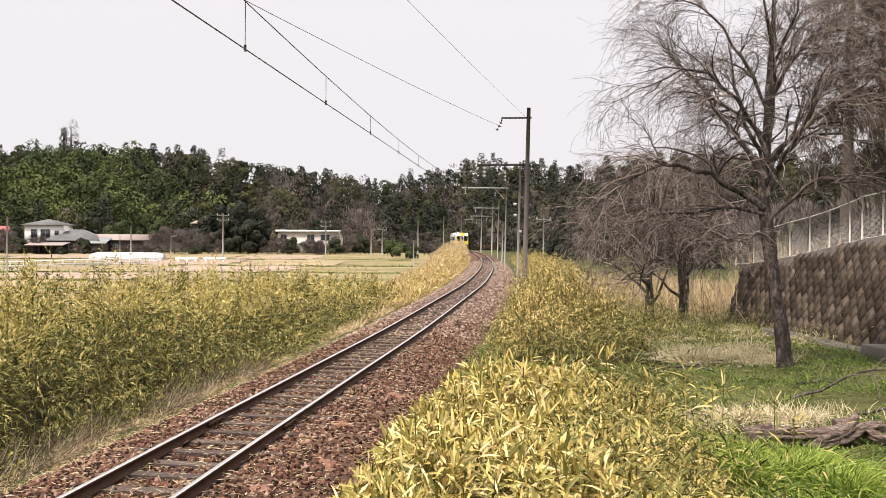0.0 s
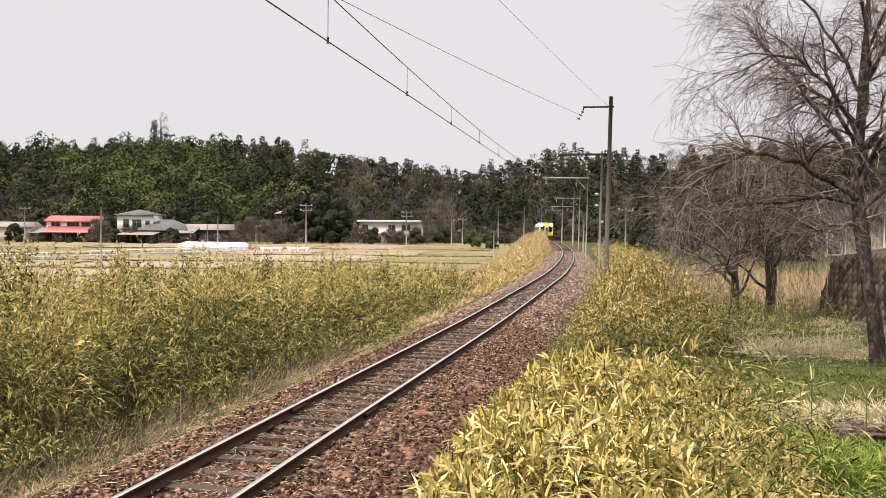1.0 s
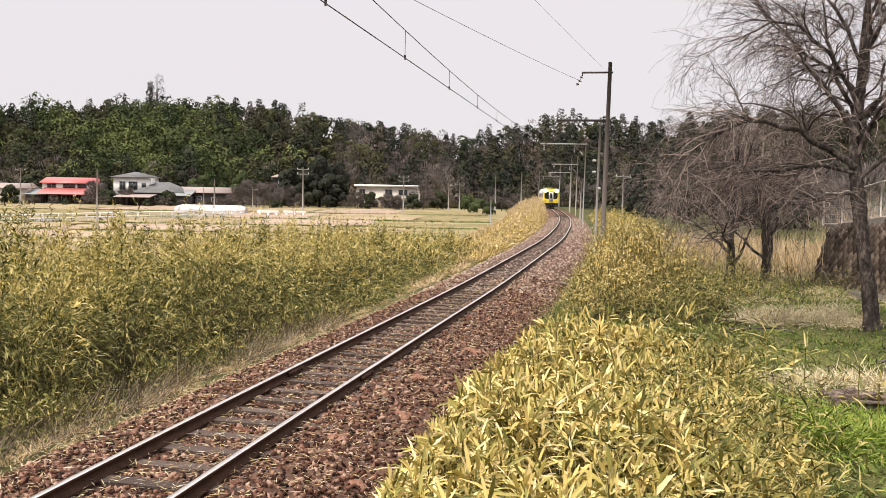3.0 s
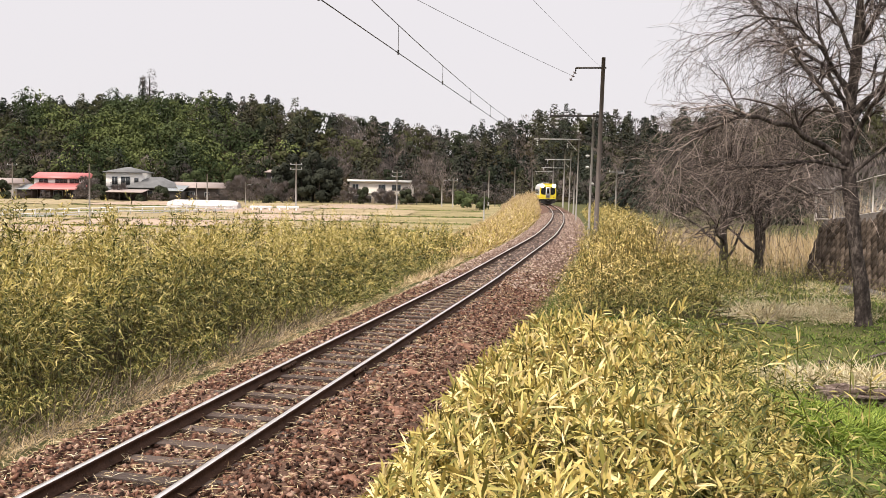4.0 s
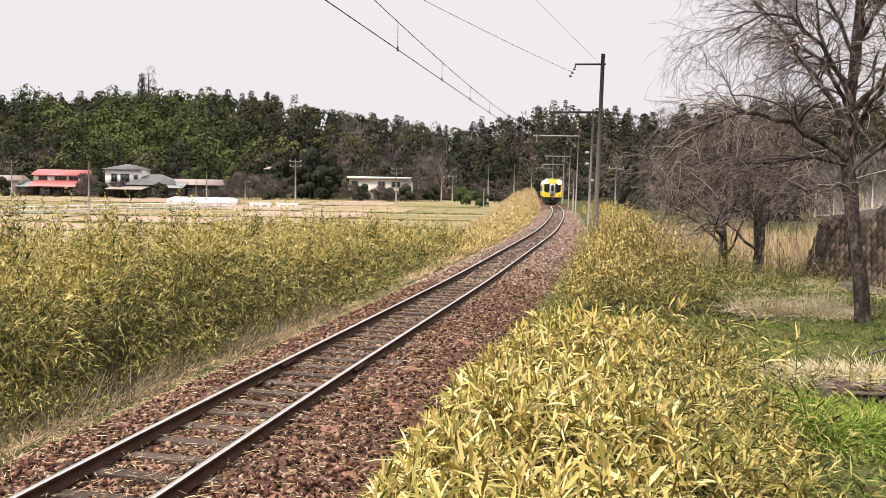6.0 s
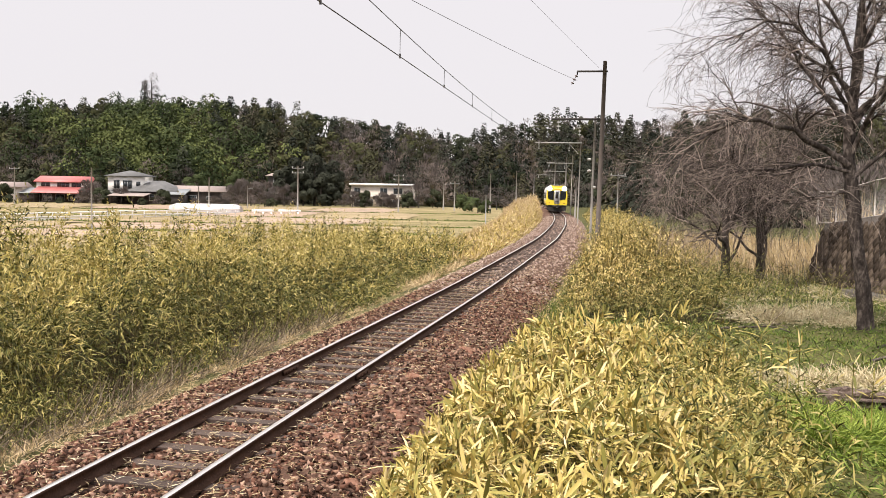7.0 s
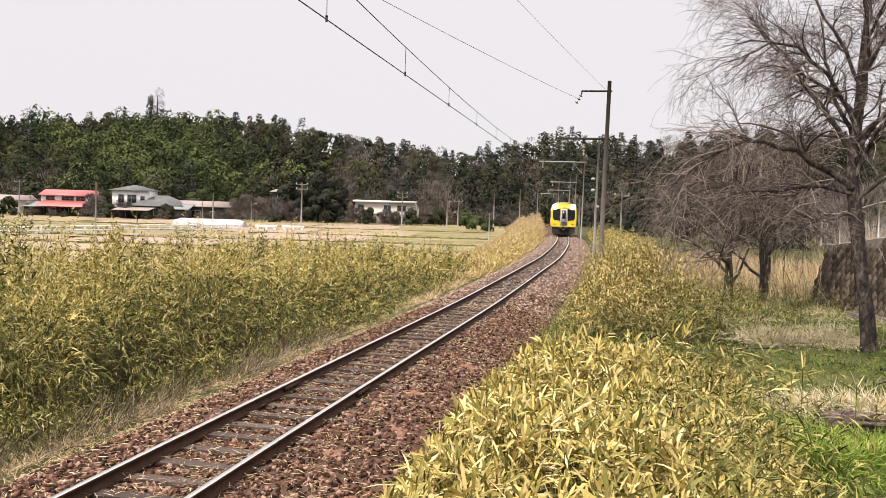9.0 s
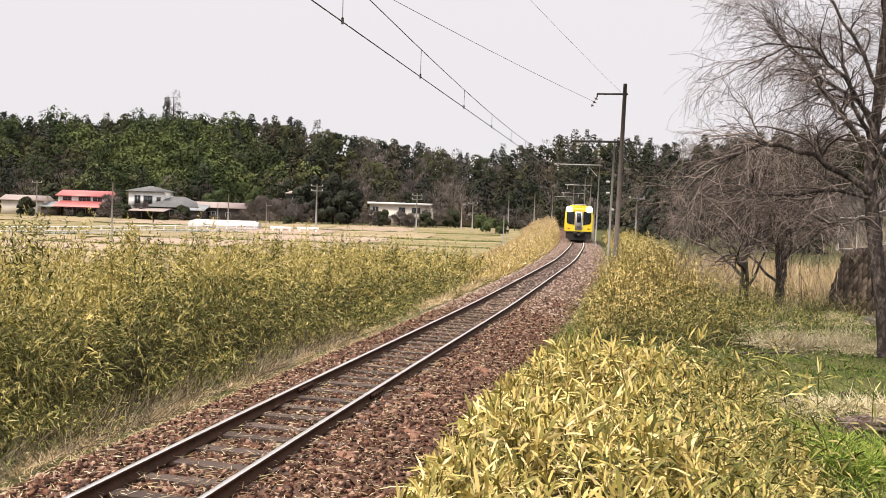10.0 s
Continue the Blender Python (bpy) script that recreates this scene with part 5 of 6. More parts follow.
# ---- the wooded hills ----
def crown_cloud(kind, n):
    """Bases, ways and faces of leaf clumps for a unit crown, 1 high: conifer, bamboo, round evergreen or bare."""
    if kind == 0:      # whorls of drooping sprays, with gaps between the tiers
        t = rng.random(n) ** 1.15 * 0.97
        k = np.floor(t * 11)
        a = rng.uniform(0, 2 * np.pi, n)
        reach = 0.014 + 0.21 * (1 - t) ** 0.8 * (0.8 + 0.25 * np.sin(a * 3 + k * 1.7))
        r = reach * rng.uniform(0.3, 1.1, n) ** 0.7 + 0.006
        base = np.stack([r * np.cos(a), r * np.sin(a), 0.08 + 0.92 * t - 0.25 * r], -1)
        face = np.stack([np.cos(a) * 0.7, np.sin(a) * 0.7, 0.9 + 0 * a], -1) + rng.normal(size=(n, 3)) * 0.3
        way = np.stack([np.cos(a), np.sin(a), -0.55 + 0 * a], -1) + rng.normal(size=(n, 3)) * 0.3
        return base, way, face
    m = 6 if kind == 1 else 7
    t = (np.arange(m) + 0.5) / m
    a = np.arange(m) * 2.4 + rng.uniform(0, 6)
    r = (0.24 if kind == 1 else 0.33) * np.sqrt(np.clip(1 - (1.7 * t - 0.75) ** 2, 0.03, 1)) * rng.uniform(0.6, 1.15, m)
    centre = np.stack([r * np.cos(a), r * np.sin(a), 0.14 + 0.78 * t], -1)
    pick = rng.integers(0, m, n)
    face = rng.normal(size=(n, 3)) + (0, -0.3, 0.55)
    face /= np.linalg.norm(face, axis=1, keepdims=True)
    size = rng.uniform(0.7, 1.25, m)[pick] * rng.uniform(0.8, 1.08, n)
    if kind == 1:      # plumes that nod over at the tip
        base = centre[pick] + face * size[:, None] * (0.16, 0.16, 0.2)
        way = np.stack([face[:, 0], face[:, 1], face[:, 2] * 0.3 - 0.5], -1) + rng.normal(size=(n, 3)) * 0.35
        return base, way, face + rng.normal(size=(n, 3)) * 0.12
    base = centre[pick] + face * size[:, None] * (0.2, 0.2, 0.16)
    face = face + rng.normal(size=(n, 3)) * 0.13
    way = np.cross(face, rng.normal(size=(n, 3)))
    if kind == 3:      # fans of twigs that reach up and outwards
        way = base - (0, 0, 0.1) + rng.normal(size=(n, 3)) * 0.12
    return base, way, face


def build_forest():
    clumps, trunks = [Geo() for _ in range(4)], Geo()
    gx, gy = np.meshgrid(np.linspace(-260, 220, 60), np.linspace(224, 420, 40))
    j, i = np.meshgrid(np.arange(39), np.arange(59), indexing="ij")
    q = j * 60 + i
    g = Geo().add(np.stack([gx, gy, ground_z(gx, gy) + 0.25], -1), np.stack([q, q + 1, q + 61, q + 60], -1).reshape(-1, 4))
    tagged(part("shaded_forest_floor", g, M_SHADE_LITTER, smooth=True), "leaf litter under the hillside woods, darkened for their shade", "ground", kind="structure")
    spots = []
    y = 224.0
    while y < 316:
        x = -178.0 + rng.uniform(0, 4)
        while x < 122:
            spots.append((x + rng.normal() * 1.5, y + rng.normal() * 1.8))
            x += 5.8 if y < 296 else 4.2
        y += 6.2
    for k in range(170):
        y = 64 + 160 * rng.random()
        spots.append((float(line_x(y)) + 10 + 42 * rng.random() ** 1.3, y))
    for y in np.arange(238, 316, 8.0):
        for x in np.arange(124, 180, 6.5):
            spots.append((x + rng.normal(), y + rng.normal()))
    for k in range(34):
        y = rng.uniform(85, 150)
        spots.append((y * rng.uniform(0.43, 0.66), y))
    for x, y in spots:
        wayside = y < 222 or (x > 18 and y < 229)
        if not wayside and y < 229 + 5 * math.sin(x * 0.09) or (x > 3 and y < 226 and x < 26):
            continue
        z = float(ground_z(x, y))
        near_top = y > 294
        patch = math.sin(x * 0.07 + 1.1) + math.sin(y * 0.09 + x * 0.04) + rng.normal() * 0.5
        if wayside:
            kind = (3, 3, 3, 3, 3, 2, 0)[int(rng.integers(0, 7))]
        elif x > 8:
            kind = 0 if rng.random() < 0.6 else (3 if rng.random() < 0.6 else 2)
        elif near_top:
            kind = 0 if rng.random() < 0.5 else (2 if rng.random() < 0.8 else 3)
        elif x < -42 and patch > 0.25:
            kind = 1
        elif -42 < x < 8:
            kind = 3 if rng.random() < 0.6 else (0 if rng.random() < 0.55 else 2)
        else:
            kind = (2, 2, 2, 2, 3, 3, 0, 0, 0, 1)[int(rng.integers(0, 10))]
        h = (rng.uniform(8, 13.5), rng.uniform(8.5, 12.5), rng.uniform(6.5, 10.5), rng.uniform(6.5, 10))[kind] * (0.75 if near_top else 0.7 if wayside else 1.0)
        if near_top and kind == 0 and 22 < x < 42:
            h *= 1.3
        n = (400, 460, 420, 460)[kind]
        b, w, f = crown_cloud(kind, n)
        broad = rng.uniform(1.1, 1.8) if kind == 0 else rng.uniform(0.9, 1.2)
        p = np.array([x, y, z]) + b * h * (broad, broad, 1)
        size = rng.uniform(0.6, 1.3, n) * (1 + 0.4 * (broad - 1))
        long_side = size * (0.85, 0.92, 0.8, 0.85)[kind] * (1.2 - 0.75 * b[:, 2] if kind == 0 else 1)
        tone = int(rng.integers(0, 3))
        clumps[kind].leaves(p, w, long_side, size * (0.45, 0.46, 0.62, 0.11)[kind], 0.1, mat=tone, face=f)
        trunks.rod((x, y, z - 0.5), (x, y, z + h * 0.85), 0.16, 3, 0, 0.05)
    for g, m, nm, lb in zip(clumps, (M_CONIFERS, M_BAMBOOS, M_EVERGREENS, M_BARES), ("conifer_wood", "bamboo_grove", "evergreen_wood", "bare_wood"),
                            ("dark green conifers on the far hill", "feathery light green bamboo on the far hill", "dull green evergreen trees on the far hill", "grey-brown leafless trees on the far hill")):
        tagged(part(nm, g, m), lb, "woods", kind="stuff")
    tagged(part("wood_trunks", trunks, M_TRUNK), "dark trunks of the hillside woods", "woods", kind="stuff")


reseed(24)
build_forest()
# ---- fields, road and fence ----
M_TURF = material("field_turf", [(0.34, (0.08, 0.078, 0.034)), (0.48, (0.2, 0.17, 0.085)), (0.64, (0.34, 0.27, 0.165))], 0.4, 0.95, 0, 0.8, 2, 0, 0, 0.05, 0, (0.2, 1.2, 1))
M_ROAD = material("grey_lane_asphalt", [(0.3, (0.16, 0.155, 0.15)), (0.7, (0.27, 0.26, 0.25))], 0.4, 0.9)
M_WHITE_PAINT = plain("white_fence_paint", (0.78, 0.76, 0.74), 0.5, 0, 0.1)


def build_fields():
    n = 0
    xs, ys = np.linspace(-130, 14, 50), np.linspace(46, 214, 44)
    gx, gy = np.meshgrid(xs, ys)
    gx = np.minimum(gx, line_x(gy) - 8)
    j, i = np.meshgrid(np.arange(43), np.arange(49), indexing="ij")
    q = j * 50 + i
    g = Geo().add(np.stack([gx, gy, ground_z(gx, gy) + 0.05], -1), np.stack([q, q + 1, q + 51, q + 50], -1).reshape(-1, 4))
    tagged(part("meadow", g, M_TURF, smooth=True), "yellow-green turf of the fields' margins", "meadow", kind="structure")
    for row, (y0, y1) in enumerate(((52, 66), (67, 79), (80.5, 96), (98, 118), (120, 150), (152, 186))):
        edges = [-88, -62, -41, -24, -9] if row % 2 else [-80, -55, -36, -19, -4]
        for x0, x1 in zip(edges[:-1], edges[1:]):
            far = float(line_x((y0 + y1) / 2)) - 11
            a, b = x0 + 0.8, min(x1 - 0.5, far)
            if b - a < 4 or (75 < y0 < 150 and (x0 + x1) / 2 < -45 + (y0 - 82) * 0.45):
                continue
            xs, ys = np.linspace(a, b, 9), np.linspace(y0, y1, 7)
            gx, gy = np.meshgrid(xs, ys)
            gx = gx + rng.normal(size=gx.shape) * 0.5
            gy = gy + rng.normal(size=gx.shape) * 0.25
            z = ground_z(gx, gy) + 0.12 + 0.02 * rng.normal(size=gx.shape)
            j, i = np.meshgrid(np.arange(6), np.arange(8), indexing="ij")
            q = j * 9 + i
            g = Geo().add(np.stack([gx, gy, z], -1), np.stack([q, q + 1, q + 10, q + 9], -1).reshape(-1, 4))
            tagged(part("paddy_field", g, M_PADDY if (row + n) % 2 else M_MEADOW, smooth=True), "dry stubble paddy between low grassy bunds", "field", kind="structure")
            n += 1
    # grassy bunds between the plots
    g = Geo()
    m = 24000
    y = rng.choice([51.3, 66.5, 79.7, 97, 119, 151], m) + rng.normal(size=m) * 0.3
    x = rng.uniform(-60, 6, m)
    keep = x < line_x(y) - 9
    blades(g, on_ground(x[keep], y[keep]), 0.38, 0.07, 0.3, 1.4, 0.3)
    tagged(part("bund_grass", g, M_GRASS), "low yellow-green grass on the field bunds", "grass", kind="stuff")


reseed(60)
build_fields()

FENCE_A, FENCE_B = np.array([-50.0, 78.0]), np.array([-28.3, 128.5])


def build_lane():
    d = (FENCE_B - FENCE_A) / np.linalg.norm(FENCE_B - FENCE_A)
    side = np.array([-d[1], d[0]])
    t = np.linspace(-40, 95, 46)
    left, right = FENCE_A + np.outer(t, d) + side * 0.7, FENCE_A + np.outer(t, d) + side * 4.6
    rows = np.stack([left, right], 1)
    v = np.concatenate([rows, (ground_z(rows[..., 0], rows[..., 1]) + 0.1)[..., None]], -1)
    k = np.arange(45)[:, None] * 2
    tagged(part("lane", Geo().add(v, k + [[0, 1, 3, 2]]), M_ROAD), "pale grey asphalt lane behind a white fence", "road", kind="structure")
    fence = thing("white_fence", FENCE_A[0], FENCE_A[1], float(ground_z(*FENCE_A)), "long low white rail fence along the lane", "fence")
    length = np.linalg.norm(FENCE_B - FENCE_A)
    base = float(ground_z(*FENCE_A))

    def along(s, up):
        p = FENCE_A + d * s
        return np.array([*(p - FENCE_A), float(ground_z(*p)) - base + up])

    for s in np.arange(0, length, 2.0):
        p = along(s, 0)
        part("post", Geo().box(p[0] - 0.06, p[0] + 0.06, p[1] - 0.06, p[1] + 0.06, p[2] - 0.1, p[2] + 0.95), M_WHITE_PAINT, fence)
    s = np.linspace(0, length, 30)
    for up in (0.44, 0.86):
        part("rail", Geo().tubes(np.array([along(q, up) for q in s]), np.full(30, 0.075), 6), M_WHITE_PAINT, fence)
    for k in range(2):
        x, y = -26.2 + 3.6 * k, 134 + 1.2 * k
        block = thing("guard_block", x, y, float(ground_z(x, y)), "low white roadside guard rail on short feet", "barrier", group="guard rails by the lane")
        part("beam", Geo().box(-1.6, 1.6, -0.08, 0.08, 0.35, 0.7), M_WHITE_PAINT, block, bevel=0.03)
        for q in (-1.2, 0, 1.2):
            part("foot", Geo().box(q - 0.1, q + 0.1, -0.1, 0.1, -0.15, 0.36), M_WHITE_PAINT, block)


build_lane()

# ---- houses across the field ----
M_PLASTER = plain("white_plaster", (0.85, 0.83, 0.8), 0.8, 0, 0.1, 0.7)
M_CREAM = plain("cream_wall", (0.6, 0.54, 0.48), 0.8, 0, 0.12, 0.7)
M_BROWNWALL = plain("dark_brown_boards", (0.055, 0.047, 0.045), 0.8, 0, 0.3, 1.0)
M_DARKWALL = plain("dark_timber_and_shade", (0.05, 0.035, 0.03), 0.8)
M_REDROOF = plain("red_sheet_roof", (0.4, 0.115, 0.11), 0.5, 0, 0.15, 0.5)
M_TILE = material("grey_roof_tile", [(0.3, (0.085, 0.085, 0.087)), (0.7, (0.165, 0.165, 0.165))], 0.8, 0.6, 0, 0.5, 8)
M_PALEROOF = plain("pale_brown_sheet_roof", (0.27, 0.215, 0.195), 0.6, 0, 0.12, 0.5)
M_BLUEROOF = plain("grey_blue_roof", (0.2, 0.215, 0.225), 0.6)
M_PANE = plain("dim_window_glass", (0.03, 0.035, 0.04), 0.12, 0, 0.2, 1.0, 0, 0.6, 0)
M_FRAME = plain("aluminium_frame", (0.5, 0.5, 0.5), 0.5, 0.3)
M_FILM = plain("greenhouse_film", (0.42, 0.39, 0.385), 0.4, 0, 0.15)


def roof_form(g, x0, x1, y0, y1, z0, z1, kind, over=0.6, thick=0.14):
    """A hip, gable (ridge along x), gable with its ridge along y, or lean-to roof, with thickness."""
    x0, x1, y0, y1 = x0 - over, x1 + over, y0 - over, y1 + over
    cx, cy = (x0 + x1) / 2, (y0 + y1) / 2
    run = min(x1 - x0, y1 - y0) / 2
    if kind == "hip":
        r = [(x0 + run, cy), (x1 - run, cy)] if x1 - x0 >= y1 - y0 else [(cx, y0 + run), (cx, y1 - run)]
    elif kind == "gable":
        r = [(x0, cy), (x1, cy)]
    elif kind == "gable_y":
        r = [(cx, y0), (cx, y1)]
    if kind == "lean":
        g.prism([(y0, z0), (y1, z1), (y1, z1 + thick), (y0, z0 + thick)], x0, x1, "x")
        return g
    if abs(r[0][0] - r[1][0]) < 0.01 and kind != "gable_y" and x1 - x0 >= y1 - y0:
        r = [(cx - 0.05, cy), (cx + 0.05, cy)]
    low = [(x0, y0), (x1, y0), (x1, y1), (x0, y1)]
    v = [(*p, z0) for p in low] + [(*p, z0 + thick) for p in low] + [(*r[0], z1), (*r[1], z1)]
    g.add(v, [(0, 3, 2, 1), (0, 1, 5, 4), (1, 2, 6, 5), (2, 3, 7, 6), (3, 0, 4, 7)])
    if kind == "gable_y":
        f4, f3 = [(5, 6, 9, 8), (7, 4, 8, 9)], [(4, 5, 8), (6, 7, 9)]
    else:
        f4, f3 = [(4, 5, 9, 8), (6, 7, 8, 9)], [(5, 6, 9), (7, 4, 8)]
    g.blocks.append((np.zeros((0, 3), np.float32), np.array(f4, np.int32) + g.count - 10, 0))
    g.blocks.append((np.zeros((0, 3), np.float32), np.array(f3, np.int32) + g.count - 10, 0))
    return g


def add_window(parent, x, z, w, h, y, bars=1, wall_frame=None):
    win = part("window", Geo().box(x - w / 2 - 0.06, x + w / 2 + 0.06, y - 0.06, y + 0.05, z - 0.06, z + h + 0.06), wall_frame or M_FRAME, parent)
    n = bars + 1
    for k in range(n):
        a = x - w / 2 + w * k / n
        part("pane", Geo().box(a + 0.03, a + w / n - 0.03, y - 0.075, y - 0.055, z + 0.03, z + h - 0.03), M_PANE, win)


def house_block(parent, x0, x1, y0, y1, z0, z1, wall, roof, peak, kind="hip", windows=(), over=0.6):
    body = part("wall", Geo().box(x0, x1, y0, y1, z0, z1), wall, parent)
    part("roof", roof_form(Geo(), x0, x1, y0, y1, z1, peak, kind, over), roof, parent)
    for x, z, w, h, bars in windows:
        add_window(body, x, z, w, h, y0, bars)
    return body


def build_houses():
    g0 = -1.55
    red = thing("red_house", -82.5, 200, g0, "two-storey house with red sheet roofs and a deep shaded porch", "house", group="houses across the field")
    house_block(red, -5.6, 4.8, 1.5, 8, 0, 4.4, M_PLASTER, M_REDROOF, 5.75, "gable", [(-3.6, 3.45, 1.9, 0.85, 1), (0.2, 3.4, 2.6, 0.9, 2), (3.0, 3.4, 2.0, 0.9, 1)], 0.5)
    # the porch's shade is put into this wall's dark colour
    part("porch_wall", Geo().box(-4.8, 5.6, 1.2, 1.5, 0, 2.1), M_DARKWALL, red, "porch wall coloured dark for the shade under its roof")
    part("porch_roof", roof_form(Geo(), -4.9, 6.0, -2.2, 1.6, 2.05, 3.45, "lean", 0.3), M_REDROOF, red, "red lean-to roof")
    for x in (-4.6, -2, 1, 3.6, 5.7):
        part("porch_post", Geo().box(x - 0.07, x + 0.07, -2.1, -1.96, 0, 2.05), M_DARKWALL, red)
    for x in (-3.2, -0.4, 2.4):
        add_window(red, x, 0.5, 1.8, 1.3, 1.2, 1)
    house_block(red, -8.6, -5.0, 0, 5, 0, 1.9, M_DARKWALL, M_BLUEROOF, 3.0, "lean", (), 0.3)

    white = thing("white_house", -68, 200, g0, "two-storey white plastered house with grey hipped tile roofs", "house", group="houses across the field")
    house_block(white, -4.2, 3.3, 0, 7, 2.6, 5.9, M_PLASTER, M_TILE, 7.2, "hip", [(-2.3, 3.35, 1.2, 1.7, 1), (0.0, 3.35, 1.9, 1.7, 1), (2.3, 3.9, 0.9, 0.9, 0)], 0.6)
    part("lower_wall", Geo().box(-5.4, 5.2, -0.4, 7.5, 0, 2.6), M_DARKWALL, white)
    part("eave_roof", roof_form(Geo(), -5.6, 5.4, -1.6, -0.1, 2.2, 2.9, "lean", 0.3), M_TILE, white)
    for bx in (-2.3, 0.0):
        rail = Geo()
        for q in np.linspace(-0.8, 0.8, 9):
            rail.rod((bx + q, -0.45, 3.0), (bx + q, -0.45, 3.75), 0.025, 4)
        rail.box(bx - 0.85, bx + 0.85, -0.48, -0.42, 3.72, 3.78).box(bx - 0.85, bx + 0.85, -0.48, 0.0, 2.94, 3.0)
        part("balcony_rail", rail, M_DARKSTEEL, white, "dark balcony railing")
    wing = thing("tiled_house", -61.8, 198.5, g0, "low house with a broad grey hipped tile roof", "house", group="houses across the field")
    house_block(wing, -5.0, 4.6, 0, 7, 0, 2.7, M_BROWNWALL, M_TILE, 5.1, "hip", [(-1, 0.9, 2, 1.3, 1), (2.5, 0.9, 1.6, 1.3, 1)], 0.9)
    annex = thing("garden_shed", -57.2, 196.0, g0, "small shed with a grey-blue sheet roof", "shed")
    house_block(annex, -1.8, 2.2, 0, 4, 0, 2.2, M_BROWNWALL, M_BLUEROOF, 3.3, "lean", (), 0.4)
    port = thing("carport", -64.0, 190.0, g0, "open timber carport with a pale sheet roof", "shed")
    part("roof", roof_form(Geo(), -3.6, 3.2, -2, 2, 1.85, 2.4, "lean", 0.3, 0.12), M_PALEROOF, port)
    for x in (-3.5, -1.2, 1.0, 3.0):
        for y in (-1.9, 1.9):
            part("post", Geo().box(x - 0.07, x + 0.07, y - 0.07, y + 0.07, 0, 1.9 + 0.14 * (y + 1.9)), M_DARKWALL, port)
    part("back_wall", Geo().box(-3.6, 3.2, 1.9, 2.0, 0, 2.2), M_DARKWALL, port)

    brown = thing("brown_house", -54.0, 200, g0, "single-storey dark boarded house with a pale brown roof", "house", -6, "houses across the field")
    house_block(brown, -5.2, 5.2, 0, 8, 0, 2.9, M_BROWNWALL, M_PALEROOF, 4.2, "gable", [(-3.4, 0.7, 1.6, 1.4, 1), (-0.2, 0.6, 1.8, 1.5, 1), (3.4, 1.1, 1.0, 0.9, 0)], 0.6)

    barn = thing("beige_barn", -94.5, 200, g0, "beige rendered barn with a wide door and low gable", "barn", 8)
    house_block(barn, -5, 3.3, 0, 8, 0, 3.1, M_CREAM, M_PALEROOF, 4.3, "gable", (), 0.5)
    part("barn_door", Geo().box(-0.6, 1.6, -0.06, 0.05, 0, 2.4), M_PALEROOF, barn, "closed pale sliding door")

    tunnel = thing("greenhouse_tunnel", -36.4, 142, float(ground_z(-36.4, 142)), "low white plastic-covered greenhouse tunnel", "greenhouse", -4)
    arc = [(1.5 * math.cos(q), 1.35 * math.sin(q) ** 0.8) for q in np.linspace(0.02, math.pi - 0.02, 13)]
    ends = np.linspace(-5.4, 5.4, 13)
    v = np.array([[(x, p * (1 - 0.25 * (abs(x) > 5)), q * (1 - 0.2 * (abs(x) > 5))) for p, q in arc] for x in ends]).reshape(-1, 3)
    k, i = np.meshgrid(np.arange(12), np.arange(12), indexing="ij")
    a = k * 13 + i
    sheet = part("film", Geo().add(v, np.stack([a, a + 1, a + 14, a + 13], -1).reshape(-1, 4)).prism([(p * 0.75, q * 0.8) for p, q in arc], -5.39, -5.35, "x").prism([(p * 0.75, q * 0.8) for p, q in arc], 5.35, 5.39, "x"), M_FILM, tunnel, smooth=True)
    for x in ends[1:-1:2]:
        part("hoop", Geo().tubes(np.array([(x, p * 1.01, q * 1.01) for p, q in arc]), np.full(13, 0.03), 5), M_STEEL, tunnel)

    far = thing("upper_house", -38.8, 218, 1.6, "small pale house half hidden by trees", "house", group="houses across the field")
    house_block(far, -2.6, 2.6, 0, 5, -3.3, 3.6, M_BROWNWALL, M_PALEROOF, 5.1, "hip", [(-0.8, 1.9, 1.2, 1.0, 1)], 0.6)

    school = thing("school_building", -14.2, 203, g0, "long two-storey cream building with a flat white roof edge", "building", -5)
    walls = part("wall", Geo().box(-6.5, 6.5, 0, 8, 0, 5.0), M_CREAM, school)
    part("roof", Geo().box(-6.9, 6.9, -0.6, 8.4, 5.0, 5.45), M_WHITE_PAINT, school, "white flat roof slab")
    part("ledge", Geo().box(-6.6, 6.6, -0.35, 0, 2.55, 2.8), M_WHITE_PAINT, school)
    for x, w in ((-5.2, 1.3), (0.6, 1.5), (3.7, 1.9)):
        add_window(walls, x, 3.2, w, 1.25, 0, 1)
    for x in (-5.0, -2.6, 0.4, 3.4):
        add_window(walls, x, 0.5, 1.7, 1.5, 0, 1)


build_houses()


def utility_pole(x, y, height, arms, label, lamp=False, mat=None, r=0.13):
    z = float(ground_z(x, y))
    pole = thing("utility_pole", x, y, z, label, "pole", group="utility poles in the fields")
    part("shaft", Geo().tubes(np.array([(0, 0, -0.3), (0, 0, height)]), np.array([r, r * 0.7]), 8), mat or M_CONCRETE, pole)
    for k in range(arms):
        h = height - 0.35 - 0.7 * k
        arm = part("cross_arm", Geo().box(-0.9, 0.9, -0.05, 0.05, h - 0.05, h + 0.05), M_STEEL, pole)
        for q in (-0.8, 0.0, 0.8):
            part("insulator", Geo().tubes(np.array([(q, 0, h + 0.05), (q, 0, h + 0.15), (q, 0, h + 0.28)]), np.array([0.05, 0.09, 0.04]), 6), M_PORCELAIN, arm)
    if lamp:
        part("lamp_arm", Geo().rod((0, 0, height - 0.6), (0.7, 0, height - 0.45), 0.04, 5).box(0.5, 0.95, -0.1, 0.1, height - 0.5, height - 0.38), M_STEEL, pole)
    return pole


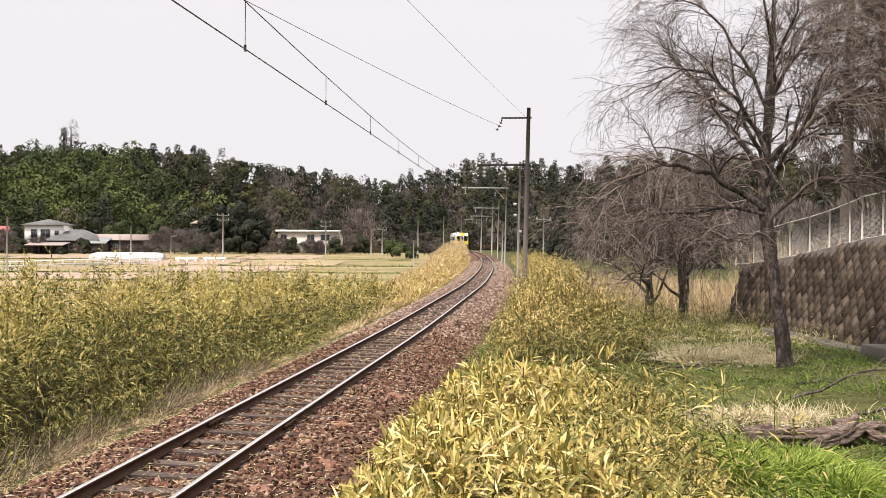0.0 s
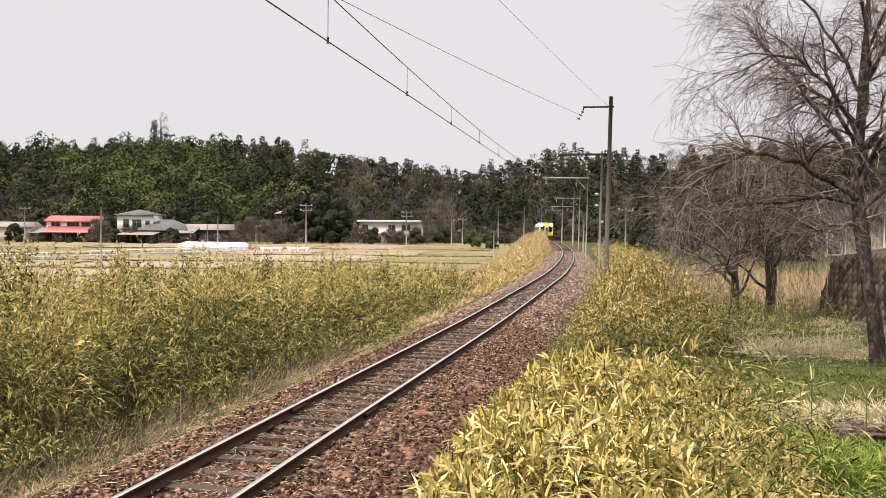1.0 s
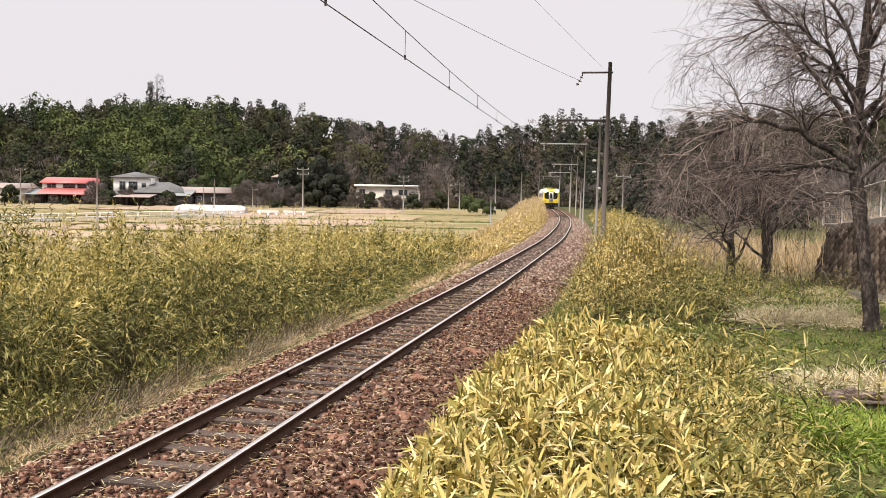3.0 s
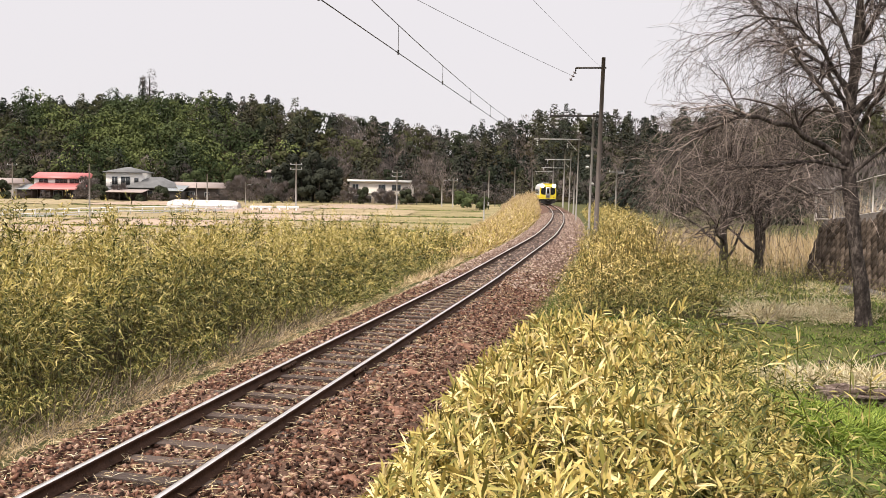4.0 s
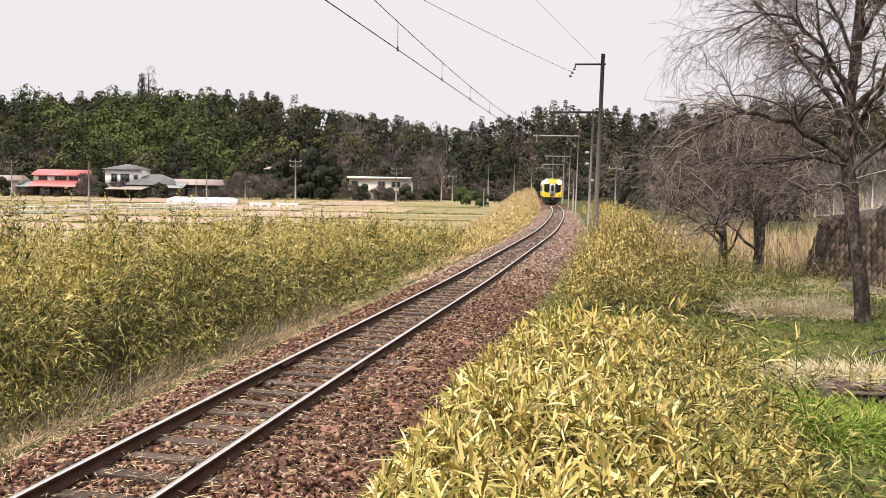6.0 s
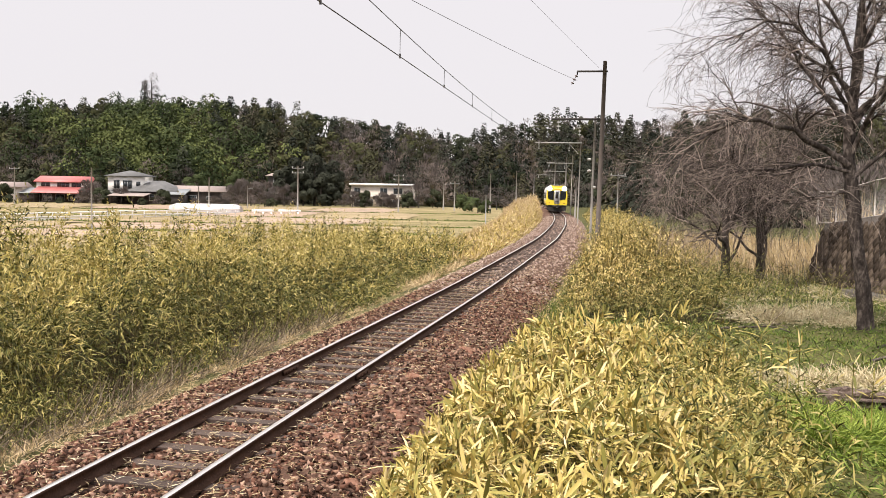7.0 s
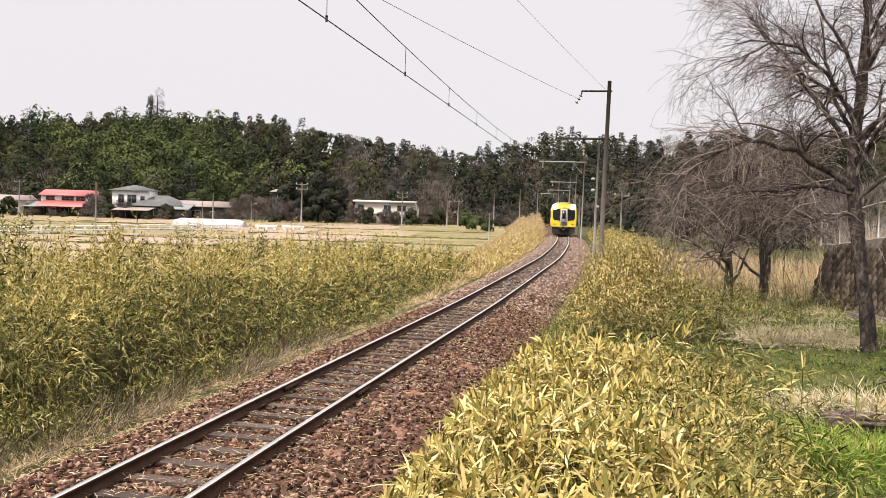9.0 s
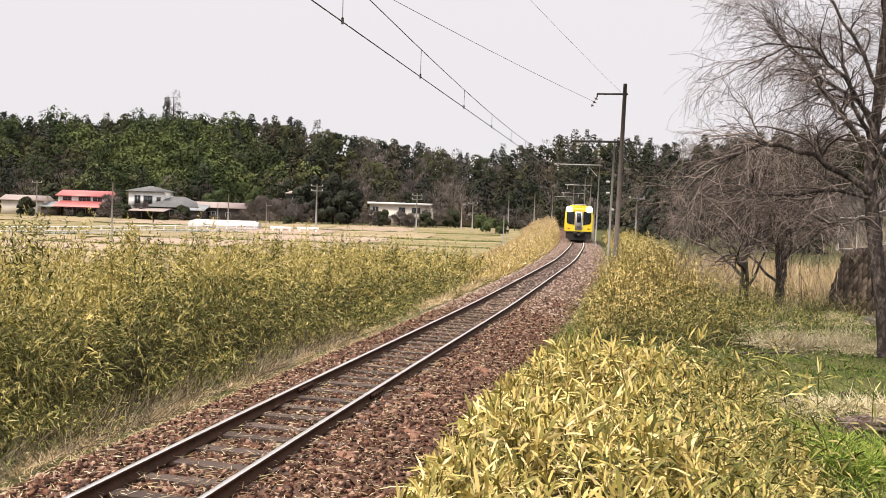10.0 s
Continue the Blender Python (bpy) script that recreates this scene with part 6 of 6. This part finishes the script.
POLE_G = "slim grey concrete utility pole at the field's edge"
utility_pole(-22.2, 140, 7.2, 2, "grey concrete utility pole with two cross arms")
utility_pole(-8.2, 160, 6.6, 2, "grey concrete utility pole with two cross arms")
utility_pole(-0.6, 185, 5.6, 0, POLE_G, True)
utility_pole(1.5, 178, 5.6, 1, POLE_G)
utility_pole(-29.9, 79, 5.3, 0, "plain thin grey post standing in the field", False, M_CONCRETE, 0.085)
utility_pole(-40.5, 160, 5.4, 0, POLE_G)
utility_pole(-42.3, 160, 3.9, 0, POLE_G, False, None, 0.08)
utility_pole(-35.0, 165, 4.2, 0, POLE_G, True, None, 0.08)
utility_pole(-76.0, 165, 6.8, 1, "grey concrete utility pole by the barn")
utility_pole(13.6, 184, 8.0, 0, POLE_G)
utility_pole(21.3, 230, 8.5, 0, POLE_G)
utility_pole(7.9, 170, 7.0, 0, POLE_G)
utility_pole(20.0, 110, 5.6, 1, "grey pole half hidden by twigs", True, None, 0.1)


def signal_post():
    x, y = 4.7, 112
    s = thing("railway_signal", x, y, float(ground_z(x, y)), "dark railway signal on a slim post above the reeds", "signal")
    part("post", Geo().rod((0, 0, -0.2), (0, 0, 4.6), 0.07, 8), M_STEEL, s)
    part("head", Geo().box(-0.22, 0.22, -0.12, 0.12, 3.5, 4.6), M_UNDER, s, "black signal head", bevel=0.03)
    for z in (3.75, 4.05, 4.35):
        part("hood", Geo().tubes(np.array([(0, -0.12, z), (0, -0.3, z + 0.01)]), np.array([0.1, 0.11]), 10), M_UNDER, s)


signal_post()


reseed(61)


# ---- bushes and single trees round the houses ----
def leafy_tree(x, y, height, width, mat, label, name="garden_tree", n=1500, leaf=0.5, low=0.15, sink=0.0, kind=2, group="", category="tree"):
    z = float(ground_z(x, y)) - sink
    tree = thing(name, x, y, z, label, category, rng.uniform(0, 360), group)
    part("trunk", Geo().tubes(np.array([(0, 0, -0.3), (0.05, 0, height * 0.4), (0, 0.05, height * 0.85)]), np.array([0.16, 0.12, 0.04]) * height / 6, 7), M_TRUNK, tree)
    g = Geo()
    for k in range(7):
        a = k * 2.4
        g.rod((0, 0, height * (0.25 + 0.08 * k)), (width * 0.6 * math.cos(a), width * 0.6 * math.sin(a), height * (0.35 + 0.09 * k)), 0.03 * height / 6, 4, 0, 0.01)
    part("limbs", g, M_TRUNK, tree)
    b, w, f = crown_cloud(kind, n)
    k = width / (0.2, 0.3, 0.45, 0.45)[kind]
    p = b * (k, k, 1) * (1, 1, height)
    p[:, 2] = np.maximum(p[:, 2], low * height)
    size = leaf * rng.uniform(0.5, 1.3, n)
    tagged(part("crown", Geo().leaves(p, w, size, size * (0.12 if mat is M_BARE else 0.6), 0.1, face=f), mat, tree), kind="stuff")
    return tree


for x, y, h, w in ((-33.0, 208, 10.5, 3.4), (-29.0, 206, 11, 3.6), (-25.6, 207, 9.8, 3.0), (-31, 203, 7.5, 3.2), (-27, 202, 7.0, 3.0), (-35.5, 204, 8.5, 2.8), (-24.0, 203, 7.0, 2.0)):
    leafy_tree(x, y, h, w, M_CONIFER, "dense dark evergreen tree beside the long building", n=2600, leaf=0.6, low=0.06, group="dark evergreens by the building")
for x, y, h, w, m in ((-19.5, 195, 3.0, 1.6, M_BARE), (-16.8, 194, 3.4, 1.2, M_EVERGREEN), (-13.5, 196, 2.8, 1.6, M_BARE), (-8.2, 198, 3.2, 1.8, M_EVERGREEN), (-6.0, 200, 5.0, 2.4, M_BARE), (-3.0, 203, 4.0, 2.2, M_EVERGREEN),
                      (-40.0, 192, 5.0, 2.6, M_BARE), (-36.5, 190, 4.6, 2.4, M_BARE), (-43.8, 195, 4.0, 2.0, M_BARE), (-72.5, 192, 4.4, 2.4, M_BARE), (-70.0, 190, 3.2, 1.8, M_EVERGREEN), (-90.5, 192, 3.6, 1.8, M_EVERGREEN), (-57.5, 191, 3.0, 1.6, M_EVERGREEN),
                      (-43.0, 194, 5.0, 2.6, M_BARE), (-33.5, 194, 4.0, 2.0, M_BARE), (-74.5, 195, 3.6, 2.0, M_BARE), (-66.5, 192, 3.0, 1.6, M_BARE), (-11.5, 193, 2.4, 1.5, M_BARE), (-77.0, 206, 6.0, 2.6, M_EVERGREEN), (-56.0, 210, 6.5, 3.0, M_BAMBOO), (-47.0, 210, 7.0, 3.0, M_BAMBOO)):
    leafy_tree(x, y, h, w, m, "leafless grey garden tree" if m is M_BARE else "small green garden tree", n=1700 if m is M_BARE else 2000, leaf=0.75 if m is M_BARE else 0.5, group="garden trees", kind=3 if m is M_BARE else 2)
for x, y, h, w, m in ((3.5, 190, 3.0, 2.2, M_BAMBOO), (7.0, 195, 4.0, 4.0, M_BARE), (10.5, 196, 4.5, 4.5, M_BARE), (5.5, 165, 2.6, 2.4, M_BAMBOO), (15.0, 214, 5.5, 4.5, M_BARE)):
    leafy_tree(x, y, h, w, m, "round roadside shrub beyond the reeds", "shrub", n=1300, leaf=0.45, category="shrub")
for x, y, h, m in ((-88, 188, 1.3, M_EVERGREEN), (-84.5, 187, 1.0, M_BARE), (-80, 188, 1.4, M_BARE), (-77, 187, 1.1, M_EVERGREEN), (-73, 186, 1.6, M_BARE), (-69.5, 186, 1.9, M_BARE), (-60, 185, 1.3, M_EVERGREEN), (-57, 186, 1.7, M_BARE), (-50, 187, 1.4, M_BARE), (-46.5, 187, 1.8, M_BARE), (-43, 186, 2.1, M_BARE), (-39.5, 185, 2.4, M_BARE), (-35, 187, 1.6, M_EVERGREEN), (-31, 190, 1.5, M_BARE), (-22, 196, 1.6, M_BARE), (-15.5, 193, 1.9, M_BARE)):
    leafy_tree(x, y, h, h * 0.8, m, "low leafless shrub in the gardens" if m is M_BARE else "low dark green shrub in the gardens", "garden_shrub", n=520, leaf=0.4, low=0.05, group="garden shrubs", kind=3 if m is M_BARE else 2, category="shrub")
leafy_tree(-95.0, 302, 16, 3.0, M_BARE, "tall bare tree standing above the ridge", n=900, leaf=1.0)
leafy_tree(-97.5, 303, 14.5, 2.0, M_CONIFER, "dark conifer standing above the ridge", n=600, leaf=0.8, kind=0)

# ---- the walled bank behind the cherry trees ----
M_BLOCK = material("weathered_wall_block", [(0.3, (0.018, 0.014, 0.011)), (0.5, (0.06, 0.046, 0.036)), (0.7, (0.19, 0.148, 0.118))], 2.2, 0.95, 0, 1.0, 25, 0, 0.22, 0.05, 0, (1, 3.5, 1))
M_MORTAR = material("dark_joint_mortar", [(0.3, (0.05, 0.045, 0.04)), (0.7, (0.12, 0.105, 0.095))], 3, 0.95)
M_FOOTING = material("stained_concrete", [(0.25, (0.06, 0.052, 0.044)), (0.75, (0.17, 0.152, 0.132))], 1.2, 0.9, 0, 0.4)
M_MESH = plain("white_mesh_frame", (0.46, 0.42, 0.39), 0.6)
M_MESH_WIRE = plain("dull_mesh_wire", (0.3, 0.28, 0.26), 0.7)
WALL_Y0, WALL_Y1 = -14.0, 27.2


def wall_line(y):
    return 9.05 + 0.11 * max(0.0, y - 15.5)


def wall_top(y):
    return float(np.interp(y, [0, 15.5, 19.5, 20.2, 23, 27.2], [3.1, 3.05, 2.68, 2.6, 2.3, 1.95]))


def wall_foot(y):
    return float(np.interp(y, [0, 14, 23, 27], [0.9, 0.74, 0.42, 0.28]))


def build_bank_wall():
    wall = Geo()
    ys = np.linspace(WALL_Y0, WALL_Y1, 40)
    v = []
    for y in ys:
        x, z0, z1 = wall_line(y), wall_foot(y) - 0.3, wall_top(y)
        lean = 0.32 * (z1 - z0)
        v.append([(x, y, z0), (x + lean, y, z1), (x + lean + 0.3, y, z1 + 0.02), (x + lean + 0.6, y, z0)])
    v = np.array(v).reshape(-1, 3)
    k, i = np.meshgrid(np.arange(39), np.arange(4), indexing="ij")
    wall.add(v, np.stack([k * 4 + i, k * 4 + (i + 1) % 4, k * 4 + 4 + (i + 1) % 4, k * 4 + 4 + i], -1).reshape(-1, 4))
    n = len(v)
    wall.blocks.append((np.zeros((0, 3), np.float32), np.array([(0, 1, 2, 3), (n - 1, n - 2, n - 3, n - 4)], np.int32), 0))
    ob = tagged(part("wall_bank", wall, M_MORTAR), "sloping masonry retaining wall of diagonal brown-grey blocks", "wall", kind="structure")
    # concrete footing in stepped lengths
    for a, b, up in ((6.0, 15.9, 0.12), (15.95, 21.0, 0.1)):
        xm = wall_line((a + b) / 2)
        g = Geo().box(xm - 0.5, xm - 0.06, a, b, wall_foot(b) - 0.3, wall_foot((a + b) / 2) + up)
        tagged(part("concrete_footing", g, M_FOOTING, bevel=0.02), "stained concrete gutter kerb at the wall's foot", "kerb", kind="structure")
    return ob


bank_wall = build_bank_wall()


def build_mesh_fence():
    spots = [(12.0, 3.15), (14.0, 3.12), (15.6, 3.08), (16.4, 3.05), (18.3, 2.78), (19.3, 2.72), (19.9, 2.62), (21.0, 2.48), (22.2, 2.35), (23.6, 2.25), (25.0, 2.12), (26.6, 2.0)]
    f = thing("mesh_fence", 0, 0, 0, "white steel mesh fence stepping down along the wall's top", "fence")
    pts = [np.array([wall_line(y) + 0.32 * (z - wall_foot(y) + 0.3) + 0.12, y, z]) for y, z in spots]
    for p in pts:
        part("post", Geo().rod(p - (0, 0, 0.15), p + (0, 0, 0.95), 0.021, 7), M_MESH, f)
    for a, b in zip(pts[:-1], pts[1:]):
        for up in (0.03, 0.92):
            part("rail", Geo().rod(a + (0, 0, up), b + (0, 0, up), 0.013, 6), M_MESH, f)
        g = Geo()
        n = max(3, int(np.linalg.norm(b - a) / 0.11))
        d, h = (b - a) / n, 0.86
        for k in range(n * 2):
            for s in (-1, 1):
                t0 = a + d * (k / 2) + (0, 0, 0.05)
                t1 = t0 + s * d * 3.5 + (0, 0, h)
                over = np.clip(((t1 - a) @ d) / (d @ d), 0, n)
                f1 = ((over - k / 2) / (s * 3.5)) if abs(s) else 1
                if f1 > 0.05:
                    g.rod(t0, t0 + (t1 - t0) * min(f1, 1), 0.0026, 3)
        part("mesh_panel", g, M_MESH_WIRE, f, "diamond wire mesh")


build_mesh_fence()
gate = thing("mesh_gate", 11.0, 26.95, 1.95, "pale wire mesh panel on the end of the wall", "fence")
part("frame", Geo().rod((-0.35, 0, 0), (-0.35, 0, 0.95), 0.03, 6).rod((0.65, 0, 0), (0.65, 0, 0.95), 0.03, 6).rod((-0.35, 0, 0.93), (0.65, 0, 0.93), 0.025, 6).rod((-0.35, 0, 0.05), (0.65, 0, 0.05), 0.025, 6), M_MESH, gate)
g = Geo()
for k in range(14):
    g.rod((-0.35 + k * 0.075, 0, 0.05), (-0.35 + k * 0.075, 0, 0.93), 0.0035, 3).rod((-0.35, 0, 0.05 + k * 0.066), (0.65, 0, 0.05 + k * 0.066), 0.0035, 3)
part("mesh_panel", g, M_MESH_WIRE, gate)


def drooping_cedar(x, y, height, width, label):
    z = float(ground_z(x, y))
    tree = thing("cedar_tree", x, y, z, label, "tree", group="conifers above the wall")
    part("trunk", Geo().tubes(np.array([(0, 0, -0.4), (0.1, 0, height * 0.5), (0, 0, height)]), np.array([0.2, 0.14, 0.04]), 9), M_TRUNK, tree, smooth=True)
    n = 46
    t = np.linspace(0.3, 0.97, n)
    a = np.arange(n) * 2.4
    st = np.stack([0 * t, 0 * t, t * height], -1)
    way = np.stack([np.cos(a), np.sin(a), np.full(n, 0.15)], -1)
    p = grow(st, way, width * (1.1 - t) * rng.uniform(0.7, 1.2, n), 7, 0.12, 0.2)
    r = np.linspace(0.05, 0.012, 7)[None] * np.ones((n, 1))
    tagged(part("bough_mass", Geo().tubes(p, r, 4), M_TRUNK, tree), kind="stuff")
    q, w, _, _ = sprout(p, r, 190, 0.18)
    m = len(q)
    q = q + rng.normal(size=(m, 3)) * 0.1
    tagged(part("foliage", Geo().leaves(q, turned_away(w, 0.5) - (0, 0, 0.4), rng.uniform(0.2, 0.5, m), rng.uniform(0.012, 0.04, m), 0.5), M_CEDAR, tree), kind="stuff")


M_CEDAR = material("cedar_foliage", [(0.1, (0.013, 0.011, 0.008)), (0.5, (0.046, 0.036, 0.024)), (0.9, (0.17, 0.125, 0.085))], 0.4, 0.8, 0, 0, 6, 0.5)
for x, y, h, w in ((14.5, 28.0, 14, 2.0), (17.6, 30.5, 15, 2.6), (18.0, 27.0, 13, 2.6), (20.0, 36.0, 15, 3.2), (22.5, 33, 15, 4.0), (22.5, 28.0, 14, 4.0)):
    drooping_cedar(x, y, h, w, "tall dark conifer with drooping brownish-green boughs")

# ---- log and fallen branches on the grass ----
M_LOG = material("split_weathered_log", [(0.3, (0.03, 0.02, 0.016)), (0.48, (0.14, 0.1, 0.082)), (0.68, (0.46, 0.37, 0.32))], 5, 0.95, 0, 1.0, 30, 0, 0, 0.2, 0, (0.6, 7, 7))


def rough_log(parent, a, b, r0, r1, mat, name, label="", twist=0.5, sides=26, rough=0.27):
    n = 26
    groove = rng.normal(size=sides) * rough
    t = np.linspace(0, 1, n)
    axis = np.array(a)[None] * (1 - t)[:, None] + np.array(b)[None] * t[:, None]
    axis[:, 2] += 0.02 * np.sin(t * 7)
    d = np.array(b) - np.array(a)
    d = d / np.linalg.norm(d)
    u = np.cross(d, (0, 0, 1))
    u /= np.linalg.norm(u)
    w = np.cross(u, d)
    v = []
    for k in range(n):
        for s in range(sides):
            q = 2 * math.pi * s / sides + twist * t[k]
            ridge = 1 + groove[s] + rough * 0.5 * math.sin(s * 0.9 + 1.7 * math.sin(k * 0.45)) + rng.normal() * rough * 0.3
            r = (r0 + (r1 - r0) * t[k]) * ridge
            v.append(axis[k] + (u * math.cos(q) + w * math.sin(q) * 0.85) * r)
    g = Geo().add(v, [(k * sides + s, k * sides + (s + 1) % sides, (k + 1) * sides + (s + 1) % sides, (k + 1) * sides + s) for k in range(n - 1) for s in range(sides)])
    for e in (0, n - 1):
        ring = np.array(v[e * sides:(e + 1) * sides])
        g.add(np.vstack([ring, ring.mean(0) + d * (0.03 if e == 0 else -0.03)]), [(s, (s + 1) % sides, sides) for s in range(sides)])
    return part(name, g, mat, parent, label)


reseed(62)
log = thing("fallen_log", 3.45, 8.25, float(ground_z(3.45, 8.25)) - 0.02, "split weathered grey-brown log lying on the grass", "log")
rough_log(log, (-0.1, 0, 0.1), (0.95, 0.1, 0.12), 0.12, 0.09, M_LOG, "trunk")
rough_log(log, (0.85, 0.16, 0.14), (1.35, 0.3, 0.13), 0.085, 0.07, M_LOG, "trunk")
rough_log(log, (0.42, -0.22, 0.03), (0.98, 0.02, 0.21), 0.05, 0.08, M_LOG, "splinter", "pale splintered slab")
rough_log(log, (1.28, -0.2, 0.04), (1.05, 0.05, 0.16), 0.045, 0.05, M_LOG, "splinter", "pale splintered slab")
for k, (x, y, ln, a) in enumerate(((4.3, 10.6, 1.0, 15), (5.0, 10.9, 1.3, 8), (5.2, 9.8, 0.9, -20), (5.6, 12.0, 1.4, 25), (3.9, 13.4, 1.1, 5))):
    stick = thing("fallen_branch", x, y, float(ground_z(x, y)) + 0.03, "bare fallen branch lying in the grass", "branch", a, "fallen branches on the grass")
    p = grow(np.array([(0.0, 0, 0.0)]), np.array([(1.0, 0, 0.25)]), np.array([ln]), 8, 0.16, 0.18)
    part("stick", Geo().tubes(p, np.linspace(0.02, 0.007, 8)[None], 6), M_BARK, stick)
    q, w, _, _ = sprout(p, np.ones((1, 8)), 4, 0.3)
    for one in grow(q, turned_away(w, 0.6), np.full(4, ln * 0.35), 5, 0.15, 0.2):
        part("side_twig", Geo().tubes(one, np.full(5, 0.005), 4), M_TWIG, stick)
stump = thing("snag", 4.55, 17.2, float(ground_z(4.55, 17.2)), "thin dark broken stump in the grass", "stump")
rough_log(stump, (0, 0, -0.1), (0.03, 0, 0.45), 0.05, 0.035, M_BARK, "stem", sides=9)
# ---- pieces that can be told apart ----
def build_wall_blocks():
    """Diagonal blocks on the part of the wall that shows."""
    forms = []
    for k in range(6):
        r = np.random.default_rng(100 + k)
        a = 0.185
        corners = np.array([(-a, 0), (0, -a), (a, 0), (0, a)]) * r.uniform(0.9, 1.0, (4, 1))
        v = [(0.02, p, q) for p, q in corners] + [(-0.02 - 0.03 * r.random(), p * 0.82, q * 0.82) for p, q in corners]
        forms.append(Geo().add(v, [(0, 1, 5, 4), (1, 2, 6, 5), (2, 3, 7, 6), (3, 0, 4, 7), (4, 5, 6, 7)]).mesh("wall_block", M_BLOCK))
    n = 0
    lean = math.degrees(math.atan(0.32))
    step = 0.2
    for row in range(15):
        for col in range(60):
            y = 13.4 + col * step * 2 + (row % 2) * step
            up = 0.2 + row * step * 0.94
            if y > WALL_Y1 - 0.1 or n >= 420:
                continue
            z = wall_foot(y) - 0.3 + up
            if z > wall_top(y) - 0.12:
                continue
            ob = new("wall_block", forms[(row * 7 + col * 3) % 6])
            ob.parent = bank_wall
            ob.matrix_basis = pose(wall_line(y) + 0.32 * up, y, z, 0, lean, 0)
            n += 1


build_wall_blocks()


def build_single_stones():
    """The stones nearest the bystander, one by one."""
    forms = []
    for k in range(8):
        v, f = stone_form(50 + k)
        forms.append(Geo().add(v * 0.085, f).mesh("stone", M_STONE_PIECE))
    for k in range(290):
        y = 7.0 + 3.2 * random.random()
        u = random.choice((random.uniform(-2.2, -0.7), random.uniform(0.72, 2.3), random.uniform(-0.45, 0.45)))
        p = beside(y, u)
        ob = new("stone", forms[k % 8])
        ob.parent = ballast
        ob.matrix_basis = pose(p[0], p[1], float(bed_z(u)) + 0.035 - 0.03 * (abs(u) < 1.1), *(random.uniform(0, 360) for _ in range(3)))


build_single_stones()


def build_single_leaves():
    """Large leaves of the near bush, one by one."""
    forms = []
    for k in range(6):
        ln = 0.18 + 0.018 * k
        forms.append(Geo().leaves(np.zeros((1, 3)), np.array([[1.0, 0, 0]]), ln, 0.0165, 0.25, True).mesh("leaf", M_SASA_PIECE))
    for k in range(290):
        y = random.uniform(3.6, 6.4)
        x = random.uniform(-0.6, 1.9)
        top, edge = near_canopy(np.array(x), np.array(y))
        if edge < 0.3:
            continue
        ob = new("leaf", forms[k % 6])
        ob.parent = near_bush
        ob.matrix_basis = pose(x + near_off[0], y + near_off[1], float(top) + near_off[2] - 0.02, random.uniform(-30, 30), random.uniform(-55, 15), random.uniform(0, 360))


build_single_leaves()

motions()
